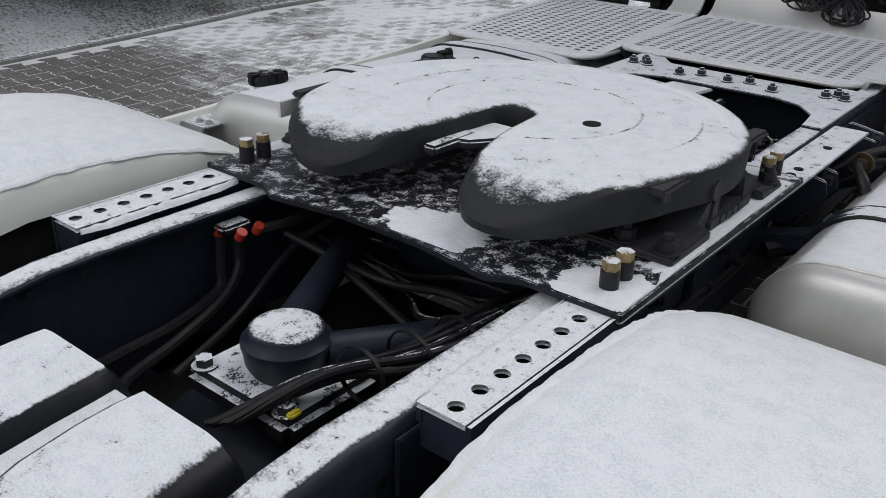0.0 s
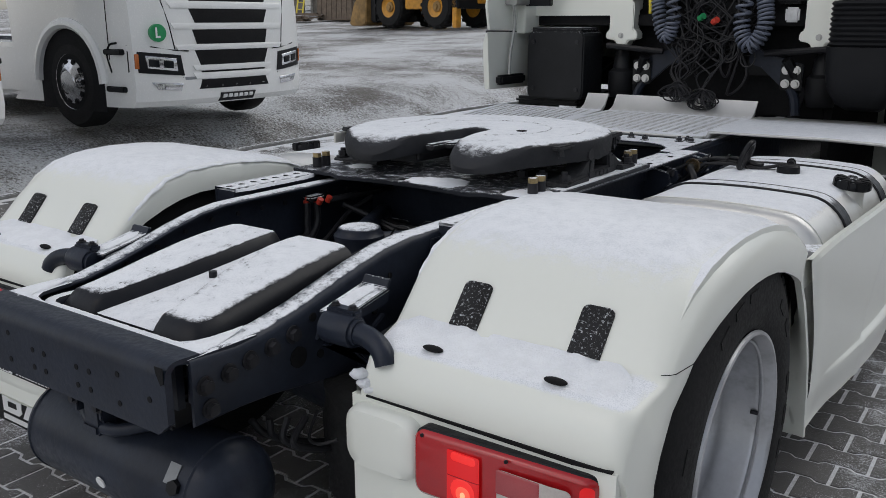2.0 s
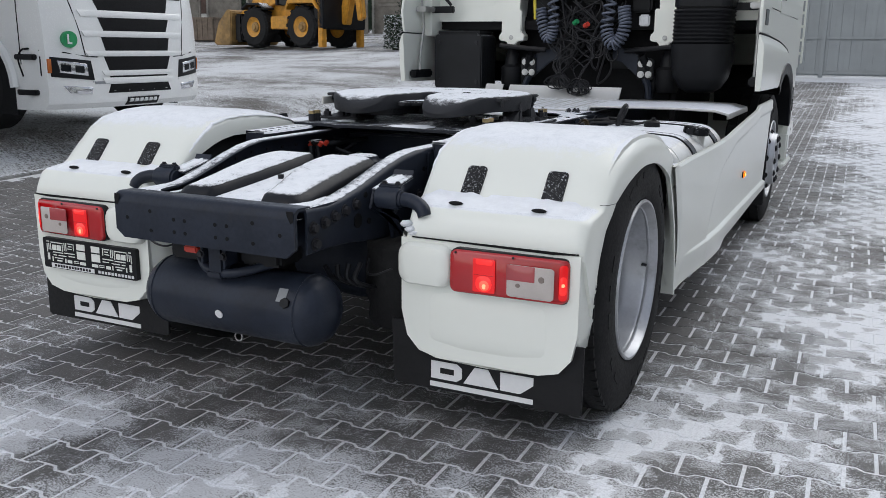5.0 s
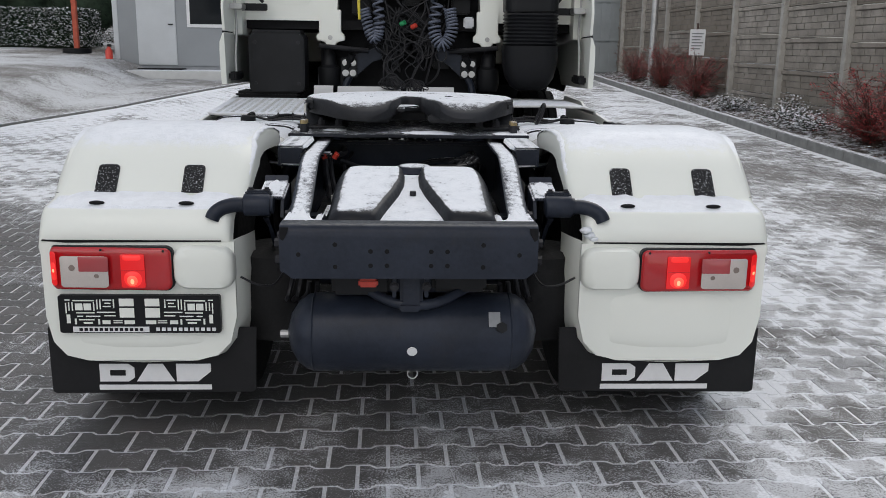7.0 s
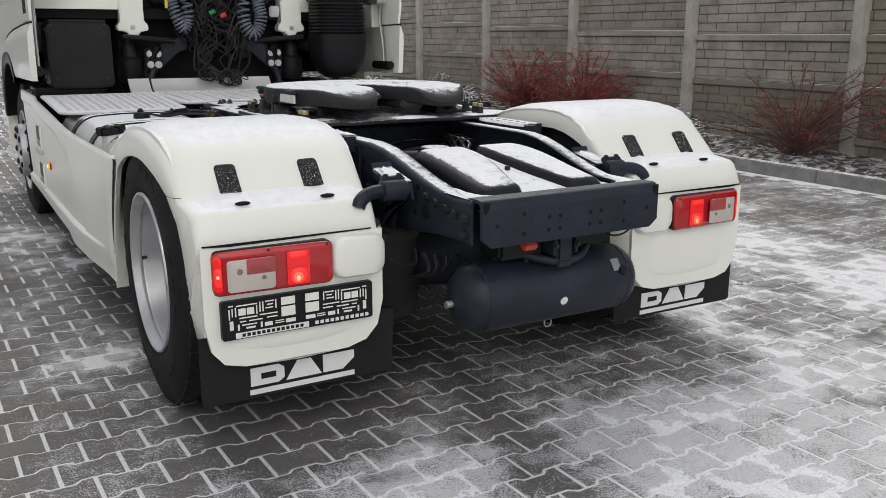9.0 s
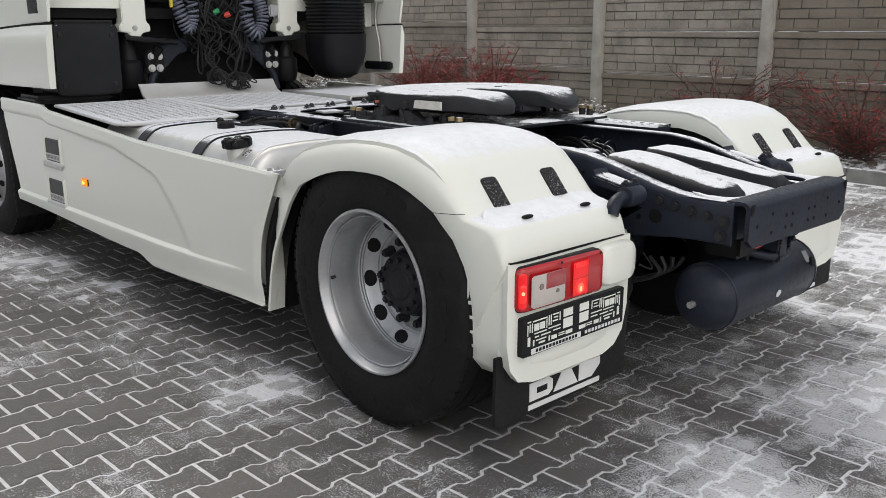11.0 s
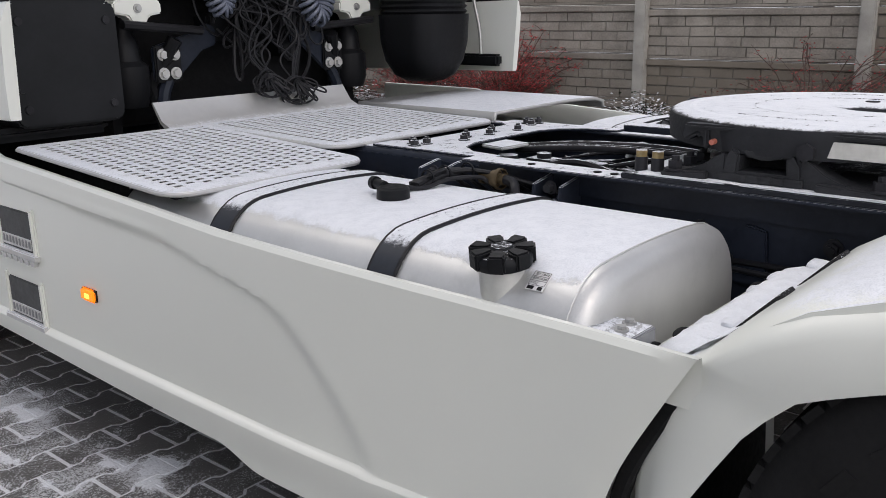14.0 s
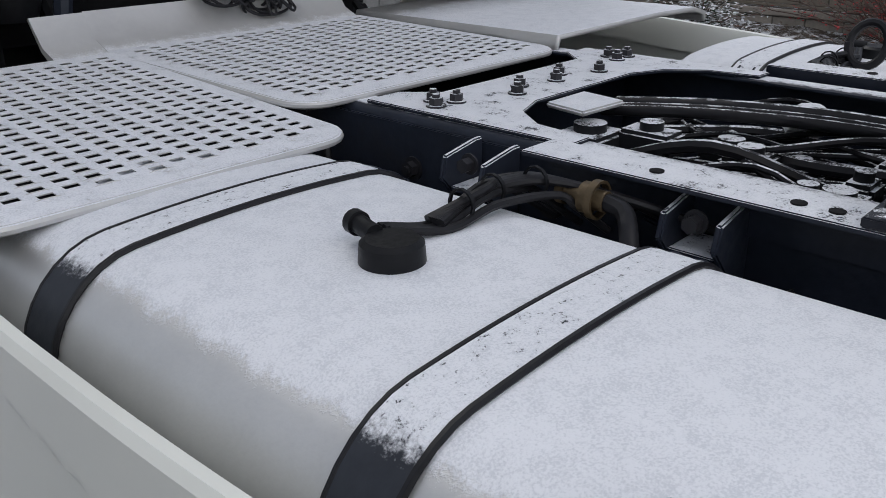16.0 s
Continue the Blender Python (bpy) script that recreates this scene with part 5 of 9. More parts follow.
    for y in (0.78, 1.42):
        part("web_bracket", prism(bmesh.new(), [(y - 0.04, 0.74), (y + 0.05, 0.74), (y + 0.06, 0.84), (y + 0.02, 0.89), (y - 0.03, 0.88)], "x", s * 0.421, s * 0.436, 0.004), M_FRAME_DRY, rail)
    # drift of snow packed between the flange and the perforated strip
    run = [-0.095 + 0.006 * k for k in range(62)]
    snow_strip(rail, [(s * 0.411, y, 0.972) for y in run], [(1, 0, 0)] * len(run), [0.012] * len(run), 3 * s, 0.015)
    return rail


def perforated_strip(s):
    bm = bmesh.new()
    y0, n, pitch = -0.10, 8, 0.0515
    zt = 0.985
    # eight cells, each with a round hole through it
    for i in range(n):
        a, b = y0 + pitch * i, y0 + pitch * (i + 1)
        cx, cy, r = 0.462, (a + b) / 2, 0.0125
        x0, x1 = 0.415, 0.500
        N = 16
        for z, flip in ((zt, 1), (zt - 0.008, -1)):
            ring, rim = [], []
            corner = math.atan2(pitch / 2, (x1 - x0) / 2)
            turns = sorted([2 * math.pi * k / N for k in range(N) if k % 4 == 0 or abs(math.cos(4 * math.pi * k / N)) > 0.5] + [corner, math.pi - corner, math.pi + corner, 2 * math.pi - corner])
            for t in turns:
                c, q = math.cos(t), math.sin(t)
                ring.append(bm.verts.new((s * (cx + r * c), cy + r * q, z)))
                m = max(abs(c) / ((x1 - x0) / 2), abs(q) / (pitch / 2))
                rim.append(bm.verts.new((s * ((x0 + x1) / 2 + c / m), cy + q / m, z)))
            for k in range(len(turns)):
                j = (k + 1) % len(turns)
                bm.faces.new((ring[k], ring[j], rim[j], rim[k]))
    bmesh.ops.remove_doubles(bm, verts=bm.verts, dist=1e-5)
    box(bm, s * 0.497, s * 0.506, y0, y0 + n * pitch, zt - 0.075, zt)
    box(bm, s * 0.415, s * 0.424, y0, y0 + n * pitch, zt - 0.03, zt - 0.009)
    box(bm, s * 0.42, s * 0.50, y0 + 0.002, y0 + 0.006, zt - 0.07, zt - 0.009)
    bmesh.ops.recalc_face_normals(bm, faces=bm.faces)
    strip = part("perforated_strip", bm, M_STRIP, truck, "perforated steel angle dusted with snow", None)
    # dark plate added under the strip so its holes look shaded
    part("strip_hole_shade", boxed(s * 0.426, s * 0.496, y0 + 0.01, y0 + n * pitch - 0.01, zt - 0.04, zt - 0.034), M_DARK, strip)


rails = [frame_rail(s) for s in (-1, 1)]
for s in (-1, 1):
    perforated_strip(s)

# tail crossmember: a folded plate with bolt holes
bm = bmesh.new()
loft(bm, [[(x, -0.985, zb), (x, -0.985, 0.815), (x, -0.982, 0.832), (x, -0.974, 0.845), (x, -0.962, 0.851), (x, -0.945, 0.852), (x, -0.895, 0.850), (x, -0.895, 0.842), (x, -0.955, 0.842), (x, -0.968, 0.83), (x, -0.968, zb)] for x, zb in ((-0.380, 0.72), (-0.345, 0.692), (0.345, 0.692), (0.380, 0.72))])
rear = part("tail_crossmember", bm, M_FRAME_DRY, truck, "dark steel crossmember with rows of bolt holes")
for s in (-1, 1):
    part("tail_flange", prism(bmesh.new(), [(s * 0.382, -0.925), (s * 0.352, -0.962), (0, -0.966), (0, -0.885), (s * 0.24, -0.880), (s * 0.278, -0.868), (s * 0.300, -0.842), (s * 0.310, -0.800), (s * 0.318, -0.74), (s * 0.382, -0.74)], "z", 0.836, 0.845), M_FRAME, rear)


def tail_run(x, y, r):
    """Points along a tail-side opening with rounded corners, and the way across it at each."""
    out = []
    for k in range(30):
        out.append(((-x, y + 0.18 - (0.18 - r) * k / 30), (1, 0)))
    for k in range(19):
        a = radians(180 + 5 * k)
        out.append(((-x + r + r * math.cos(a), y + r + r * math.sin(a)), (-math.cos(a), -math.sin(a))))
    n = int((x - r) / 0.005)
    half = out + [((-x + r + (x - r) * k / n, y), (0, 1)) for k in range(1, n + 1)]
    return half + [((-p[0], p[1]), (-d[0], d[1])) for p, d in reversed(half[:-1])]


run = tail_run(0.336, -0.918, 0.07)
snow_strip(rear, [(p[0], p[1], 0.8455 + 0.12 * max(0.0, p[1] + 0.80)) for p, d in run], [(d[0], d[1], 0) for p, d in run], [0.030] * len(run), 9, 0.005)
run = tail_run(0.292, -0.862, 0.06)
bm = bmesh.new()
loft(bm, [[(p[0] - d[0] * w, p[1] - d[1] * w, z) for w, z in ((0.010, 0.790), (0.010, 0.820), (0.004, 0.828), (-0.016, 0.828), (-0.022, 0.820), (-0.022, 0.790))] for p, d in run], closed=True)
lip = part("tray_lip", bm, M_FRAME, rear, "rounded lip of the tray under the cover")
snow_strip(lip, [(p[0] + d[0] * 0.006, p[1] + d[1] * 0.006, 0.8285) for p, d in run], [(d[0], d[1], 0) for p, d in run], [0.013] * len(run), 15, 0.004)
for x, zs in ((-0.218, (0.795, 0.728)), (-0.114, (0.775, 0.732)), (-0.066, (0.775, 0.732)), (0.064, (0.775, 0.732)), (0.112, (0.775, 0.732)), (0.218, (0.795, 0.728))):
    for z in zs:
        part("hole", cyl(bmesh.new(), (x, -0.9845, z), (x, -0.9862, z), 0.0070, 14), M_DARK, rear)
for x in (-0.325, 0.325):
    part("hole", cyl(bmesh.new(), (x, -0.9845, 0.765), (x, -0.9862, 0.765), 0.007, 14), M_DARK, rear)
for s in (-1, 1):
    part("corner_hole", prism(bmesh.new(), [(s * 0.352, 0.846), (s * 0.378, 0.846), (s * 0.378, 0.812), (s * 0.368, 0.806), (s * 0.355, 0.83)], "y", -0.986, -0.9872), M_DARK, rear)

# inner crossmembers, axles and drive parts under the bay
for y, z0, z1 in ((-0.22, 0.66, 0.74), (0.62, 0.70, 0.93), (1.35, 0.70, 0.80), (2.02, 0.72, 0.93), (2.9, 0.7, 0.9)):
    part("crossmember", boxed(-0.402, 0.402, y - 0.05, y + 0.05, z0, z1, 0.01), M_FRAME_DRY, truck)
part("axle_housing", lathe(bmesh.new(), [(-0.95, 0.0), (-0.95, 0.085), (-0.3, 0.09), (-0.2, 0.2), (0.05, 0.22), (0.2, 0.2), (0.3, 0.09), (0.95, 0.085), (0.95, 0.0)], (0, 0, 0.50), "x", 24), M_FRAME_DRY, truck)
part("drive_shaft", cyl(bmesh.new(), (0, 0.2, 0.52), (0, 3.0, 0.68), 0.06, 16), M_FRAME_DRY, truck)
part("axle_beam", cyl(bmesh.new(), (-0.95, 4.0, 0.50), (0.95, 4.0, 0.50), 0.06, 12), M_FRAME_DRY, truck)
part("gearbox", boxed(-0.28, 0.28, 2.55, 3.9, 0.42, 0.9, 0.08), M_DARK, truck)

# plastic cover between the rails
bm = bmesh.new()
YS = [-0.842, -0.836, -0.82, -0.79, -0.74, -0.66, -0.56, -0.46, -0.38, -0.32, -0.28, -0.258, -0.244, -0.236]


def cover_z(y):
    """Crest of the cover: rising forwards, rounded off at both ends."""
    z = 0.850 + 0.080 * smooth01(-0.92, -0.28, y)
    return z - 0.055 * smooth01(-0.815, -0.846, y) - 0.05 * smooth01(-0.275, -0.234, y)


def cover_w(y):
    return 0.268 - 0.010 * smooth01(-0.5, -0.25, y) - 0.045 * smooth01(-0.79, -0.845, y) ** 2 - 0.05 * smooth01(-0.30, -0.234, y) ** 2


rings = []
for y in YS:
    z, w = cover_z(y), cover_w(y)
    rings.append([(-w, y, 0.74), (-w, y, z - 0.05), (-w + 0.015, y, z - 0.03), (w - 0.015, y, z - 0.03), (w, y, z - 0.05), (w, y, 0.74)])
loft(bm, rings)
bmesh.ops.translate(bm, verts=bm.verts, vec=(0.008, 0, 0))
cover = part("battery_cover", bm, M_BOX, truck, "black ribbed plastic cover between the rails, snowed over")
for s in (-1, 1):
    bm = bmesh.new()
    rings = []
    for y in YS:
        inner = 0.112 - 0.082 * smooth01(-0.86, -0.42, y) + 0.018 * (smooth01(-0.30, -0.234, y) + smooth01(-0.80, -0.845, y))
        w = cover_w(y)
        zz = cover_z(y) - 0.031
        h = 0.034 * smooth01(-0.846, -0.80, y) * smooth01(-0.233, -0.275, y)
        rings.append([(s * (inner - 0.006), y, zz), (s * (inner + 0.004), y, zz + h * 0.75), (s * (inner + 0.018), y, zz + h), (s * (w - 0.060), y, zz + h), (s * (w - 0.034), y, zz + h * 0.88), (s * (w - 0.014), y, zz + h * 0.52), (s * (w - 0.002), y, zz), (s * w, y, zz - 0.03)])
    loft(bm, rings)
    bmesh.ops.translate(bm, verts=bm.verts, vec=(0.008, 0, 0))
    part("raised_lobe", bm, M_BOX, cover)
part("knob", cyl(bmesh.new(), (0.012, -0.55, 0.868), (0.012, -0.55, 0.884), 0.011, 14), M_BOLT, cover)
bm = bmesh.new()
for s in (-1, 1):
    box(bm, s * 0.284, s * 0.30, -0.86, -0.30, 0.70, 0.79)
box(bm, -0.30, 0.30, -0.90, -0.88, 0.70, 0.82)
part("cover_tray", bm, M_FRAME, truck)

# V-shaped torque rod with its round cap
rod = part("torque_rod_cap", lathe(bmesh.new(), [(-0.085, 0.0), (-0.085, 0.062), (-0.06, 0.075), (-0.035, 0.078), (-0.03, 0.080), (-0.02, 0.080), (-0.012, 0.070), (0.0, 0.066), (0.004, 0.058), (0.004, 0.0)], (0.02, 0.02, 0.893), "z", 40), M_FRAME, truck, "round rubber-sealed rod end capped with snow")
for s in (-1, 1):
    part("rod_arm", cyl(bmesh.new(), (0.02 + s * 0.05, 0.06, 0.845), (s * 0.33, 0.56, 0.80), 0.034, 18), M_FRAME_DRY, rod)
part("rod_base", boxed(-0.12, 0.15, -0.10, 0.12, 0.76, 0.812, 0.015), M_BLACK_SNOW, rod)
for a in range(4):
    x, y = (-0.09, -0.075) if a == 0 else (0.12, -0.075) if a == 1 else (-0.09, 0.09) if a == 2 else (0.12, 0.09)
    part("bolt", hexbolt(bmesh.new(), (x, y, 0.812), (0, 0, 1), 0.016, 0.016), M_BOLT_SNOW, rod)

# air valve with red collars and hoses in the bay
valve = part("hose_valve", boxed(-0.365, -0.325, 0.16, 0.235, 0.905, 0.925, 0.006), M_BLACK_SNOW, truck)
for dx, dy in ((-0.012, 0.17), (0.0, 0.205), (0.03, 0.235), (0.03, 0.19)):
    part("red_collar", cyl(bmesh.new(), (-0.345 + dx, dy, 0.90), (-0.345 + dx + 0.012, dy, 0.918), 0.011, 12), M_RED, valve, "red push-in collar")
rng = random.Random(4)
hoses = [
    [(-0.35, 0.17, 0.90), (-0.345, 0.16, 0.84), (-0.335, 0.14, 0.79), (-0.32, 0.02, 0.765), (-0.29, -0.12, 0.775), (-0.24, -0.25, 0.80)],
    [(-0.335, 0.20, 0.90), (-0.325, 0.19, 0.83), (-0.31, 0.13, 0.78), (-0.28, 0.0, 0.755), (-0.22, -0.15, 0.765), (-0.15, -0.22, 0.78)],
    [(-0.31, 0.235, 0.905), (-0.28, 0.33, 0.91), (-0.30, 0.6, 0.90)],
    [(-0.25, 0.40, 0.90), (-0.28, 0.30, 0.85), (-0.22, 0.10, 0.79), (-0.12, -0.12, 0.80)],
]
for i in range(9):
    o = 0.012 * i
    hoses.append([(0.02 + 0.5 * o, -0.16 + 0.3 * o, 0.79 + 0.1 * o), (0.11 + 0.6 * o, -0.02, 0.84 + 0.25 * o + rng.uniform(-0.01, 0.02)), (0.18 + 0.8 * o, 0.12, 0.87 + rng.uniform(-0.02, 0.025)), (0.24 + 0.6 * o, 0.28, 0.90 + rng.uniform(-0.03, 0.01)), (0.27 + 0.4 * o, 0.5, 0.90 + rng.uniform(-0.05, 0.0))])
for i in range(7):
    y = 0.30 + 0.05 * i
    hoses.append([(-0.30, y, 0.88 - 0.02 * i), (-0.1, y + rng.uniform(-0.1, 0.1), 0.78 + rng.uniform(-0.05, 0.08)), (0.1, y + rng.uniform(-0.1, 0.1), 0.78 + rng.uniform(-0.05, 0.08)), (0.30, y + rng.uniform(-0.05, 0.1), 0.86)])
for i, h in enumerate(hoses):
    part("hose", tube(bmesh.new(), spline(h, 7), 0.012 if i < 3 else rng.choice((0.006, 0.008, 0.010)), 8), M_CABLE_SNOW if i > 3 and i % 3 == 0 else M_CABLE, truck)
part("connector", boxed(0.132, 0.146, -0.088, -0.062, 0.815, 0.825, 0.003), M_YELLOW, truck, "yellow electrical connector")
for x, y in ((-0.27, -0.26), (-0.23, -0.23)):
    part("hose_clip", boxed(x - 0.02, x + 0.02, y - 0.012, y + 0.012, 0.79, 0.825, 0.006), M_STEEL, truck)
for y in (0.02, 0.11, 0.2):
    part("cable_tie", lathe(bmesh.new(), [(-0.004, 0.05), (0.004, 0.05), (0.004, 0.053), (-0.004, 0.053)], (0.19 + 0.3 * y, y, 0.87), "y", 14, True), M_BLACK, truck)
# added dark sheet, not a real floor: stands in for the shade below the hoses
part("bay_shade", boxed(-0.35, 0.35, -0.34, 0.6, 0.62, 0.66, 0.01), M_DARK, truck)

# fifth wheel
CX, CY, CR = 0.005, 0.72, 0.487


def coupling_outline(shrink=0.0):
    """The horseshoe plate seen from above: round front, two horns, a narrowing slot."""
    pts = []
    R = CR - shrink
    for k in range(21):
        a = radians(-22 + 224 * k / 20)
        pts.append((CX + R * math.cos(a), CY + R * 0.93 * math.sin(a)))
    k = shrink
    pts += [(-0.425 + k, 0.49), (-0.385 + k, 0.42), (-0.325 + 0.8 * k, 0.345 + 0.6 * k), (-0.245, 0.300 + k), (-0.165 - 0.4 * k, 0.290 + 0.9 * k), (-0.105 - k, 0.330 + 0.6 * k)]
    pts += [(-0.072 - k, 0.41), (-0.050 - k, 0.52), (-0.042 - k, 0.62), (-0.034 - k, 0.69), (0.002, 0.722 + k), (0.046 + k, 0.705), (0.058 + k, 0.65)]
    pts += [(0.066 + k, 0.58), (0.088 + k, 0.49), (0.122 + k, 0.39), (0.150 + k, 0.320 + 0.5 * k), (0.205 + 0.3 * k, 0.285 + k), (0.285, 0.288 + k), (0.350 - 0.7 * k, 0.330 + 0.7 * k), (0.405 - k, 0.41), (0.437 - k, 0.48)]
    return [(p.x, p.y) for p in spline([(x, y, 0) for x, y in pts + pts[:1]], 3)[:-1]]


def horn_drop(y):
    """The horns fall away towards the tail."""
    return 0.045 * (max(0.0, 0.43 - y) / 0.13) ** 1.5


bm = bmesh.new()
rings = [[(x, y, 1.070 - 0.35 * horn_drop(y)) for x, y in coupling_outline(0.012)], [(x, y, 1.064 - 0.35 * horn_drop(y)) for x, y in coupling_outline(0.004)], [(x, y, 1.118 - horn_drop(y)) for x, y in coupling_outline()],
         [(x, y, 1.128 - horn_drop(y)) for x, y in coupling_outline(0.005)], [(x, y, 1.1335 - horn_drop(y)) for x, y in coupling_outline(0.016)], [(x, y, 1.134 - horn_drop(y)) for x, y in coupling_outline(0.034)], [(x, y, 1.134 - horn_drop(y)) for x, y in coupling_outline(0.055)]]
loft(bm, rings)
bmesh.ops.triangulate(bm, faces=[f for f in bm.faces if len(f.verts) > 4])
couple = part("fifth_wheel_plate", bm, M_COUPLE, truck, "cast horseshoe coupling plate covered with thin snow", 32)
# grease groove round the throat and the worn ring near the rim, raised a hair through the snow
M_RING = surface("coupling_ring", (0.03, 0.031, 0.034), 0.55, vary=0.3, bump=0.4, grain=120, snow=(0.5, 0.7, 0.55), blotch=22.0)
for r, w, a0, a1, mat in ((0.235, 0.0032, -62, 236, M_RING), (0.405, 0.010, 22, 160, M_SNOW), (0.345, 0.004, 150, 196, M_RING), (0.36, 0.0035, -12, 26, M_RING)):
    bm = bmesh.new()
    n = 72
    rings = []
    for k in range(n + 1):
        a = radians(a0 + (a1 - a0) * k / n)
        c, q = math.cos(a), math.sin(a)
        rr = r * (1 + 0.006 * noise.noise(Vector((c * 6, q * 6, r))))
        rings.append([(CX + 0.02 + (rr - w) * c, CY + 0.02 + (rr - w) * q * 0.95, 1.1338), (CX + 0.02 + rr * c, CY + 0.02 + rr * q * 0.95, 1.1358), (CX + 0.02 + (rr + w) * c, CY + 0.02 + (rr + w) * q * 0.95, 1.1338)])
    loft(bm, rings, closed=False)
    for f in bm.faces:
        if f.normal.z < 0:
            f.normal_flip()
    part("pressed_ridge", bm, mat, couple)
part("grease_hole", cyl(bmesh.new(), (0.187, 0.712, 1.12), (0.187, 0.712, 1.1362), 0.019, 20), M_DARK, couple)
bm = bmesh.new()
for s in (-1, 1):
    prism(bm, [(s * 0.085, 0.46), (s * 0.19, 0.42), (s * 0.24, 0.72), (s * 0.075, 0.74)], "z", 1.03, 1.068, 0.008)
box(bm, -0.2, 0.2, 0.72, 0.98, 1.02, 1.068, 0.012)
part("lock_housing", bm, M_COUPLE_DRY, couple)
part("locking_jaw", prism(bmesh.new(), [(-0.075, 0.52), (0.0, 0.545), (0.05, 0.62), (0.03, 0.69), (-0.06, 0.69)], "z", 1.075, 1.096, 0.006), M_COUPLE, couple)
part("jaw_bar", boxed(-0.055, -0.02, 0.46, 0.60, 1.076, 1.098, 0.006), M_BOLT_SNOW, couple)
for s in (-1, 1):
    # rim casting with scalloped pockets on the side
    bm = bmesh.new()
    prism(bm, [(0.505, 1.085), (0.50, 1.122), (0.955, 1.122), (0.975, 1.105), (0.965, 1.078), (0.93, 1.100), (0.905, 1.080), (0.875, 1.058), (0.80, 1.052), (0.72, 1.056), (0.66, 1.062), (0.60, 1.070)], "x", s * 0.40, s * 0.452, 0.007)
    for y in (0.70, 0.765, 0.835, 0.905):
        box(bm, s * 0.44, s * 0.463, y - 0.007, y + 0.007, 1.068, 1.124, 0.005)
    box(bm, s * 0.43, s * 0.466, 0.48, 0.96, 1.112, 1.126, 0.005)
    part("rim_casting", bm, M_COUPLE_DRY, couple)
    # bearing bracket: a saddle with an open window on a flanged foot
    bm = bmesh.new()
    prism(bm, [(0.660, 0.9965), (0.700, 0.9965), (0.706, 1.066), (0.684, 1.078), (0.668, 1.05)], "x", s * 0.392, s * 0.482, 0.006)
    prism(bm, [(0.856, 0.9965), (0.816, 0.9965), (0.810, 1.066), (0.832, 1.078), (0.848, 1.05)], "x", s * 0.392, s * 0.482, 0.006)
    box(bm, s * 0.392, s * 0.486, 0.655, 0.861, 0.994, 1.026, 0.007)
    prism(bm, [(0.700, 1.078), (0.816, 1.078), (0.80, 1.060), (0.758, 1.052), (0.716, 1.060)], "x", s * 0.40, s * 0.474, 0.005)
    for c, e in ((0.855, 1), (0.661, -1)):
        prism(bm, [(c - 0.01 * e, 0.9965), (c + (0.142 if e > 0 else 0.185) * e, 0.9965), (c + 0.147 * e, 1.002), (c + 0.144 * e, 1.011), (c + 0.10 * e, 1.014), (c + 0.07 * e, 1.022), (c + 0.04 * e, 1.036), (c + 0.015 * e, 1.056), (c - 0.01 * e, 1.066)], "x", s * 0.41, s * 0.478, 0.004)
        L = 0.142 if e > 0 else 0.187
        prism(bm, [(c + 0.03 * e, 0.9965), (c + L * e, 0.9965), (c + (L + 0.005) * e, 1.002), (c + (L + 0.002) * e, 1.010), (c + (L - 0.05) * e, 1.013), (c + 0.03 * e, 1.018)], "x", s * 0.285, s * 0.500, 0.005)
    bracket = part("pedestal", bm, M_COUPLE_DRY, couple, "cast bearing bracket with an open window")
    # added near-black plate: the shade seen through the open window
    part("shade_behind_window", boxed(s * 0.395, s * 0.402, 0.70, 0.815, 1.02, 1.07), M_DARK, bracket)
    for k in range(4):
        part("cast_mark", boxed(s * 0.485, s * 0.4885, 0.703 + 0.029 * k, 0.726 + 0.029 * k, 1.002, 1.019, 0.001), M_COUPLE_DRY, bracket)
    for y in (0.972, 0.50):
        for x in (0.476, 0.394, 0.318):
            part("bolt", hexbolt(bmesh.new(), (s * x, y, 1.012), (0, 0, 1), 0.0185, 0.020, True, 0.014), M_BOLT, bracket)
    part("pivot_bolt", hexbolt(bmesh.new(), (s * 0.452, 0.662, 1.082), (s, 0, 0), 0.021, 0.034), M_BOLT, bracket)
    part("pivot_boss", cyl(bmesh.new(), (s * 0.44, 0.662, 1.082), (s * 0.458, 0.662, 1.082), 0.034, 20), M_COUPLE_DRY, bracket)
    part("grease_cap", cyl(bmesh.new(), (s * 0.445, 0.885, 1.086), (s * 0.466, 0.888, 1.084), 0.007, 12), M_SALMON if s < 0 else M_BOLT, couple)
    if s < 0:
        part("side_label", prism(bmesh.new(), [(0.44, 1.072), (0.632, 1.072), (0.632, 1.108), (0.44, 1.108)], "x", s * 0.458, s * 0.466), M_LABEL, couple, "worn white maker's label")

# mounting plate under the coupling
bm = bmesh.new()
prism(bm, [(-0.515, 0.27), (-0.33, 0.27), (-0.27, 0.24), (-0.10, 0.265), (0.10, 0.265), (0.27, 0.24), (0.33, 0.27), (0.515, 0.27), (0.515, 1.10), (-0.515, 1.10)], "z", 0.982, 0.996, 0.002)
mount = part("mounting_plate", bm, M_PLATE, truck, "black steel mounting plate, half dusted with snow")
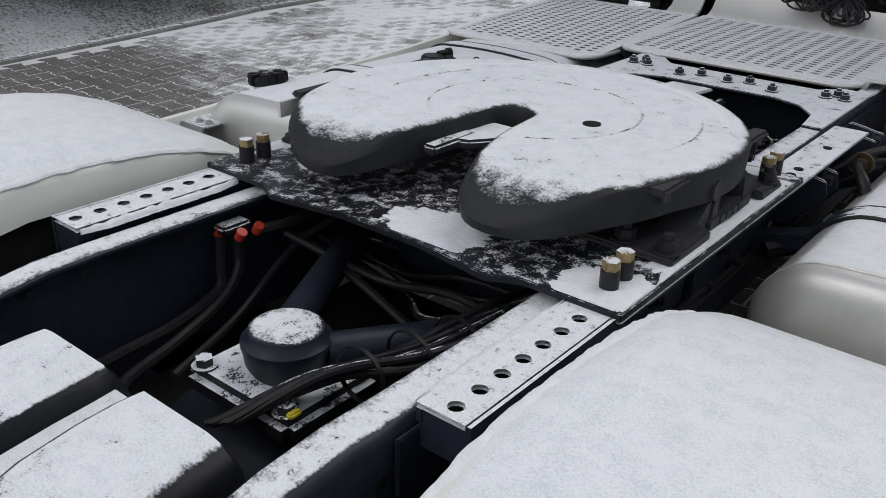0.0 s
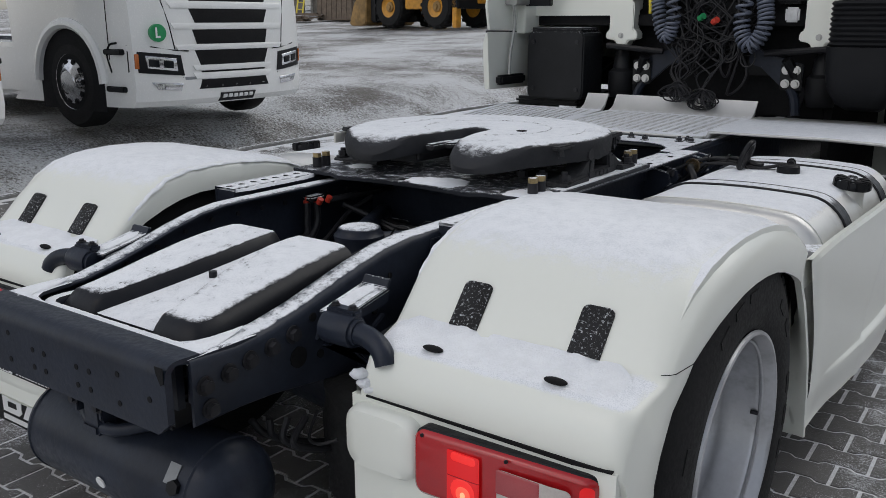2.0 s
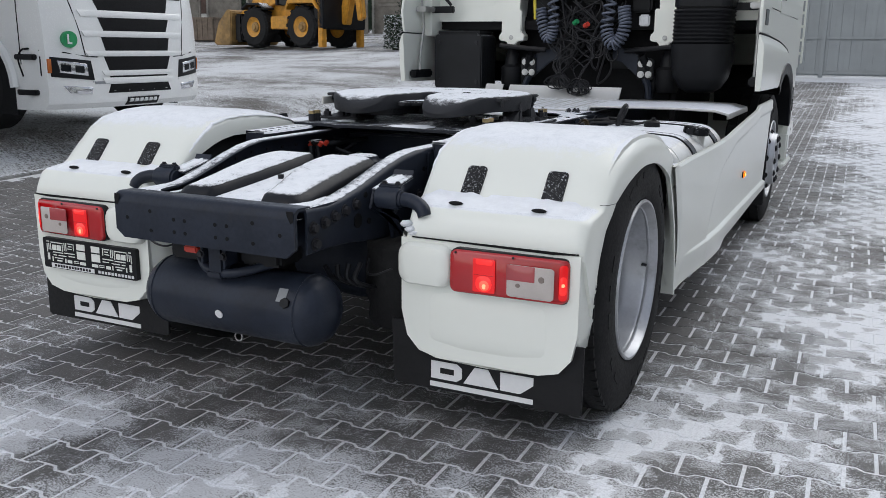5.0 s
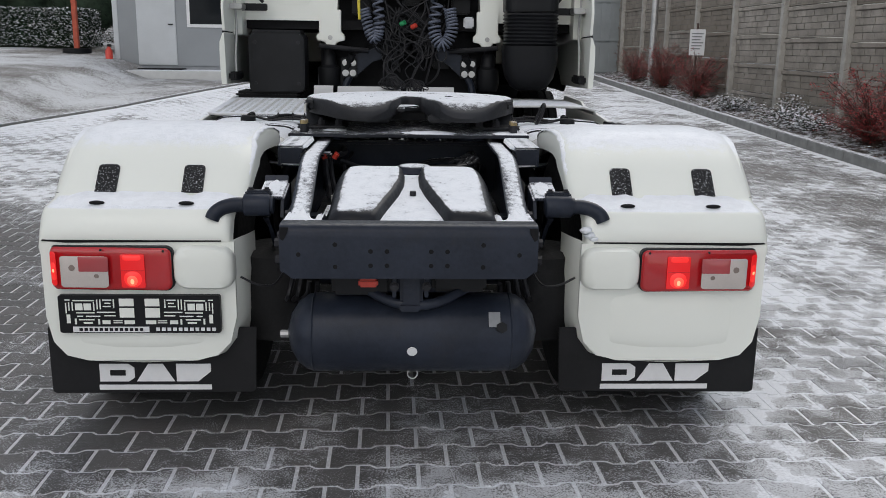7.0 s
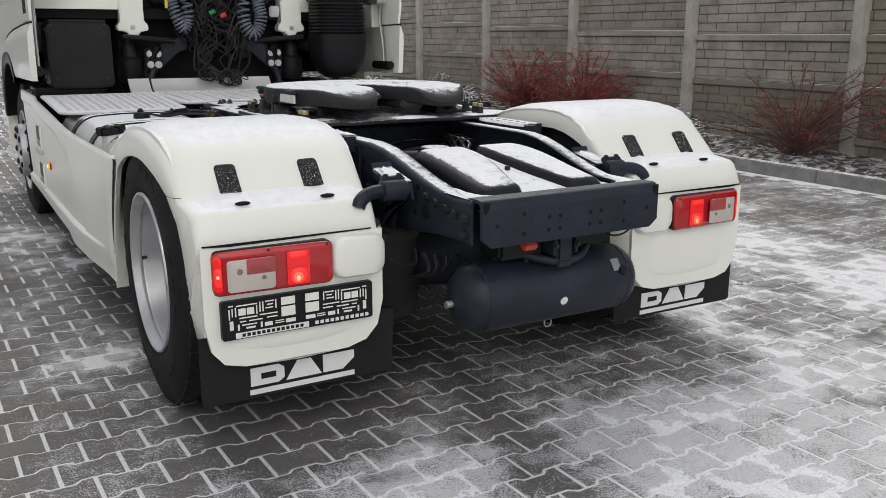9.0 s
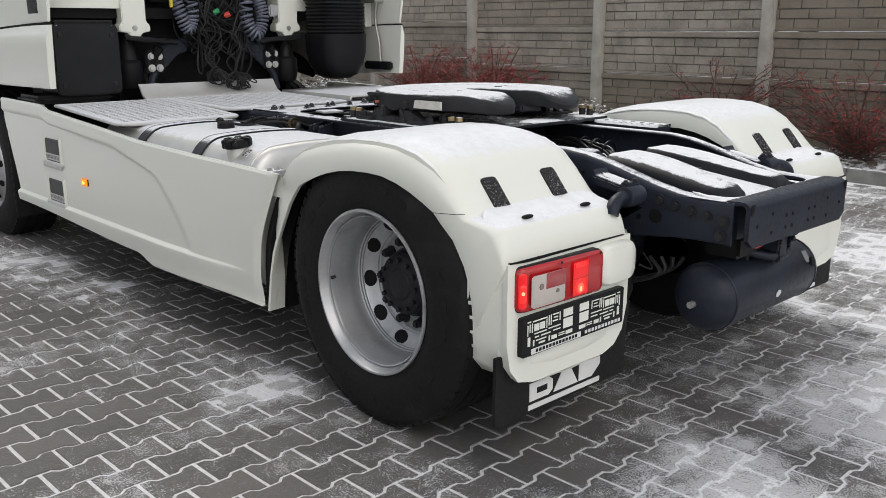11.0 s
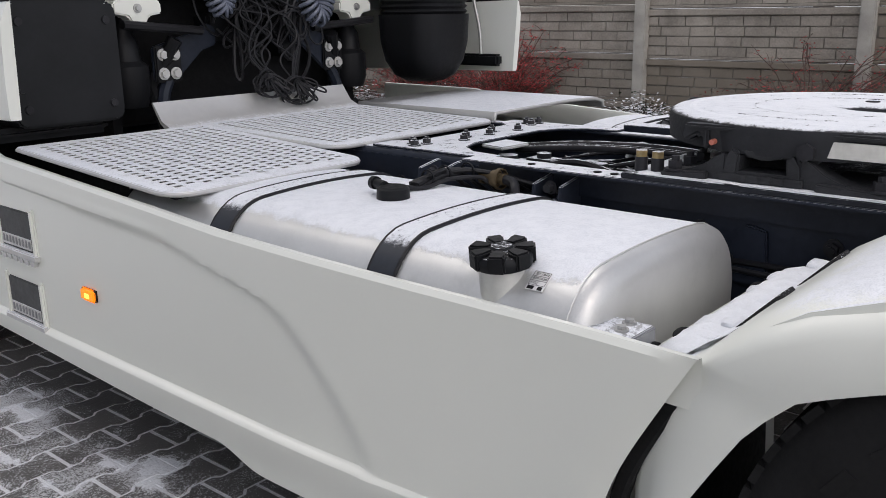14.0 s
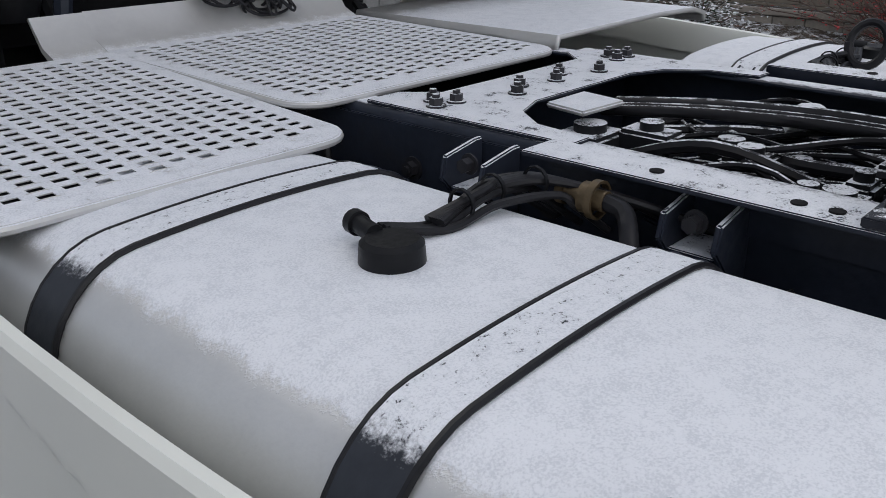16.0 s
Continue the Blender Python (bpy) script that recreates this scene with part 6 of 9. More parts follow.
for k, (x, y, rx, ry) in enumerate(((0.10, 0.335, 0.12, 0.075), (0.46, 0.33, 0.09, 0.08), (0.50, 0.60, 0.05, 0.20), (0.51, 0.90, 0.06, 0.16), (-0.33, 0.44, 0.05, 0.05), (-0.50, 0.62, 0.06, 0.22), (-0.50, 0.90, 0.06, 0.13), (-0.30, 1.04, 0.24, 0.06), (0.28, 1.04, 0.24, 0.06))):
    snow_patch(mount, x, y, 0.9962, rx, ry, 3.7 * k, (-0.512, 0.512, 0.272, 1.098))
for s in (-1, 1):
    part("mount_angle", prism(bmesh.new(), [(s * 0.425, 0.90), (s * 0.435, 0.90), (s * 0.435, 0.972), (s * 0.515, 0.972), (s * 0.515, 0.981), (s * 0.425, 0.981)], "y", 0.27, 1.62, 0.002), M_FRAME, mount)
    for y in (0.335, 0.382, 1.03, 1.075):
        b = part("spacer_bolt", cyl(bmesh.new(), (s * 0.455, y, 0.995), (s * 0.455, y, 1.032), 0.0165, 16), M_BOLT, mount)
        part("nut", cyl(bmesh.new(), (s * 0.455, y, 1.031), (s * 0.455, y, 1.048), 0.0155, 6), M_BRASS, b, "yellow-zinc hex nut")
for s in (-1, 1):
    for y in (1.14, 1.19, 1.40):
        part("hole", cyl(bmesh.new(), (s * 0.475, y, 0.980), (s * 0.475, y, 0.9835), 0.011, 14), M_DARK, mount)
part("hole", cyl(bmesh.new(), (-0.03, 0.30, 0.9955), (-0.03, 0.30, 0.9975), 0.009, 12), M_DARK, mount)
part("hole", cyl(bmesh.new(), (0.03, 0.31, 0.9955), (0.03, 0.31, 0.9975), 0.009, 12), M_DARK, mount)

# chassis clutter between coupling and cab
rng = random.Random(11)
plate = part("cross_plate", prism(bmesh.new(), [(-0.40, 1.60), (-0.345, 1.60), (-0.33, 1.72), (-0.27, 1.80), (-0.18, 1.835), (0.18, 1.835), (0.27, 1.80), (0.33, 1.72), (0.345, 1.60), (0.40, 1.60), (0.40, 2.10), (0.31, 2.10), (0.25, 2.03), (-0.25, 2.03), (-0.31, 2.10), (-0.40, 2.10)], "z", 0.962, 0.970, 0.002), M_FRAME, truck)
for x, y in ((-0.355, 1.95), (-0.325, 1.985), (-0.30, 1.945), (0.355, 1.95), (0.325, 1.985), (0.30, 1.945), (-0.16, 1.90), (-0.10, 1.94), (0.0, 1.915), (0.06, 1.95), (0.15, 1.90)):
    part("bolt", hexbolt(bmesh.new(), (x, y, 0.970), (0, 0, 1), 0.014, 0.015, True, 0.01), M_BOLT_SNOW, plate)
part("cover_plate", prism(bmesh.new(), [(-0.17, 1.73), (-0.03, 1.72), (-0.01, 1.835), (-0.15, 1.835)], "z", 0.950, 0.961, 0.004), M_TREAD, plate, "flat valve cover under snow")
for i in range(16):
    x, y = rng.uniform(-0.27, 0.24), rng.uniform(1.06, 1.74)
    w, d, h = rng.uniform(0.025, 0.06), rng.uniform(0.025, 0.06), rng.uniform(0.03, 0.085)
    vb = part("valve_block", boxed(x - w, x + w, y - d, y + d, 0.80, 0.845 + h, 0.008), M_BLACK_SNOW, truck)
    part("valve_cap", cyl(bmesh.new(), (x, y, 0.845 + h), (x, y, 0.862 + h), min(w, d) * 0.62, 14), M_BLACK_SNOW, vb)
    part("fitting", cyl(bmesh.new(), (x + w, y, 0.82 + h * 0.5), (x + w + 0.03, y, 0.82 + h * 0.5), 0.011, 10), M_BRASS if i % 3 == 0 else M_BLACK, vb)
for i in range(20):
    y0, x0 = rng.uniform(0.95, 1.15), rng.uniform(-0.28, 0.28)
    p = [(x0, y0, 0.9), (x0 + rng.uniform(-0.1, 0.1), y0 + 0.2, 0.9 + rng.uniform(-0.05, 0.035)), (x0 + rng.uniform(-0.15, 0.15), y0 + 0.42, 0.9 + rng.uniform(-0.05, 0.035)), (x0 + rng.uniform(-0.2, 0.2), y0 + 0.65, 0.86)]
    part("hose", tube(bmesh.new(), spline(p, 6), rng.choice((0.006, 0.008, 0.009, 0.013)), 7), M_CABLE_SNOW, truck)
for k in range(3):
    part("hose", tube(bmesh.new(), spline([(-0.02 + 0.03 * k, 1.78, 0.93), (0.02 + 0.03 * k, 1.55, 0.95), (0.10 + 0.03 * k, 1.30, 0.945), (0.16 + 0.02 * k, 1.0, 0.92), (0.2, 0.85, 0.90)], 7), 0.012 if k < 2 else 0.019, 9), M_CABLE_SNOW, truck)
# second dark sheet added for the shade under the valve blocks
part("bay_shade", boxed(-0.34, 0.34, 0.9, 2.0, 0.66, 0.70, 0.01), M_DARK, truck)
part("snow_lump", clump(bmesh.new(), (0.20, 1.42, 0.925), 0.055, rng), M_SNOW, truck, "small heap of snow")

# air tank at the tail
bm = bmesh.new()
prof = [(-0.40, 0.0), (-0.385, 0.06), (-0.36, 0.10), (-0.33, 0.121), (-0.30, 0.126), (0.30, 0.126), (0.33, 0.121), (0.36, 0.10), (0.385, 0.06), (0.40, 0.0)]
tank = part("air_tank", lathe(bm, prof, (0.012, -0.80, 0.468), "x", 40), M_FRAME_DRY, truck, "dark grey steel air tank hung under the tail")
for x in (-0.30, 0.318):
    part("weld_seam", lathe(bmesh.new(), [(-0.004, 0.125), (0.0, 0.1285), (0.004, 0.125)], (x, -0.80, 0.468), "x", 40), M_FRAME_DRY, tank)
part("dot_sticker", cyl(bmesh.new(), (0.01, -0.9245, 0.445), (0.01, -0.928, 0.444), 0.0155, 20), M_WHITE, tank, "round white sticker")
part("type_label", prism(bmesh.new(), [(-0.018, -0.024), (0.018, -0.024), (0.018, 0.024), (-0.018, 0.024)], "z", 0, 0.002), M_GREY, tank, "silver type label").matrix_local = pose(0.265, -0.9035, 0.540, 55, 0, 0)
part("drain_plug", cyl(bmesh.new(), (-0.41, -0.80, 0.46), (-0.385, -0.80, 0.46), 0.013, 8), M_STEEL, tank)
part("drain_ring", lathe(bmesh.new(), [(-0.002, 0.014), (0.002, 0.014), (0.002, 0.018), (-0.002, 0.018)], (0.012, -0.83, 0.335), "y", 16, True), M_STEEL, tank)
part("side_port", hexbolt(bmesh.new(), (0.285, -0.905, 0.515), (0.1, -1, 0.35), 0.018, 0.02), M_BLACK, tank)
part("pipe", tube(bmesh.new(), spline([(-0.16, -0.82, 0.63), (-0.06, -0.90, 0.60), (0.02, -0.915, 0.59), (0.10, -0.90, 0.60), (0.20, -0.82, 0.63)], 6), 0.016, 10), M_FRAME_DRY, tank)
hang = part("tank_hanger", boxed(-0.028, 0.042, -0.93, -0.885, 0.575, 0.69, 0.01), M_FRAME_DRY, tank)
for x in (-0.045, 0.052):
    part("hanger_plate", boxed(x - 0.006, x + 0.006, -0.935, -0.87, 0.62, 0.69, 0.002), M_FRAME_DRY, hang)
    part("bolt", hexbolt(bmesh.new(), (x, -0.935, 0.655), (0, -1, 0), 0.01, 0.01), M_BOLT, hang)
part("clamp_block", boxed(-0.03, 0.035, -0.935, -0.91, 0.572, 0.60, 0.006), M_FRAME_DRY, hang)
part("tail_valve", boxed(-0.24, -0.055, -0.88, -0.74, 0.61, 0.692, 0.012), M_BLACK, truck)
part("tail_valve", boxed(0.07, 0.24, -0.88, -0.74, 0.62, 0.692, 0.012), M_BLACK, truck)
part("red_fitting", boxed(-0.155, -0.095, -0.905, -0.87, 0.642, 0.668, 0.006), M_RED, truck, "red plastic air fitting")
for s in (-1, 1):
    part("air_bellows", lathe(bmesh.new(), [(-0.16, 0.0), (-0.16, 0.13), (-0.14, 0.14), (-0.09, 0.135), (-0.05, 0.148), (0.05, 0.15), (0.10, 0.14), (0.14, 0.145), (0.155, 0.12), (0.155, 0.0)], (s * 0.47, -0.42, 0.51), "z", 28), M_RUBBER, truck)
    arm = part("damper_bracket", prism(bmesh.new(), [(-0.40, 0.56), (-0.36, 0.56), (-0.30, 0.74), (-0.36, 0.80), (-0.47, 0.74), (-0.44, 0.64)], "x", s * 0.42, s * 0.436, 0.003), M_FRAME_DRY, truck)
    part("bracket_hole", cyl(bmesh.new(), (s * 0.4355, -0.39, 0.69), (s * 0.4375, -0.39, 0.69), 0.025, 16), M_DARK, arm)
    # arm that carries the mudguard: flat bracket and rubber-clamped tube
    bm = bmesh.new()
    prism(bm, [(-0.585, 0.858), (-0.425, 0.890), (-0.415, 0.915), (-0.423, 0.917), (-0.434, 0.898), (-0.585, 0.868)], "x", s * 0.424, s * 0.505, 0.002)
    prism(bm, [(-0.60, 0.80), (-0.44, 0.72), (-0.425, 0.89), (-0.575, 0.86)], "x", s * 0.420, s * 0.431, 0.002)
    prism(bm, [(-0.585, 0.84), (-0.43, 0.86), (-0.425, 0.892), (-0.585, 0.862)], "x", s * 0.497, s * 0.505, 0.002)
    clampb = part("mudguard_arm", bm, M_FRAME, truck, "bracket and clamp that hold the mudguard tube")
    run = [-0.575 + 0.004 * k for k in range(36)]
    snow_strip(clampb, [(s * 0.462, y, 0.8695 + 0.198 * (y + 0.585)) for y in run], [(1, 0, 0)] * len(run), [0.021] * len(run), 31 * s, 0.004)
    part("clamp", lathe(bmesh.new(), [(-0.048, 0.0), (-0.048, 0.026), (-0.044, 0.036), (-0.038, 0.038), (0.036, 0.038), (0.042, 0.036), (0.042, 0.030), (0.052, 0.029), (0.052, 0.0)], (s * 0.504, -0.595, 0.842), "x", 24), M_FRAME_DRY, clampb)
    part("clamp_lug", boxed(s * 0.458, s * 0.545, -0.600, -0.566, 0.868, 0.890, 0.006), M_FRAME_DRY, clampb)
    for x in (0.475, 0.528):
        part("bolt", hexbolt(bmesh.new(), (s * x, -0.583, 0.889), (0, 0, 1), 0.008, 0.007), M_BOLT, clampb)
    part("clamp_strut", prism(bmesh.new(), [(-0.61, 0.80), (-0.57, 0.80), (-0.42, 0.66), (-0.44, 0.72)], "x", s * 0.465, s * 0.485, 0.003), M_FRAME_DRY, clampb)
    part("tube", tube(bmesh.new(), spline([(s * 0.545, -0.595, 0.842), (s * 0.585, -0.600, 0.841), (s * 0.620, -0.608, 0.832), (s * 0.643, -0.616, 0.815), (s * 0.652, -0.620, 0.796)], 6), 0.0245, 18), M_FRAME_DRY, clampb)
    part("lamp_cable", tube(bmesh.new(), spline([(s * 0.42, -0.60, 0.62), (s * 0.45, -0.66, 0.585), (s * 0.50, -0.68, 0.59), (s * 0.555, -0.675, 0.615)], 6), 0.004, 6), M_CABLE, truck)
    for k in range(4):
        part("brake_hose", tube(bmesh.new(), spline([(s * (0.30 + 0.03 * k), -0.70 + 0.03 * k, 0.60), (s * (0.31 + 0.03 * k), -0.66, 0.55), (s * (0.36 + 0.02 * k), -0.55, 0.50), (s * 0.40, -0.40, 0.47)], 5), 0.009, 7), M_CABLE, truck)
    part("bolt_row", hexbolt(bmesh.new(), (s * 0.10, -0.84, 0.60), (0, 0, -1), 0.012, 0.02), M_BOLT, truck)


# ---- mudguards ----
GUARD_OUT = [(0.672, 0.28), (0.678, 0.42), (0.686, 0.56), (0.692, 0.68), (0.694, 0.775), (0.686, 0.812), (0.665, 0.826), (0.59, 0.842), (0.562, 0.858), (0.49, 0.932), (0.41, 0.985), (0.31, 1.024), (0.20, 1.049),
             (0.08, 1.063), (-0.05, 1.067), (-0.16, 1.061), (-0.255, 1.04), (-0.335, 0.998), (-0.405, 0.936), (-0.472, 0.857), (-0.492, 0.843), (-0.588, 0.832), (-0.612, 0.82), (-0.632, 0.78), (-0.648, 0.73)]
GUARD_IN = [(0.645, 0.28), (0.617, 0.44), (0.588, 0.535), (0.553, 0.61), (0.508, 0.69), (0.468, 0.757), (0.435, 0.797), (0.412, 0.82), (0.392, 0.840), (0.345, 0.862), (0.285, 0.886), (0.215, 0.909), (0.14, 0.927),
            (0.06, 0.937), (-0.03, 0.941), (-0.11, 0.938), (-0.18, 0.921), (-0.235, 0.899), (-0.285, 0.873), (-0.335, 0.845), (-0.365, 0.815), (-0.42, 0.765), (-0.47, 0.69), (-0.51, 0.59), (-0.535, 0.50)]


def mudguard(s, plate):
    bm = bmesh.new()
    rings = []
    n = len(GUARD_OUT)
    for i, (p, a) in enumerate(zip(GUARD_OUT, GUARD_IN)):
        P, A = Vector((0, *p)), Vector((0, *a))
        d = (A - P)
        L = d.length
        d.normalize()
        # the crown narrows towards its top
        top = max(0.0, min(1.0, (p[1] - 0.84) / 0.20))
        xo = 1.252 - 0.032 * max(0.0, min(1.0, (-p[0] - 0.2) / 0.35)) - 0.055 * smooth01(0.46, 0.68, p[0])
        r, rz = 0.05 + 0.09 * top, min(0.62 * L, 0.04 + 0.05 * top)
        xi = 0.515 + 0.045 * top + 0.075 * smooth01(0.30, 0.62, abs(p[0]))
        ri, rv = 0.03 + 0.09 * top, 0.03 + 0.012 * top
        back = 0.050 * smooth01(0.45, 0.78, p[1]) * smooth01(0.55, 0.66, p[0])
        row = [(s * (xi - 0.004), *(P + d * (rv + 0.012 + 0.052 * top)).yz), (s * xi, *(P + d * rv).yz)]
        for k in (15, 30, 45, 60, 75, 90):
            t = radians(k)
            row.append((s * (xi + ri * (1 - math.cos(t))), *(P + d * rv * (1 - math.sin(t))).yz))
        for f in (0.25, 0.5, 0.75):
            row.append((s * (xi + ri + (xo - r - xi - ri) * f), *P.yz))
        for k in (90, 70, 50, 30, 10):
            t = radians(k)
            q = P + d * rz * (1 - math.sin(t))
            row.append((s * (xo - r + r * math.cos(t)), q.y - back * (1 - math.sin(t)), q.z))
        xa = xo + 0.001 + 0.05 * smooth01(0.46, 0.68, p[0])
        row.append((s * xa, *(P + d * (L - 0.012)).yz))
        row.append((s * (xa - 0.002), *A.yz))
        row.append((s * (xa - 0.02), *(A + d * -0.004).yz))
        row.append((s * (xo - 0.03), *(P + d * min(L * 0.8, 0.02)).yz))
        row.append((s * (xi + 0.03), *(P + d * 0.02).yz))
        rings.append(row)
    loft(bm, rings)
    rings_of_shell = rings
    guard = part("mudguard", bm, M_GUARD, truck, "cream plastic rear mudguard with snow on its crown and ledge", 58)
    # rear panel with its rounded bulge, hung under the ledge
    bm = bmesh.new()
    rows = []
    def rear_ring(y, inset, r, z0, z1):
        out = rounded((1.262 - 0.515) - 2 * inset, z1 - z0, r, 5)
        return [(s * (0.8885 + x), y, (z0 + z1) / 2 + z) for x, z in out]
    # side return and surround
    prof = [(-0.50, 0.02, 0.735), (-0.58, 0.035, 0.737), (-0.635, 0.058, 0.735), (-0.652, 0.075, 0.728)]
    rings = []
    for y, inset, z1 in prof:
        rings.append([(s * (0.515 + inset + (1.222 - 0.515 - 1.3 * inset) * u), y + 0.055 * max(0.0, abs(u - 0.45) * 2 - 0.55) ** 2, z) for u, z in
                      [(0, z1), (0.0, 0.60), (0.005, 0.47), (0.03, 0.385), (0.09, 0.335), (0.2, 0.315), (0.5, 0.308), (0.8, 0.315), (0.91, 0.335), (0.97, 0.385), (0.995, 0.47), (1.0, 0.60), (1.0, z1)]])
    loft(bm, rings, closed=False)
    # front face of the panel, bulged
    us = [0.0, 0.03, 0.08, 0.18, 0.35, 0.5, 0.65, 0.82, 0.92, 0.97, 1.0]
    grid = []
    zs = [0.728, 0.70, 0.62, 0.56, 0.52, 0.47, 0.42, 0.385, 0.36, 0.335, 0.318]
    for z in zs:
        lowcut = max(0.0, (0.40 - z) / 0.085)
        row = []
        for u in us:
            sx = 0.022 + 0.12 * min(1, lowcut) ** 2.5
            x = 0.568 + sx + (1.222 - 0.568 - 2 * sx) * u
            edge = abs(u - 0.5) * 2
            y = -0.655 + 0.05 * edge ** 6 + 0.020 * min(1.0, max(0, (z - 0.55) / 0.03)) * (1 if 0.02 < u < 0.99 else 0) + 0.03 * max(0, lowcut) ** 2
            row.append((s * x, y, z))
        grid.append(row)
    loft(bm, grid, closed=False)
    bmesh.ops.recalc_face_normals(bm, faces=bm.faces)
    panel = part("rear_panel", bm, M_PAINT, guard, "cream plastic tail panel", 50)
    part("panel_back", prism(bmesh.new(), [(s * a, b) for a, b in ((0.578, 0.725), (0.578, 0.47), (0.60, 0.38), (0.645, 0.332), (0.72, 0.314), (1.08, 0.314), (1.15, 0.332), (1.19, 0.38), (1.208, 0.47), (1.208, 0.725))], "y", -0.6485, -0.630), M_PAINT, panel)
    # bulge beside the lamp
    bm = bmesh.new()
    out = rounded(0.20, 0.145, 0.045, 5)
    rings = [[(s * (0.676 + x * k), y, 0.642 + z * k) for x, z in out] for k, y in ((1.0, -0.63), (1.0, -0.658), (0.97, -0.672), (0.88, -0.682), (0.6, -0.686), (0.2, -0.687))]
    loft(bm, rings)
    part("lamp_side_bulge", bm, M_PAINT, panel)
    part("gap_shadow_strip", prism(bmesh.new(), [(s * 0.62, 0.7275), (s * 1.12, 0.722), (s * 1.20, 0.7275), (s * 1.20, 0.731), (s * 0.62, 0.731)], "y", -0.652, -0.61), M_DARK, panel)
    # seams between the crown and the end pieces
    for i in (19,):
        part("seam", tube(bmesh.new(), [(q[0] + s * 0.0005, q[1], q[2]) for q in rings_of_shell[i][13:18]], 0.0009, 6), M_DARK, guard)
    # vent slots on both sloping ends of the crown
    rng = random.Random(20 + int(s))
    for f, a, b, yd, zd in ((-1, Vector((0, -0.399, 0.9455)), Vector((0, -0.471, 0.8605)), -0.575, 0.834), (1, Vector((0, 0.484, 0.941)), Vector((0, 0.560, 0.860)), 0.650, 0.832)):
        d = (b - a)
        L = d.length
        d.normalize()
        nrm = Vector((0, -f * d.z, f * d.y))
        for x in (0.75, 1.045):
            bm = bmesh.new()
            outline = [(-0.036, L), (0.036, L), (0.036, 0.014)] + [(0.022 + 0.014 * math.cos(radians(k)), 0.014 - 0.014 * math.sin(radians(k))) for k in (30, 60, 90)] + [(-0.022 - 0.014 * math.cos(radians(k)), 0.014 - 0.014 * math.sin(radians(k))) for k in (90, 60, 30)] + [(-0.036, 0.014)]
            rows = []
            for k, h in ((1.0, -0.006), (1.0, 0.0035), (0.94, 0.0045)):
                rows.append([(s * (x + u * k), *(a + d * (L / 2 + (v - L / 2) * k) + nrm * h).yz) for u, v in outline])
            loft(bm, rows)
            part("vent_slot", bm, M_SLOT, guard, "black mesh vent flecked with snow")
            bm = bmesh.new()
            bmesh.ops.create_icosphere(bm, subdivisions=3, radius=1.0)
            for v in bm.verts:
                v.co = Vector((s * (x - 0.005 + 0.026 * v.co.x), yd + 0.011 * v.co.y, zd + 0.008 + 0.007 * v.co.z))
            if f > 0:
                bmesh.ops.transform(bm, matrix=Matrix.Translation((s * (x + (0.02 if x > 1 else -0.03)), 0.656, 0.832)) @ Matrix.Diagonal((1.0, 1.3, 1.5, 1)) @ Matrix.Translation((-s * (x - 0.005), -yd, -zd - 0.008)), verts=bm.verts)
            part("drain_dimple", bm, M_DARK, guard)
        # snow on the ledge: an uneven strip
        bm = bmesh.new()
        rows = []
        for i in range(60):
            u = i / 59
            x = 0.585 + (1.175 - 0.585) * u
            h = 0.0055 + 0.005 * noise.noise(Vector((x * 14, s * 3, f))) + 0.002 * rng.random()
            end = min(1.0, min(u, 1 - u) * 14 + 0.15)
            w1, w2 = 0.012 * noise.noise(Vector((x * 18, 9, s))), 0.014 * noise.noise(Vector((x * 22, 5, s)))
            if f < 0:
                rows.append([(s * x, -0.470 + w1, 0.8625 - w1 * 0.9), (s * x, -0.487, 0.848 + h * 0.7 * end), (s * x, -0.52, 0.841 + h * end), (s * x, -0.560, 0.836 + h * end), (s * x, -0.588 + w2, 0.831)])
            else:
                rows.append([(s * x, 0.545 + w1 * 1.6, 0.877 - w1 * 1.6), (s * x, 0.572, 0.850 + h * 1.6 * end), (s * x, 0.60, 0.846 + 3.4 * h * end * (0.7 + 0.8 * noise.noise(Vector((x * 30, 2, s))))), (s * x, 0.630, 0.838 + 3.0 * h * end * (0.8 + 0.6 * noise.noise(Vector((x * 24, 8, s))))), (s * x, 0.648 + 0.9 * w2, 0.833 + 1.4 * h * end), (s * x, 0.662 + 1.3 * w2, 0.824)])
        for i, row in enumerate(rows):
            # both ends close to a rounded tip
            e = min(1.0, min(i, len(rows) - 1 - i) / 5.0) ** 0.5
            rows[i] = [(p[0], row[2][1] + (p[1] - row[2][1]) * e, row[2][2] + (p[2] - row[2][2]) * e - 0.008 * (1 - e)) for p in row]
        loft(bm, rows, closed=False)
        part("ledge_snow", bm, M_SNOW, guard, "strip of snow on the mudguard's ledge", 60)
    for k in range(5 if s > 0 else 0):
        bm = bmesh.new()
        clump(bm, (s * (0.592 + 0.014 * k), -0.640 + 0.002 * k, 0.752 - 0.012 * abs(k - 1) + (0.030 if k == 0 else 0)), 0.021 - 0.002 * k, rng, 0.6)
        part("snow_lump", bm, M_SNOW, guard, "lump of snow", 60)
    for k in range(26):
        bm = bmesh.new()
        y = rng.uniform(0.565, 0.632)
        clump(bm, (s * (0.575 + 0.0225 * k + rng.uniform(-0.02, 0.02)), y, 0.838 + 0.035 * max(0.0, 0.60 - y) / 0.05), rng.uniform(0.018, 0.036), rng, 0.5)
        part("snow_lump", bm, M_SNOW, guard, "lump of snow", 60)
    # lumpy rim of snow along the crown's inner edge
    edge = []
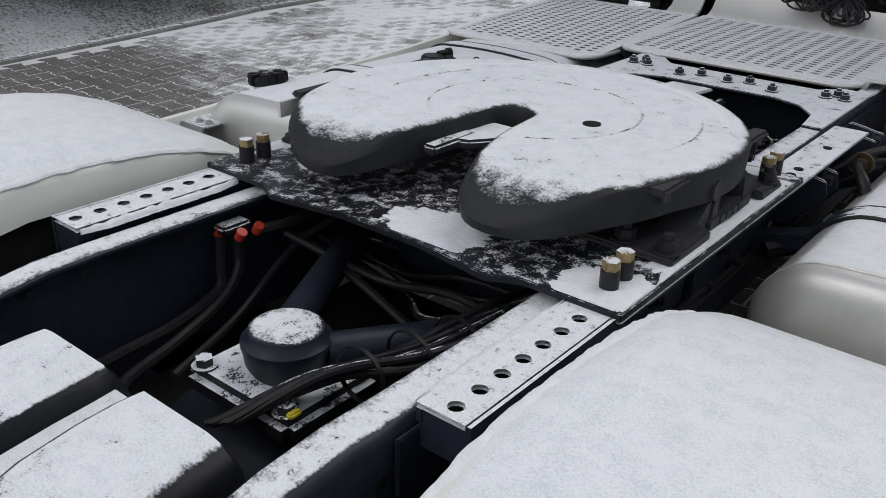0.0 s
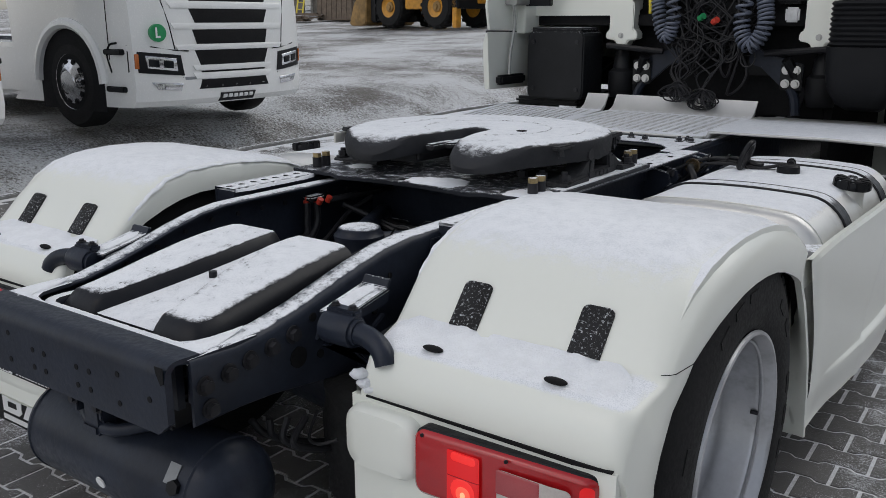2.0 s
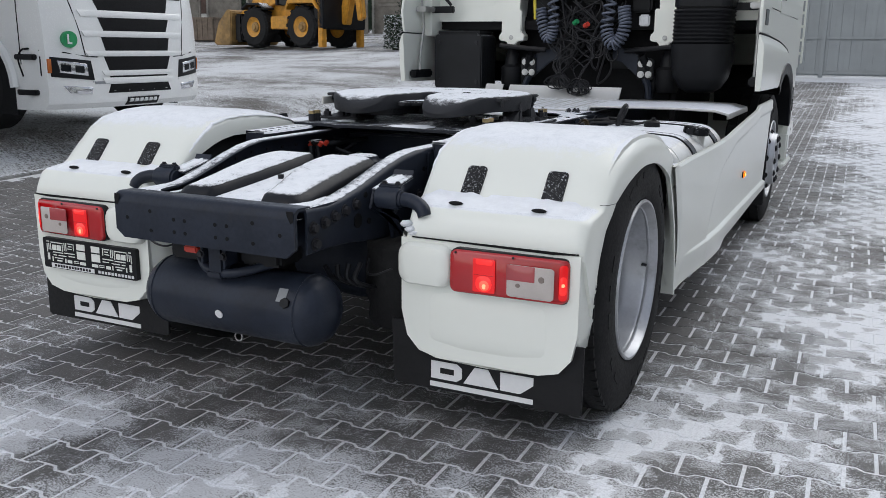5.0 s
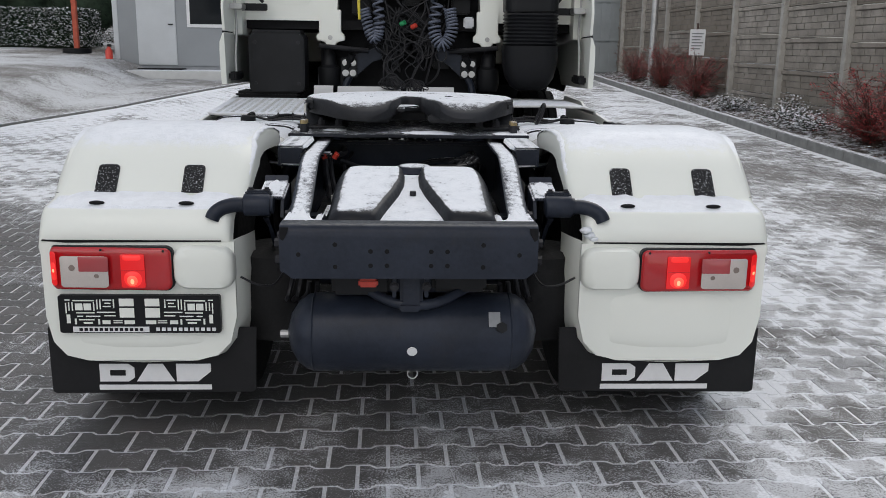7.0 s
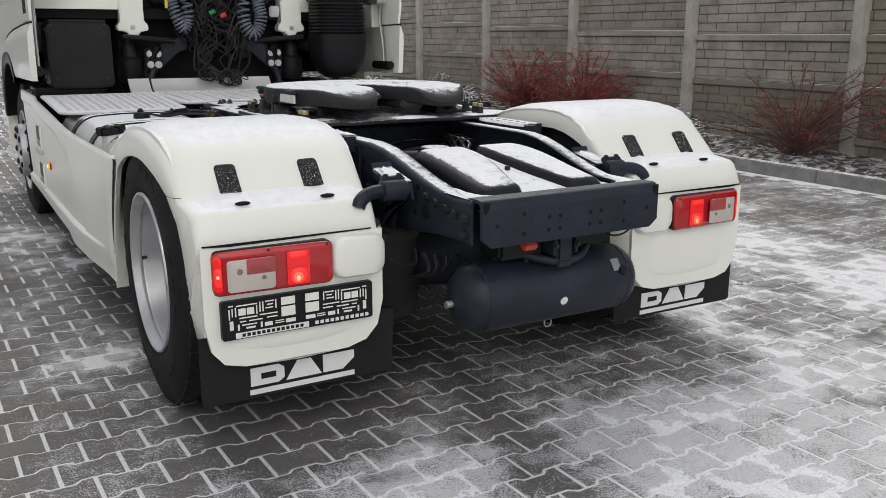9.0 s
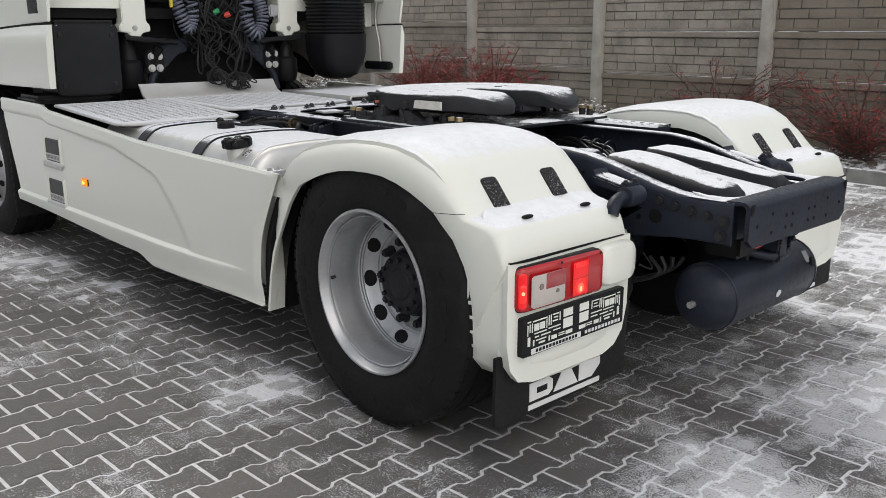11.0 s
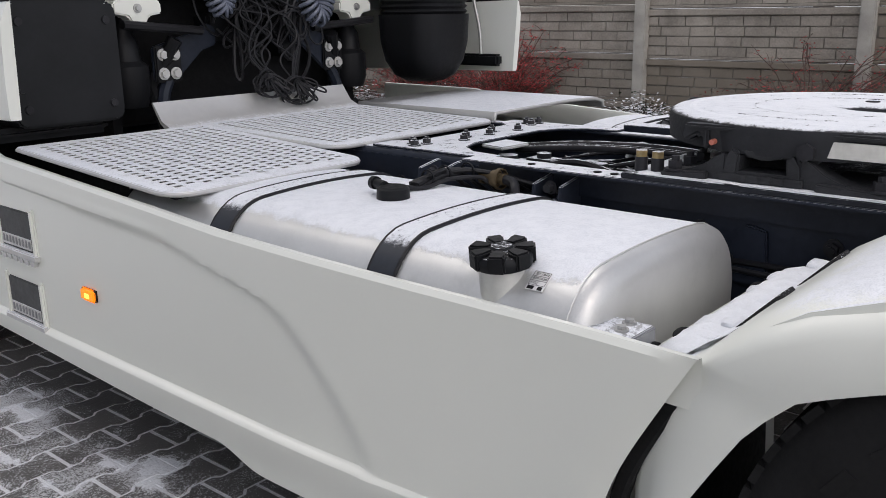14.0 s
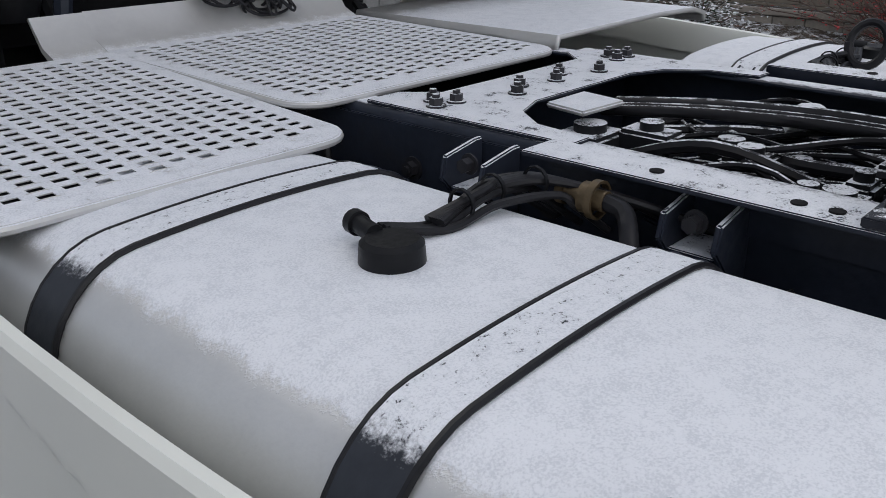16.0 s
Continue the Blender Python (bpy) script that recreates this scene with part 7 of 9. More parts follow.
    for a, b in zip(rings_of_shell[8:19], rings_of_shell[9:20]):
        for k in range(12):
            edge.append(Vector(a[2]).lerp(Vector(b[2]), k / 12) + Vector((s * 0.010, 0, 0.004)))
    snow_strip(guard, edge, [(1, 0, 0)] * len(edge), [0.014 + 0.006 * noise.noise(p * 22) for p in edge], 41 * s, 0.010)
    # hollow end of the ledge with a pipe in it
    hollow = part("ledge_hollow", cyl(bmesh.new(), (s * 1.118, 0.680, 0.795), (s * 1.118, 0.6955, 0.795), 0.030, 24), M_DARK, guard)
    part("hollow_pipe", cyl(bmesh.new(), (s * 1.125, 0.682, 0.788), (s * 1.132, 0.712, 0.786), 0.017, 16), M_RUBBER, hollow)
    # dark liner under the shell
    bm = bmesh.new()
    rings = []
    for (p, a) in list(zip(GUARD_OUT, GUARD_IN))[:22]:
        P, A = Vector((0, *p)), Vector((0, *a))
        d = (A - P).normalized()
        Q = P + d * 0.030
        end = P + d * (A - P).length * 0.9
        xo = 1.252 - 0.032 * max(0.0, min(1.0, (-p[0] - 0.2) / 0.35)) - 0.055 * smooth01(0.46, 0.68, p[0])
        top = max(0.0, min(1.0, (p[1] - 0.84) / 0.20))
        rings.append([(s * (0.56 + 0.10 * top), *(Q + d * 0.10 * top).yz), (s * (0.62 + 0.10 * top), *Q.yz), (s * (xo - 0.16), *Q.yz), (s * (xo - 0.035), *(Q + d * 0.08 * top).yz), (s * (xo - 0.026), *end.yz)])
    loft(bm, rings, closed=False)
    part("liner", bm, M_BLACK, guard)
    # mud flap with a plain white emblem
    bm = bmesh.new()
    prism(bm, [(s * 0.52, 0.42), (s * 1.222, 0.42), (s * 1.222, 0.19), (s * 1.21, 0.182), (s * 0.54, 0.186), (s * 0.528, 0.194)], "y", -0.616, -0.604, 0.002)
    flap = part("mud_flap", bm, M_FLAP, guard, "black rubber mud flap with a white emblem")
    x0 = s * 0.88 - 0.19 - 0.012 * s
    for k in range(3):
        a, w = x0 + 0.130 * k, 0.118
        shape = [(a, 0.226), (a + w - 0.02, 0.226), (a + w, 0.240), (a + w, 0.276), (a + w - 0.02, 0.290), (a, 0.290)]
        if k == 1:
            shape = [(a - 0.006, 0.226), (a + w + 0.006, 0.226), (a + w * 0.72, 0.290), (a + w * 0.30, 0.290)]
        if k == 2:
            shape = [(a, 0.226), (a + w * 0.62, 0.226), (a + w, 0.262), (a + w, 0.290), (a, 0.290)]
        part("emblem_block", prism(bmesh.new(), shape, "y", -0.6185, -0.6162), M_WHITE, flap)
        if k == 0:
            part("emblem_gap", prism(bmesh.new(), [(a + 0.036, 0.248), (a + w - 0.030, 0.248), (a + w - 0.030, 0.268), (a + 0.036, 0.268)], "y", -0.6200, -0.6186), M_FLAP, flap)
    part("emblem_bar", prism(bmesh.new(), [(x0 - 0.004, 0.196), (x0 + 0.378, 0.196), (x0 + 0.378, 0.214), (x0 - 0.004, 0.214)], "y", -0.6185, -0.6162), M_WHITE, flap)
    tail_lamp(s, guard)
    if plate:
        number_plate(s, guard)
    return guard


def tail_lamp(s, guard):
    def ring(y, inset, r):
        out = rounded(0.405 - 2 * inset, 0.148 - 2 * inset, r, 5)
        rows = []
        for x, z in out:
            X = 0.977 + x
            wrap = max(0.0, (X - 1.10) / 0.085) ** 2 * 0.035
            rows.append((s * X, y + wrap, 0.640 + z))
        return rows
    bm = bmesh.new()
    loft(bm, [ring(-0.62, 0.0, 0.024), ring(-0.672, 0.0, 0.024), ring(-0.676, 0.004, 0.022)])
    lamp = part("tail_lamp", bm, M_BLACK, guard, "lit red tail lamp with clear reversing section")
    bm = bmesh.new()
    loft(bm, [ring(-0.670, 0.003, 0.022), ring(-0.684, 0.004, 0.022), ring(-0.688, 0.012, 0.016)])
    part("red_lens", bm, M_LENS_RED, lamp, "red ribbed lens", 60)
    def patch(name, x0, x1, z0, z1, r, mat, lift, lbl, belly=(0.0, 0.0)):
        out = rounded(x1 - x0, z1 - z0, r, 4, 4)
        h2 = (z1 - z0) / 2
        out = [(x + (belly[1] if x > 0 else -belly[0]) * (1 - (z / h2) ** 2) * min(1.0, abs(x) / (0.4 * (x1 - x0))), z) for x, z in out]
        bm = bmesh.new()
        rings = []
        for k, h in ((1.0, 0.0), (1.0, lift), (0.9, lift + 0.0015)):
            rows = []
            for x, z in out:
                X = (x0 + x1) / 2 + x * k
                wrap = max(0.0, (X - 1.10) / 0.085) ** 2 * 0.035
                rows.append((s * X, -0.6875 + wrap - h, (z0 + z1) / 2 + z * k))
            rings.append(rows)
        loft(bm, rings)
        part(name, bm, mat, lamp, lbl)
    patch("clear_section", 0.984, 1.132, 0.580, 0.685, 0.008, M_LENS_CLEAR, 0.001, "clear lens section", (0.014, 0.012))
    patch("pink_section", 0.980, 1.074, 0.634, 0.6845, 0.003, M_LENS_PINK, 0.0024, "pink lens section", (0.006, 0.0))
    patch("bulb_socket", 1.086, 1.106, 0.636, 0.656, 0.0098, M_LENS_DIM, 0.0020, "unlit bulb behind clear lens")
    patch("bulb_socket", 1.010, 1.026, 0.612, 0.626, 0.0068, M_LENS_DIM, 0.0020, "unlit bulb behind clear lens")
    patch("lit_section", 0.862, 0.938, 0.580, 0.692, 0.004, M_LAMP_ON, 0.001, "lit red section", (0.0, 0.010))
    # stacked emitting patches imitate how the glow falls off round the bulb
    patch("bowl_glow", 0.872, 0.932, 0.672, 0.690, 0.008, M_BOWL_GLOW, 0.0022, "reflector bowl, its red glow painted as emission")
    patch("bowl_glow", 0.872, 0.930, 0.583, 0.636, 0.025, M_BOWL_GLOW, 0.0022, "reflector bowl, its red glow painted as emission")
    patch("bowl_glow", 0.885, 0.921, 0.586, 0.622, 0.017, M_BOWL_GLOW_NEAR, 0.0030, "reflector bowl, brighter glow near the bulb painted as emission")
    patch("lit_bulb", 0.897, 0.909, 0.592, 0.610, 0.0058, M_LAMP_HOT, 0.0042, "glowing bulb")
    patch("bowl_seam", 0.864, 0.940, 0.6375, 0.6385, 0.0004, M_LENS_RED, 0.0024, "seam between the lit bowls")
    patch("lit_edge", 1.150, 1.174, 0.582, 0.696, 0.010, M_LAMP_ON, 0.001, "lit red section")
    patch("bowl_glow", 1.152, 1.172, 0.600, 0.660, 0.009, M_BOWL_GLOW, 0.0022, "reflector bowl, its red glow painted as emission")
    patch("lit_bulb", 1.158, 1.167, 0.626, 0.638, 0.0043, M_LAMP_HOT, 0.0035, "glowing bulb")
    for x, z in ((0.80, 0.703), (1.0, 0.706)):
        part("screw", cyl(bmesh.new(), (s * x, -0.686, z), (s * x, -0.690, z), 0.004, 10), M_BLACK, lamp)


def number_plate(s, guard):
    x0, x1, z0, z1 = 0.628, 1.158, 0.418, 0.548
    bm = bmesh.new()
    out = rounded(x1 - x0, z1 - z0, 0.008, 3)
    loft(bm, [[(s * ((x0 + x1) / 2 + x), y, (z0 + z1) / 2 + z) for x, z in out] for y in (-0.645, -0.668)])
    holder = part("plate_holder", bm, M_BLACK, guard, "black plastic number-plate holder, empty")
    def bar(a, b, c, d, mat=M_PAINT, h=0.0015):
        part("opening", prism(bmesh.new(), [(s * a, c), (s * b, c), (s * b, d), (s * a, d)], "y", -0.6682, -0.6682 - h), mat, holder)
    # pale openings of the lattice, the same on both halves
    mid = (x0 + x1) / 2
    for f in (-1, 1):
        def hole(u, w, v, h):
            a, b = sorted((mid + f * u, mid + f * (u + w)))
            bar(a, b, v, v + h)
        hole(0.018, 0.048, 0.511, 0.026)
        hole(0.018, 0.048, 0.472, 0.033)
        hole(0.018, 0.034, 0.449, 0.013)
        hole(0.098, 0.026, 0.449, 0.013)
        hole(0.058, 0.030, 0.452, 0.003)
        hole(0.058, 0.030, 0.459, 0.003)
        for u, v in ((0.158, 0.497), (0.186, 0.497)):
            hole(u, 0.024, v, 0.023)
        for u, w, v, h in ((0.082, 0.004, 0.505, 0.030), (0.090, 0.030, 0.530, 0.004), (0.094, 0.020, 0.519, 0.004), (0.094, 0.026, 0.508, 0.004), (0.126, 0.004, 0.500, 0.034), (0.136, 0.004, 0.500, 0.034),
                           (0.147, 0.070, 0.528, 0.004), (0.147, 0.004, 0.495, 0.030), (0.217, 0.004, 0.495, 0.030), (0.080, 0.060, 0.488, 0.004), (0.148, 0.060, 0.486, 0.004), (0.080, 0.036, 0.476, 0.004),
                           (0.130, 0.046, 0.474, 0.004), (0.186, 0.020, 0.474, 0.004), (0.132, 0.006, 0.448, 0.018), (0.150, 0.050, 0.462, 0.004), (0.156, 0.030, 0.450, 0.006), (0.208, 0.006, 0.448, 0.020),
                           (0.228, 0.012, 0.452, 0.030), (0.228, 0.004, 0.496, 0.028), (0.238, 0.004, 0.486, 0.036), (0.226, 0.016, 0.530, 0.004)):
            hole(u, w, v, h)
    # strip of small print shown as bars
    bar(0.865, 1.115, 0.421, 0.440, M_WHITE)
    for k in range(13):
        a = 0.885 + 0.0165 * k
        bar(a, a + 0.011, 0.4255, 0.436, M_BLACK, 0.0028)
    for k in range(11):
        a = 0.645 + 0.0185 * k
        bar(a, a + 0.012, 0.4255, 0.437, M_WHITE)


# ---- wheels ----
def wheel(s, y, x_out, rear):
    c = (s * x_out, y, 0.503)
    R = 0.503
    W = 0.31
    def flip(prof):
        return [(-s * t, r) for t, r in prof]
    bm = bmesh.new()
    tyre = [(0.012, 0.298), (0.0, 0.318), (-0.004, 0.36), (-0.002, 0.42), (0.010, 0.462), (0.022, 0.487), (0.045, 0.5), (0.085, 0.503), (0.09, 0.492), (0.098, 0.492), (0.103, 0.503), (0.15, 0.503), (0.155, 0.492), (0.163, 0.492), (0.168, 0.503),
            (0.215, 0.503), (0.22, 0.492), (0.228, 0.492), (0.233, 0.503), (W - 0.045, 0.5), (W - 0.02, 0.48), (W, 0.40), (W - 0.012, 0.298)]
    lathe(bm, flip(tyre), c, "x", 72)
    w = part("wheel", bm, M_RUBBER, truck, "black truck tyre on a silver steel rim", 40)
    # shoulder tread blocks
    bm = bmesh.new()
    for k in range(64):
        a = 2 * math.pi * k / 64
        for t0, t1 in ((0.0225, 0.05), (W - 0.05, W - 0.02)):
            m = Matrix.Translation(c) @ Matrix.Rotation(a, 4, "X")
            q = bmesh.ops.create_cube(bm, size=1.0)["verts"]
            bmesh.ops.transform(bm, matrix=m @ Matrix.Translation((-s * (t0 + t1) / 2, 0, 0.4880)) @ Matrix.Diagonal((t1 - t0, 0.036, 0.024, 1)), verts=q)
    tagged(part("tread", bm, M_RUBBER, w), kind="stuff")
    # raised ring and small bars of sidewall print
    bm = bmesh.new()
    for k in range(26):
        if k % 13 in (3, 4, 8, 11, 12):
            continue
        a = 2 * math.pi * k / 26
        q = bmesh.ops.create_cube(bm, size=1.0)["verts"]
        bmesh.ops.transform(bm, matrix=Matrix.Translation(c) @ Matrix.Rotation(a, 4, "X") @ Matrix.Translation((s * 0.0035, 0, 0.40)) @ Matrix.Diagonal((0.003, 0.055, 0.022, 1)), verts=q)
    tagged(part("sidewall_print", bm, M_RUBBER, w), kind="stuff")
    if rear:
        rim = [(0.010, 0.296), (0.004, 0.304), (-0.003, 0.302), (-0.004, 0.294), (0.004, 0.288), (0.022, 0.284), (0.032, 0.276), (0.045, 0.2725), (0.085, 0.270), (0.100, 0.265), (0.128, 0.262), (0.156, 0.259), (0.166, 0.252), (0.172, 0.248), (0.190, 0.227), (0.200, 0.210), (0.210, 0.199), (0.213, 0.192), (0.212, 0.186), (0.218, 0.180), (0.220, 0.176), (0.220, 0.11), (0.220, 0.0)]
    else:
        rim = [(0.010, 0.296), (0.004, 0.304), (-0.003, 0.300), (0.0, 0.290), (0.02, 0.284), (0.035, 0.268), (0.05, 0.262), (0.05, 0.255), (0.034, 0.245), (0.012, 0.225), (-0.004, 0.208), (-0.012, 0.203), (-0.034, 0.201), (-0.042, 0.196), (-0.044, 0.188), (-0.044, 0.132), (-0.040, 0.126), (-0.026, 0.121), (-0.022, 0.119), (0.055, 0.117), (0.055, 0.0)]
    r = part("rim", lathe(bmesh.new(), flip(rim), c, "x", 64), M_RIM, w, "silver steel rim", 30)
    for k in range(10):
        a = 2 * math.pi * (k + 0.3) / 10
        rr, t = (0.2275, 0.1895) if rear else (0.226, 0.006)
        tilt = -0.59 if rear else 0.62
        bm = bmesh.new()
        v = bmesh.ops.create_cone(bm, cap_ends=True, segments=20, radius1=0.033 if rear else 0.022, radius2=0.033 if rear else 0.022, depth=0.006)["verts"]
        bmesh.ops.transform(bm, matrix=Matrix.Diagonal((0.84 if rear else 1.0, 1.0, 1.0, 1)), verts=v)
        bmesh.ops.transform(bm, matrix=Matrix.Translation(c) @ Matrix.Rotation(a, 4, "X") @ Matrix.Translation((-s * t, 0, rr)) @ Matrix.Rotation(s * radians(90) - s * tilt, 4, "Y"), verts=v)
        part("hand_hole", bm, M_DARK, r)
    for k in range(10):
        a = 2 * math.pi * k / 10
        rr, t = (0.156, 0.221) if rear else (0.164, -0.043)
        p = Vector(c) + Vector((-s * t, rr * math.cos(a), rr * math.sin(a)))
        bm = bmesh.new()
        cyl(bm, p, p + Vector((s * 0.010, 0, 0)), 0.0235, 16)
        cyl(bm, p + Vector((s * 0.008, 0, 0)), p + Vector((s * (0.038 if rear else 0.013), 0, 0)), 0.0175, 6)
        cyl(bm, p + Vector((s * 0.01, 0, 0)), p + Vector((s * (0.046 if rear else 0.016), 0, 0)), 0.011, 10)
        part("wheel_nut", bm, M_BOLT, r)
    if rear:
        hub = [(0.222, 0.134), (0.206, 0.132), (0.200, 0.124), (0.168, 0.118), (0.164, 0.114), (0.156, 0.112), (0.148, 0.104), (0.145, 0.085), (0.148, 0.06), (0.142, 0.052), (0.140, 0.02), (0.140, 0.0)]
        h = part("hub", lathe(bmesh.new(), flip(hub), c, "x", 36), M_BOLT, w, "black axle hub", 30)
        for k in range(12):
            a = 2 * math.pi * k / 12
            p = Vector(c) + Vector((-s * 0.148, 0.094 * math.cos(a), 0.094 * math.sin(a)))
            part("hub_bolt", cyl(bmesh.new(), p, p + Vector((s * 0.014, 0, 0)), 0.010, 6), M_BOLT, h)
        for t, q in ((0.030, 0.2765), (0.160, 0.2565), (0.168, 0.2505), (0.207, 0.2025)):
            part("pressed_ring", lathe(bmesh.new(), flip([(t - 0.006, q - 0.001), (t - 0.003, q - 0.005), (t + 0.003, q - 0.005), (t + 0.006, q - 0.001)]), c, "x", 64), M_RIM, r)
        part("valve_stem", cyl(bmesh.new(), (c[0] - s * 0.05, y + 0.262, 0.50), (c[0] - s * 0.035, y + 0.272, 0.495), 0.006, 8), M_BOLT, r)
    else:
        part("hub", lathe(bmesh.new(), flip([(0.000, 0.1175), (0.002, 0.1145), (0.028, 0.108), (0.024, 0.075), (0.030, 0.040), (0.030, 0.0)]), c, "x", 36), M_BOLT, w, "dark grey hub deep in the bolt ring", 30)
    return w


for s in (-1, 1):
    wheel(s, -0.005, 1.238, True)
    bm = bmesh.new()
    lathe(bm, [(s * t, r) for t, r in ((0.0, 0.28), (0.0, 0.42), (0.02, 0.485), (0.05, 0.503), (0.26, 0.503), (0.29, 0.485), (0.31, 0.42), (0.31, 0.28))], (s * 0.585, -0.005, 0.503), "x", 48)
    part("inner_tyre", bm, M_RUBBER, truck)
    wheel(s, 4.18, 1.25, False)
    mudguard(s, s < 0)


# ---- fuel tanks ----
def tank_section(inset=0.0):
    w, h = 0.675 - 2 * inset, 0.60 - 2 * inset
    return [(x, z + (0.022 * (1 - (x / (w / 2)) ** 2) if z > 0 else 0.0)) for x, z in rounded(w, h, 0.13 - inset * 0.5, 8, 8)]


def fuel_tank(s, y0, y1):
    cx, cz = s * 0.8785, 0.622
    bm = bmesh.new()
    rings = []
    for y, k in ((y0 + 0.049, 0.0), (y1 - 0.03, 0.0), (y1, 0.02)):
        rings.append([(cx + x, y, cz + z) for x, z in tank_section(k)])
    loft(bm, rings)
    t = part("fuel_tank", bm, M_ALU, truck, "brushed aluminium fuel tank under a cover of snow", 30)
    rings = []
    for y, k in ((y0, 0.060), (y0 + 0.001, 0.046), (y0 + 0.005, 0.030), (y0 + 0.013, 0.015), (y0 + 0.024, 0.005), (y0 + 0.038, 0.0005), (y0 + 0.052, 0.0)):
        rings.append([(cx + x, y, cz + z) for x, z in tank_section(k)])
    part("tank_end", loft(bmesh.new(), rings), M_ALU_BARE, t, "welded dished tank end, bare of snow", 35)
    seam = [(cx + x, y0 + 0.05, cz + z) for x, z in tank_section(-0.001)]
    part("weld_seam", tube(bmesh.new(), seam + seam[:1], 0.0022, 6), M_ALU_BARE, t)
    for y in (1.275, 1.85) if s < 0 else (1.15, 1.75):
        bm = bmesh.new()
        rings = []
        for dy, k in ((-0.036, -0.001), (-0.036, -0.006), (0.036, -0.006), (0.036, -0.001)):
            rings.append([(cx + x, y + dy, cz + z) for x, z in tank_section(k)])
        loft(bm, rings, caps=False)
        st = part("tank_strap", bm, M_STRAP, t, "dark steel strap with rubber edges")
        for dy in (-0.038, 0.038):
            p = [(cx + x, y + dy, cz + z) for x, z in tank_section(-0.003)]
            part("rubber_edge", tube(bmesh.new(), p + p[:1], 0.005, 6), M_CABLE, st)
        part("strap_anchor", prism(bmesh.new(), [(s * 0.42, 0.76), (s * 0.585, 0.84), (s * 0.60, 0.90), (s * 0.57, 0.905), (s * 0.545, 0.86), (s * 0.42, 0.82)], "y", y - 0.035, y + 0.035, 0.004), M_FRAME_DRY, st)
        for dy in (-0.02, 0.02):
            part("anchor_loop", tube(bmesh.new(), spline([(s * 0.63, y + dy, 0.925), (s * 0.585, y + dy, 0.905), (s * 0.565, y + dy, 0.87), (s * 0.58, y + dy, 0.83)], 5), 0.008, 7), M_FRAME, st)
    # filler neck leaning outwards, with its ribbed cap
    yc = 0.99 if s < 0 else 1.42
    base = Vector((s * 1.148, yc, 0.874))
    tilt = Matrix.Translation(base) @ Matrix.Rotation(s * radians(7), 4, "Y") @ Matrix.Diagonal((0.76, 0.76, 0.72, 1))
    def turned(prof, n=40):
        b = lathe(bmesh.new(), prof, (0, 0, 0), "z", n)
        bmesh.ops.transform(b, matrix=tilt, verts=b.verts)
        return b
    neck = part("filler_neck", turned([(-0.10, 0.092), (-0.05, 0.080), (0.0, 0.068), (0.012, 0.064), (0.085, 0.062)]), M_ALU, t)
    cap = part("filler_cap", turned([(0.070, 0.060), (0.070, 0.076), (0.082, 0.080), (0.098, 0.080), (0.108, 0.074), (0.108, 0.050), (0.114, 0.046), (0.116, 0.030), (0.122, 0.026), (0.123, 0.0)]), M_CAP, neck, "black ribbed filler cap with snow in its hollows")
    for k in range(7):
        a = 2 * math.pi * k / 7
        b = bmesh.new()
        prism(b, [(0.030, -0.012), (0.062, -0.022), (0.084, -0.022), (0.086, 0.022), (0.062, 0.022), (0.030, 0.012)], "z", 0.072, 0.121, 0.005)
        bmesh.ops.transform(b, matrix=tilt @ Matrix.Rotation(a, 4, "Z"), verts=b.verts)
        part("grip_rib", b, M_BLACK, cap)
    # fuel-type label: readable codes on white fields
    if s < 0:
        lab = part("fuel_label", boxed(-0.045, 0.045, -0.036, 0.036, 0, 0.0015), M_WHITE, t, "printed fuel-type label with six fields")
        lab.matrix_local = Matrix.Translation((-1.1595, 0.902, 0.9055)) @ Matrix.Rotation(radians(-36), 4, "Y") @ Matrix.Diagonal((0.50, 0.54, 1, 1))
        words = [("B7", 0, 0), ("B10", 0, 1), ("B20", 1, 0), ("B30", 1, 1), ("XTL", 2, 0)]
        for i in range(4):
            part("rule", boxed(-0.022 + 0.021 * i, -0.0208 + 0.021 * i, -0.033, 0.033, 0.0016, 0.0022), M_BLACK, lab)
        for v in (-0.033, 0.0, 0.033):
            part("rule", boxed(-0.022, 0.043, v - 0.0006, v + 0.0006, 0.0016, 0.0022), M_BLACK, lab)
        for word, row, colm in words:
            cu = bpy.data.curves.new("fuel_code", "FONT")
            cu.body, cu.size, cu.align_x, cu.align_y, cu.extrude = word, 0.015, "CENTER", "CENTER", 0.0004
            dg = new("fuel_code", cu)
            me = bpy.data.meshes.new_from_object(dg.evaluated_get(bpy.context.evaluated_depsgraph_get()))
            bpy.data.objects.remove(dg)
            me.materials.append(M_BLACK)
            ob = new("fuel_code", me)
            ob.parent = lab
            ob.matrix_local = Matrix.Translation((0.0315 - 0.021 * row, 0.0165 - 0.033 * colm, 0.002)) @ Matrix.Rotation(radians(-90), 4, "Z")
        part("print_bar", boxed(-0.042, -0.026, 0.004, 0.030, 0.0016, 0.0022), M_BLACK, lab)
        part("print_bar", boxed(-0.042, -0.026, -0.030, -0.012, 0.0016, 0.0022), M_BLACK, lab)
    # sender with its cables
    sx = s * 0.905
    snd = part("tank_sender", lathe(bmesh.new(), [(0.0, 0.0), (0.0, 0.040), (0.008, 0.043), (0.034, 0.041), (0.040, 0.034), (0.040, 0.0)], (sx, 1.52, 0.934), "z", 28), M_BLACK, t, "black tank sender with cables")
    part("plug", cyl(bmesh.new(), (sx, 1.55, 0.970), (sx - s * 0.010, 1.592, 0.972), 0.013, 14), M_BLACK, snd)
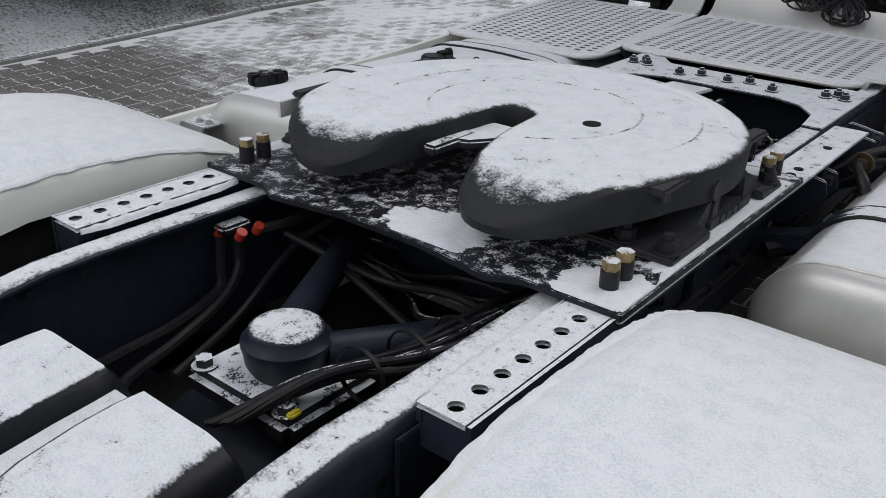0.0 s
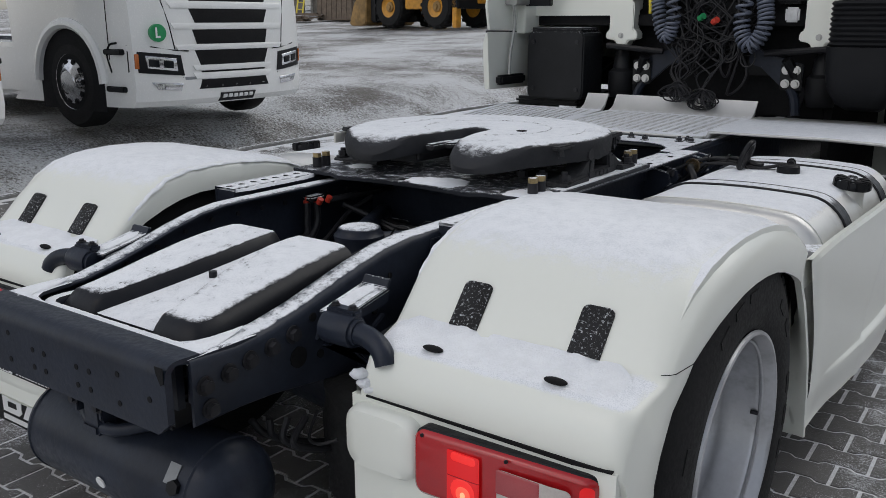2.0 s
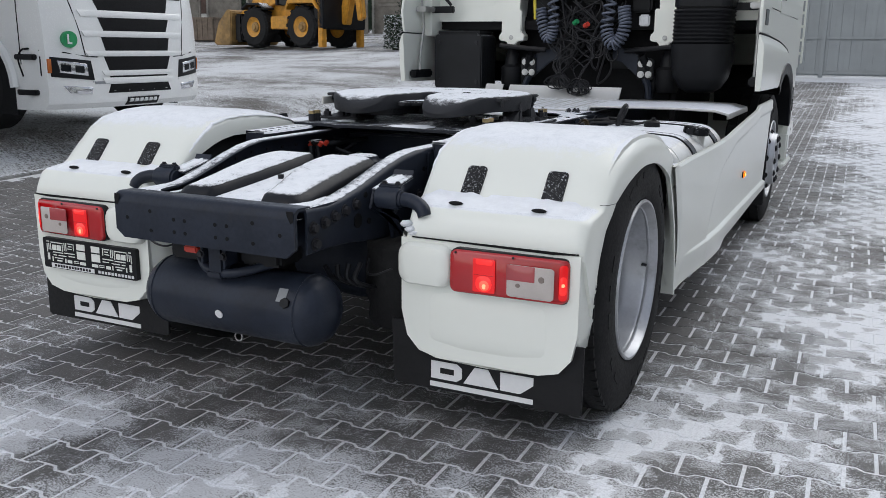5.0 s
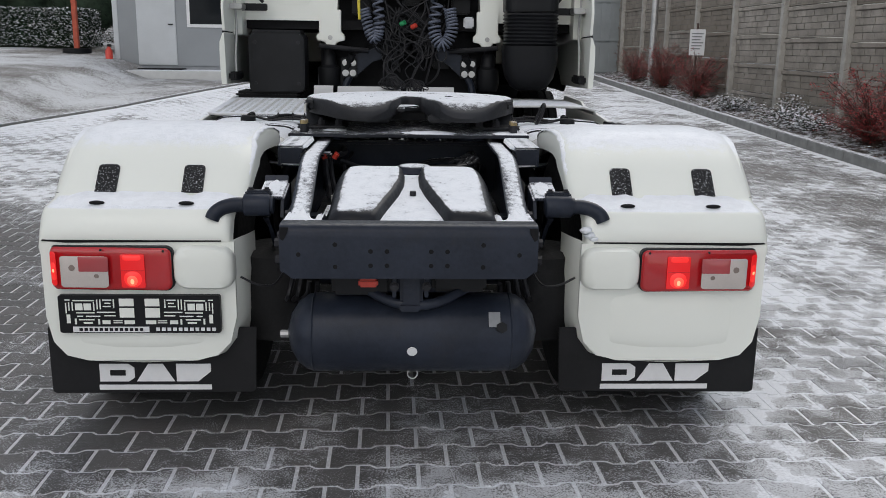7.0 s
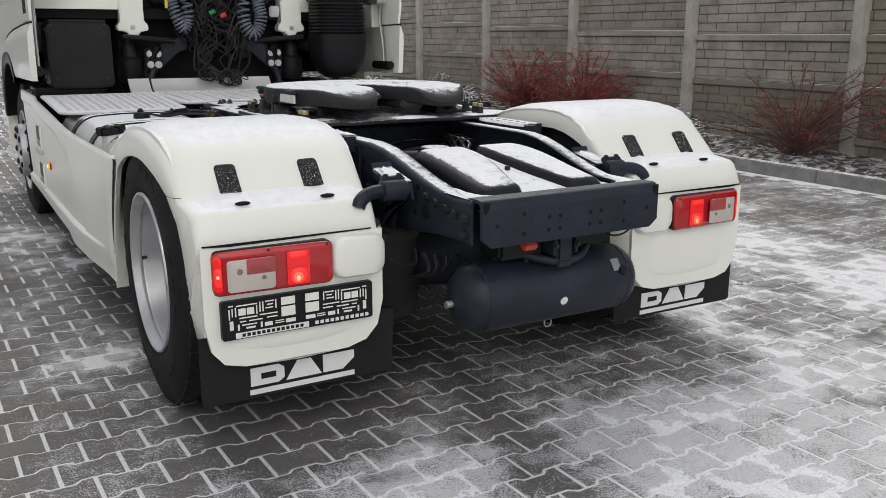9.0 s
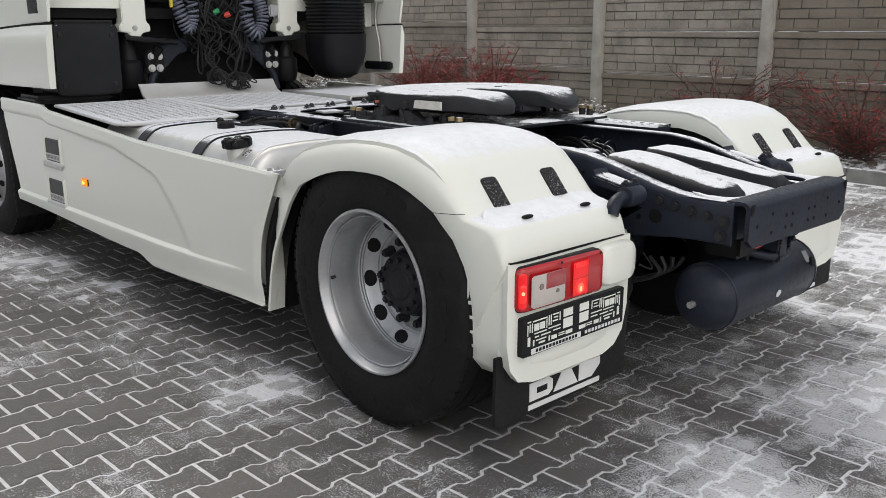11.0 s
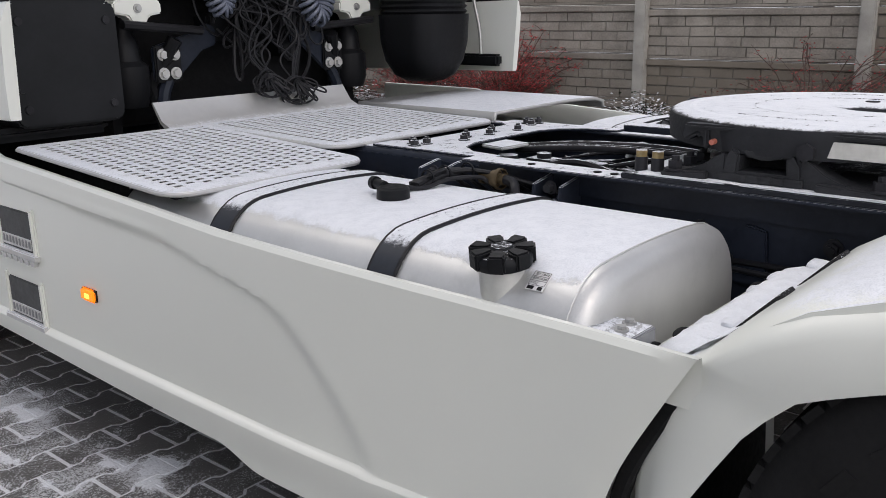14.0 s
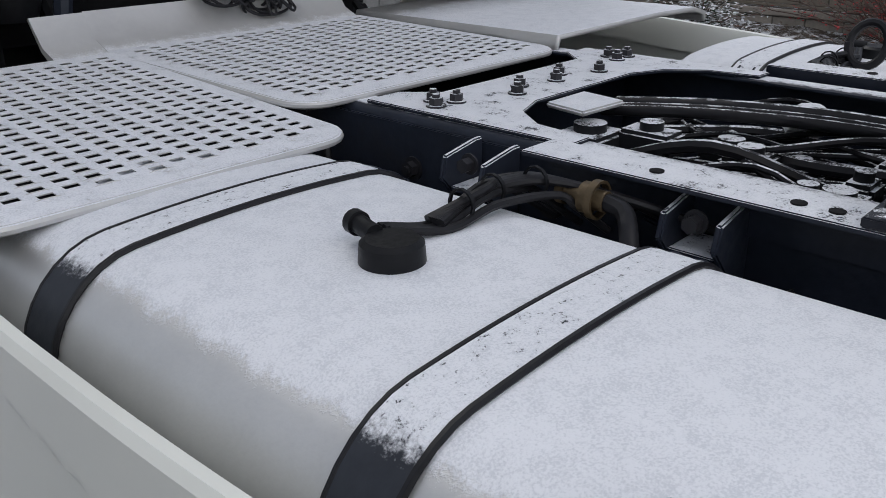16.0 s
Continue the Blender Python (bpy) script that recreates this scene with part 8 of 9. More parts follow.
    part("plug_collar", cyl(bmesh.new(), (sx - s * 0.009, 1.588, 0.972), (sx - s * 0.012, 1.602, 0.972), 0.017, 14), M_BLACK, snd)
    if s > 0:
        part("hose_loop", tube(bmesh.new(), [(0.745 + 0.02 * math.sin(radians(a)), 1.50 + 0.045 * math.cos(radians(a)), 1.0 + 0.052 * math.sin(radians(a))) for a in range(0, 361, 18)], 0.011, 8), M_CABLE, snd)
    for k in range(3):
        p = [(sx - s * (0.03), 1.555 + 0.01 * k, 0.965), (sx - s * 0.12, 1.53 + 0.015 * k, 0.948), (sx - s * 0.22, 1.53 + 0.02 * k, 0.955 + 0.008 * k), (sx - s * 0.32, 1.50 + 0.05 * k, 0.95), (s * 0.56, 1.48 + 0.06 * k, 0.93), (s * 0.50, 1.46 + 0.05 * k, 0.88)]
        part("cable", tube(bmesh.new(), spline(p, 6), 0.0065, 7), M_CABLE, snd)
    return t


fuel_tank(-1, 0.765, 2.35)
fuel_tank(1, 0.765, 1.965)


# ---- side skirts ----
def skirt_x(y):
    return 1.246 + 0.040 * smooth01(0.7, 1.6, y)


def skirt_top(y):
    """Upper edge: low by the wheel, rising to the step well and the cab."""
    pts = [(0.5, 0.862), (0.6, 0.865), (1.1, 0.878), (1.5, 0.892), (1.75, 0.899), (2.05, 0.918), (2.9, 0.966), (2.98, 0.99), (3.8, 0.998)]
    for (a, p), (b, q) in zip(pts, pts[1:]):
        if a <= y <= b:
            return p + (q - p) * (y - a) / (b - a)
    return pts[-1][1]


def skirt_end(z):
    """Tail edge: curved round the mudguard."""
    return 0.722 - 0.055 * smooth01(0.40, 0.80, z) - 0.115 * (max(0.0, z - 0.55) / 0.31) ** 1.7


def side_skirt(s):
    cols = [0.605, 0.612, 0.62, 0.635, 0.65, 0.675] + [0.70 + 0.025 * k for k in range(113)]
    bm = bmesh.new()
    grid = []
    for y in cols:
        zt = skirt_top(y)
        zb = 0.280 + 0.040 * smooth01(1.64, 1.82, y) + 0.035 * smooth01(1.82, 3.4, y)
        x = skirt_x(y)
        row = []
        rows, line = 64, 0.425
        ye = y + (skirt_end(zb) - 0.605) * max(0.0, 1 - (y - 0.605) / 0.5)
        row.append((s * (x - 0.035), ye, zb))
        row.append((s * (x - 0.012), ye, zb))
        for k in range(rows):
            # rows run level with the crease line
            z0, z1 = zb + 0.008, zt - 0.012
            z = z0 + (line - 0.012 - z0) * k / 14 if k < 14 else line - 0.012 + 0.016 * (k - 14) / 6 if k < 20 else line + 0.004 + (z1 - line - 0.004) * (k - 20) / (rows - 21)
            # the crease sweeps from the tail's foot up to the top, then forward
            cy = 1.26 + 0.40 * max(0.0, min(1.0, (z - 0.40) / 0.44)) ** 1.6 + 0.34 * smooth01(0.72, 0.845, z) ** 1.5
            cz = zt - 0.072
            inside = smooth01(-0.035, 0.035, y - cy) * smooth01(0.0, 0.014, cz - z)
            lip = 0.0035 * smooth01(0.055, 0.0, abs(y - cy)) * smooth01(0.0, 0.05, cz - z) + 0.003 * smooth01(0.02, 0.0, abs(z - cz - 0.012)) * smooth01(1.9, 2.1, y)
            foot = 0.011 * smooth01(line, line - 0.012, z) * smooth01(0.72, 1.05, y) - 0.012 * smooth01(line - 0.012, 0.30, z) + lip
            inside *= smooth01(line - 0.004, line + 0.004, z)
            curl = 0.010 * max(0.0, (0.66 - y) / 0.05)
            row.append((s * (x - 0.0095 * inside + foot - curl - 0.012 * max(0, 0.55 - z)), y + (skirt_end(z) - 0.605) * max(0.0, 1 - (y - 0.605) / 0.5) + 0.16 * smooth01(0.36, 0.95, z) * smooth01(3.1, 3.5, y), z))
        yt = y + (skirt_end(zt) - 0.605) * max(0.0, 1 - (y - 0.605) / 0.5) + 0.16 * smooth01(3.1, 3.5, y)
        row.append((s * (x - 0.008), yt, zt))
        row.append((s * (x - 0.024), yt, zt - 0.002))
        row.append((s * (x - 0.03), yt, zt - 0.02))
        row.append((s * (x - 0.03), yt, zt - 0.10))
        grid.append(row)
    loft(bm, grid, closed=False)
    bmesh.ops.recalc_face_normals(bm, faces=bm.faces)
    sk = part("side_skirt", bm, M_PAINT, truck, "cream moulded side skirt panel", 28)
    y, z = 2.41, 0.603
    m = part("side_marker", boxed(s * (skirt_x(y) - 0.03), s * (skirt_x(y) - 0.002), y - 0.050, y + 0.050, z - 0.029, z + 0.029, 0.012, 3), M_BLACK, sk, "lit amber side marker lamp")
    part("amber_lens", boxed(s * (skirt_x(y) - 0.010), s * (skirt_x(y) + 0.006), y - 0.040, y + 0.040, z - 0.021, z + 0.021, 0.012, 3), M_AMBER, m)
    part("bulb_glow", boxed(s * (skirt_x(y) + 0.004), s * (skirt_x(y) + 0.0075), y - 0.018, y + 0.010, z - 0.010, z + 0.008, 0.003), M_AMBER_HOT, m)
    if s < 0:
        for z in (0.735, 0.497):
            x = skirt_x(2.85) - 0.001
            st = part("step_well", boxed(s * (x - 0.0155), s * (x - 0.003), 2.74, 2.96, z - 0.066, z + 0.066, 0.004), M_WELL, sk, "recessed step")
            part("tread_bar", boxed(s * (x - 0.02), s * (x - 0.0005), 2.745, 2.955, z - 0.060, z - 0.018, 0.003), M_TREAD, st)
            for q in range(9):
                part("tread_tooth", boxed(s * (x - 0.004), s * (x + 0.0025), 2.752 + 0.0225 * q, 2.763 + 0.0225 * q, z - 0.050, z - 0.026, 0.002), M_RIM_DULL, st)
            part("toothed_lip", boxed(s * (x - 0.02), s * (x + 0.010), 2.71, 2.99, z - 0.088, z - 0.066, 0.004), M_TREAD, st)
            bm = bmesh.new()
            for k in range(7):
                a = 2.725 + 0.04 * k
                prism(bm, [(a, z - 0.104), (a + 0.018, z - 0.104), (a + 0.034, z - 0.088), (a - 0.0, z - 0.088)], "x", s * (x - 0.004), s * (x + 0.009))
            part("teeth", bm, M_TREAD, st)
            for dy in (-1, 1):
                part("step_rim", boxed(s * (x - 0.014), s * (x + 0.003), 2.85 + dy * 0.125 - 0.012, 2.85 + dy * 0.125 + 0.012, z - 0.08, z + 0.08, 0.006), M_PAINT, st)
    # bracket and seal at the tail end
    part("skirt_bracket", boxed(s * 1.108, s * 1.226, 0.690, 0.800, 0.846, 0.852, 0.002), M_BRACKET, sk, "zinc angle bracket")
    part("bracket_web", boxed(s * 1.108, s * 1.226, 0.686, 0.692, 0.78, 0.851, 0.002), M_RIM_DULL, sk)
    for x, y in ((1.128, 0.728), (1.166, 0.722)):
        part("bolt", hexbolt(bmesh.new(), (s * x, y, 0.852), (0, 0, 1), 0.009, 0.007), M_STEEL, sk)
    part("rubber_seal", loft(bmesh.new(), [[(s * 1.175, skirt_end(z) - 0.020, z), (s * 1.202, skirt_end(z) - 0.022, z), (s * 1.209, skirt_end(z) - 0.016, z), (s * 1.208, skirt_end(z) + 0.004, z), (s * 1.175, skirt_end(z) + 0.018, z)] for z in (0.285, 0.35, 0.40, 0.45, 0.50, 0.55, 0.60, 0.64, 0.68, 0.72, 0.76, 0.80)]), M_RUBBER, sk, "dark rubber seal strip")


for s in (-1, 1):
    side_skirt(s)


# ---- deck plates behind the cab ----
def perforated(name, x0, x1, y0, y1, z, nx, ny, label, slope=0.0, lip=(0.0, 1.0)):
    """A tread plate with real oblong holes in offset rows."""
    bm = bmesh.new()
    mx, my = 0.035, 0.05
    px, py = (x1 - x0 - 2 * mx) / nx, (y1 - y0 - 2 * my) / ny
    hx, hy = px * 0.28, py * 0.225
    def Z(y):
        return z + slope * (y - y0)
    for j in range(ny):
        for i in range(nx):
            a, b = x0 + mx + px * i, y0 + my + py * j
            cx, cy = a + px * 0.5, b + py * (0.5 + (0.20 if i % 2 else -0.20))
            o = [(a, b), (a + px, b), (a + px, b + py), (a, b + py)]
            h = [(cx - hx, cy - hy), (cx + hx, cy - hy), (cx + hx, cy + hy), (cx - hx, cy + hy)]
            vo = [bm.verts.new((*p, Z(p[1]))) for p in o]
            vh = [bm.verts.new((*p, Z(p[1]) + 0.0010)) for p in h]
            vd = [bm.verts.new((*p, Z(p[1]) - 0.0008)) for p in h]
            for k in range(4):
                q = (k + 1) % 4
                bm.faces.new((vo[k], vo[q], vh[q], vh[k]))
                bm.faces.new((vh[k], vh[q], vd[q], vd[k]))
    rr, out = 0.075, []
    for ex, ey, a0, r in ((x1, y1, 0, 0.01), (x0, y1, 90, 0.01), (x0, y0, 180, rr), (x1, y0, 270, rr)):
        ux, uy = (1 if ex == x0 else -1), (1 if ey == y0 else -1)
        out += [(ex + ux * r + r * math.cos(radians(a0 + 15 * k)), ey + uy * r + r * math.sin(radians(a0 + 15 * k))) for k in range(7)]
    inn = [(min(max(p[0], x0 + mx), x1 - mx), min(max(p[1], y0 + my), y1 - my)) for p in out]
    vo = [bm.verts.new((*p, Z(p[1]) - 0.002)) for p in out]
    vi = [bm.verts.new((*p, Z(p[1]))) for p in inn]
    vb = [bm.verts.new((*p, Z(p[1]) - 0.016)) for p in out]
    for k in range(len(out)):
        q = (k + 1) % len(out)
        if (Vector(inn[k]) - Vector(inn[q])).length < 1e-6:
            bm.faces.new((vo[k], vo[q], vi[k]))
        else:
            bm.faces.new((vo[k], vo[q], vi[q], vi[k]))
        bm.faces.new((vb[k], vb[q], vo[q], vo[k]))
    bmesh.ops.remove_doubles(bm, verts=bm.verts, dist=1e-4)
    bmesh.ops.recalc_face_normals(bm, faces=bm.faces)
    for f in bm.faces:
        if f.normal.z < -0.5:
            f.normal_flip()
    p = part(name, bm, M_TREAD, truck, label, None)
    # added dark sheet: gives the holes their shade and hides the tank below
    part("hole_shade", prism(bmesh.new(), [(y0 + 0.02, Z(y0) - 0.022), (y1 - 0.02, Z(y1) - 0.022), (y1 - 0.02, Z(y1) - 0.014), (y0 + 0.02, Z(y0) - 0.014)], "x", x0 + 0.02, x1 - 0.02), M_DARK, p)
    edge = [(p[0], p[1], Z(p[1]) - 0.010) for p in out[13:28]]
    part("rolled_edge", tube(bmesh.new(), [(x0, y1 - 0.02, Z(y1) - 0.010)] + edge + [(x1, y0 + 0.2, Z(y0) - 0.010)], 0.0075, 8), M_WHITE_SHEET, p, "rounded bright plate edge")
    if lip:
        b = bmesh.new()
        prism(b, [(y1 - 0.01, Z(y1) - 0.006), (y1 + 0.05, Z(y1) + 0.02), (y1 + 0.10, Z(y1) + 0.085), (y1 + 0.108, Z(y1) + 0.08), (y1 + 0.06, Z(y1) + 0.01), (y1, Z(y1) - 0.03)], "x", x0 + 0.01 + (x1 - x0 - 0.02) * lip[0], x0 + 0.01 + (x1 - x0 - 0.02) * lip[1])
        part("upturned_lip", b, M_WHITE_SHEET, p, "bright upturned aluminium lip")
    return p


perforated("deck_plate", -1.240, -0.535, 1.985, 2.86, 0.951, 14, 22, "perforated aluminium deck plate with a dusting of snow", 0.052, (0.80, 1.0))
perforated("deck_plate", -0.528, 0.34, 2.14, 2.92, 0.975, 16, 20, "perforated aluminium deck plate with a dusting of snow", 0.02)
b = bmesh.new()
loft(b, [[(x, y, z) for x, z in ((0.345, 0.965), (0.36, 1.0), (0.9, 1.006), (1.12, 1.0), (1.20, 0.98), (1.205, 0.95))] for y in (2.16, 2.17, 2.6, 2.95)], closed=False)
cover_r = part("side_deck", b, M_WHITE_SHEET, truck, "plain sheet deck snowed white")
cover_r.modifiers.new("thickness", "SOLIDIFY").thickness = 0.014


# ---- the cab ----
CAB_Y, CAB_X = 3.20, 1.25
bm = bmesh.new()
# rear wall with the cut-out over the engine: posts and header, then sides, roof and front
rings = []
for y in (CAB_Y, CAB_Y + 0.02, CAB_Y + 0.06, 5.50, 5.65):
    i = 0.02 if y in (CAB_Y, 5.65) else 0.0
    out = [(-CAB_X + i, 1.54), (-CAB_X + i, 3.2), (-CAB_X + 0.2, 3.62 - i), (CAB_X - 0.2, 3.62 - i), (CAB_X - i, 3.2), (CAB_X - i, 1.54), (0.60, 1.54), (0.53, 1.58), (0.515, 1.80), (0.45, 1.93), (-0.45, 1.93), (-0.515, 1.80), (-0.53, 1.58), (-0.60, 1.54)]
    rings.append([(x, y, z) for x, z in out])
loft(bm, rings)
cab = part("cab", bm, M_PAINT, truck, "cream sleeper cab seen from behind", 30)
for s in (-1, 1):
    part("pressed_panel", prism(bmesh.new(), [(p[0] + s * 0.86, p[1] + 1.80) for p in rounded(0.30, 0.30, 0.06)], "y", CAB_Y - 0.004, CAB_Y + 0.004, 0.003), M_PAINT, cab)
    part("wall_rib", prism(bmesh.new(), [(s * 0.53, 1.985), (s * 1.23, 1.985), (s * 1.23, 2.01), (s * 0.53, 2.01)], "y", CAB_Y - 0.012, CAB_Y + 0.01, 0.006), M_PAINT, cab)
    foot = part("cab_foot", prism(bmesh.new(), [(s * 0.50, 1.62), (s * 0.66, 1.62), (s * 0.66, 1.45), (s * 0.68, 1.44), (s * 0.68, 1.40), (s * 0.62, 1.39), (s * 0.60, 1.355), (s * 0.55, 1.355), (s * 0.53, 1.39), (s * 0.475, 1.40), (s * 0.475, 1.44), (s * 0.50, 1.46)], "y", CAB_Y - 0.03, CAB_Y + 0.06, 0.006), M_PAINT, cab, "cream bracket under the cab wall")
    part("bolt", hexbolt(bmesh.new(), (s * 0.58, CAB_Y - 0.03, 1.42), (0, -1, 0), 0.012, 0.01), M_STEEL, foot)
    # side deflector flap standing back from the cab's corner
    bm = bmesh.new()
    xo = 1.258
    outline = [(2.73, 1.455), (3.16, 1.445), (3.17, 1.60), (3.17, 3.25), (2.86, 3.25), (2.76, 2.2), (2.745, 1.75), (2.70, 1.60)]
    prism(bm, outline, "x", s * xo, s * (xo + 0.018), 0.004)
    fl = part("side_deflector", bm, M_PAINT, cab, "cream side deflector flap")
    part("flap_bar", boxed(s * 1.02, s * (xo - 0.004), 3.06, 3.10, 1.60, 1.65, 0.006), M_BLACK, fl)
    part("flap_hinge", boxed(s * 1.17, s * (xo - 0.002), 2.90, 3.09, 1.605, 1.645, 0.006), M_STEEL, fl)
    part("flap_stay", tube(bmesh.new(), spline([(s * (xo - 0.03), 2.95, 2.4), (s * (xo - 0.03), 2.95, 1.7), (s * (xo - 0.035), 2.97, 1.5), (s * (xo - 0.03), 2.93, 1.3), (s * (xo - 0.03), 2.92, 1.17)], 5), 0.009, 8), M_STEEL, fl)
    part("flap_foot", boxed(s * (xo - 0.05), s * (xo + 0.002), 2.80, 3.10, 1.115, 1.175, 0.012), M_BLACK, fl)
    part("stay_pipe", tube(bmesh.new(), spline([(s * 1.13, 3.16, 2.3), (s * 1.13, 3.14, 1.86), (s * 1.12, 3.10, 1.74), (s * 1.05, 3.09, 1.66)], 5), 0.012, 8), M_BLACK, fl)
    for z in (1.7, 1.85, 2.1):
        part("screw", cyl(bmesh.new(), (s * (xo - 0.002), 2.80, z), (s * (xo - 0.006), 2.80, z), 0.009, 10), M_STEEL, fl)
    # flared wing over the wheel: upper edge, lower edge round the arch
    upper = [(2.71, 1.445), (3.0, 1.44), (3.30, 1.43), (3.60, 1.417), (3.85, 1.405), (4.08, 1.388), (4.30, 1.367), (4.50, 1.34), (4.70, 1.28), (4.86, 1.19), (4.96, 1.07), (5.01, 0.90), (5.03, 0.73)]
    lower = [(2.74, 1.09), (3.05, 1.085), (3.35, 1.08), (3.65, 1.077), (3.84, 1.078), (3.95, 1.16), (4.12, 1.22), (4.30, 1.24), (4.50, 1.23), (4.68, 1.19), (4.83, 1.11), (4.93, 0.97), (4.98, 0.73)]
    up, lo = spline([(0, *p) for p in upper], 4), spline([(0, *p) for p in lower], 4)
    rings = []
    for a, b in zip(up, lo):
        n = (b - a).length
        k = min(0.065 / n, 0.45)
        rings.append([(s * x, *a.lerp(b, f).yz) for x, f in ((1.262, 0.0), (1.271, 0.012), (1.277, k * 0.3), (1.288, k * 0.75), (1.296, k), (1.299, k + (1 - k) * 0.2), (1.300, k + (1 - k) * 0.6), (1.297, 0.97), (1.292, 1.0), (1.262, 1.0))])
    pn = part("wing_panel", loft(bmesh.new(), rings), M_PAINT, cab, "cream flared panel over the front wheel", 24)
    part("panel_gap", tube(bmesh.new(), [(s * 1.2685, *p.yz) for p in up], 0.0075, 6), M_DARK, pn)
    arch = lo[16:]
    mid = Vector((0, 4.42, 0.52))
    rings = [[(s * 1.05, *p.yz), (s * 1.292, *(p + (mid - p) * 0.115).yz), (s * 1.302, *(p + (mid - p) * 0.10).yz), (s * 1.306, *p.yz), (s * 1.29, *(p - (mid - p) * 0.012).yz)] for p in arch]
    part("arch_lip", loft(bmesh.new(), rings, closed=False), M_BLACK, pn, "black wheel-arch lip")
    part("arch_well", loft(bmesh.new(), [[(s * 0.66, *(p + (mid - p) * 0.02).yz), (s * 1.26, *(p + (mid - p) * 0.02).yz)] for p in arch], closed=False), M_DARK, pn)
    # corner of the front, between the arch and the nose
    part("corner_panel", prism(bmesh.new(), [(4.90, 1.20), (4.99, 1.08), (5.03, 0.90), (5.05, 0.74), (5.54, 0.74), (5.58, 1.0), (5.58, 1.60), (4.86, 1.60), (4.80, 1.25)], "x", s * 1.19, s * 1.266, 0.012), M_PAINT, cab)
    cs = part("corner_step", boxed(s * 1.08, s * 1.285, 5.00, 5.57, 0.56, 0.737, 0.035, 4), M_PAINT, cab)
    part("corner_recess", cyl(bmesh.new(), (s * 1.283, 5.30, 0.65), (s * 1.287, 5.30, 0.65), 0.014, 14), M_DARK, cs)
    part("step_back", boxed(s * 1.06, s * 1.10, 4.74, 5.36, 0.40, 0.73, 0.012), M_PAINT, cs)
    part("step_side", boxed(s * 1.12, s * 1.298, 4.955, 4.985, 0.40, 0.64, 0.012, 3), M_PAINT, cs)
    part("arch_marker", boxed(s * 1.294, s * 1.306, 4.972, 5.012, 0.93, 1.01, 0.005), M_RIM_DULL, cs)
    part("corner_handle", boxed(s * 1.264, s * 1.272, 5.44, 5.48, 0.80, 1.02, 0.006), M_BLACK, cab)
    part("sill_seam", tube(bmesh.new(), [(s * 1.2725, 3.08, 1.62), (s * 1.2725, 5.1, 1.60)], 0.003, 5), M_DARK, cab)
    part("cab_side", prism(bmesh.new(), [(3.06, 1.43), (3.85, 1.40), (4.30, 1.362), (4.70, 1.275), (4.86, 1.185), (5.60, 1.185), (5.60, 3.3), (3.06, 3.3)], "x", s * 1.20, s * 1.2715, 0.004), M_PAINT, cab)
    dr = part("cab_door", prism(bmesh.new(), [(3.72, 1.60), (4.72, 1.60), (4.76, 3.0), (3.72, 3.0)], "x", s * 1.262, s * 1.277, 0.004), M_PAINT, cab, "cream cab door")
    part("door_handle", boxed(s * 1.275, s * 1.288, 3.80, 4.02, 1.70, 1.77, 0.012), M_BLACK, dr)
    part("door_window", prism(bmesh.new(), [(3.80, 2.15), (4.64, 2.05), (4.68, 2.9), (3.80, 2.9)], "x", s * 1.275, s * 1.280, 0.002), M_GLASS_DARK, dr)
    part("badge", boxed(s * 1.274, s * 1.2795, 2.86, 3.01, 1.50, 1.60, 0.002), M_GLASS_DARK, pn, "dark printed sticker on the panel")
    vane = part("corner_vane", boxed(s * 1.285, s * 1.30, 5.62, 5.70, 1.22, 3.0, 0.006), M_PAINT, cab, "slim corner vane")
    for k in range(9):
        part("vane_rung", boxed(s * 1.24, s * 1.287, 5.63, 5.69, 1.30 + 0.12 * k, 1.325 + 0.12 * k, 0.004), M_PAINT, vane)
    part("front_step", prism(bmesh.new(), [(s * 1.0, 4.80), (s * 1.25, 4.80), (s * 1.292, 4.83), (s * 1.30, 4.90), (s * 1.30, 5.42), (s * 1.27, 5.54), (s * 1.0, 5.57)], "z", 0.345, 0.402, 0.018, 3), M_PAINT, cab)
    part("step_tread", boxed(s * 1.13, s * 1.285, 4.99, 5.42, 0.400, 0.409, 0.003), M_TREAD, cab)
    part("wheel_liner", boxed(s * 0.62, s * 0.66, 3.3, 4.7, 0.5, 1.4), M_DARK, cab)
    part("wheel_flap", boxed(s * 0.98, s * 1.28, 3.62, 3.635, 0.22, 0.80, 0.004), M_FLAP, cab)
part("windscreen", prism(bmesh.new(), [(-1.15, 1.9), (1.15, 1.9), (1.1, 3.0), (-1.1, 3.0)], "y", 5.651, 5.665), M_GLASS_DARK, cab)
part("front_mask", boxed(-1.25, 1.25, 5.40, 5.78, 0.34, 1.85, 0.10, 4), M_PAINT, cab)
part("grille", boxed(-0.8, 0.8, 5.77, 5.795, 0.5, 1.5, 0.02), M_BLACK, cab)
# near-black block put in for the shade inside the engine bay
part("engine_bay_shade", boxed(-0.62, 0.62, 3.36, 4.9, 0.95, 1.96, 0.02), M_DARK, truck)
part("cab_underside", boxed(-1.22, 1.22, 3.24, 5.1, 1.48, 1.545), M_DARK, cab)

# black box and mast of the air intake
bx = part("storage_box", prism(bmesh.new(), [(p[0] - 0.955, p[1] + 1.235) for p in rounded(0.40, 0.42, 0.035, 3)], "y", 3.02, 3.30, 0.012), M_BLACK_SNOW, truck, "black plastic air-filter box with snow on its lid")
part("side_box", boxed(-1.27, -0.80, 3.06, 3.4, 0.98, 1.03, 0.02), M_BLACK, truck)
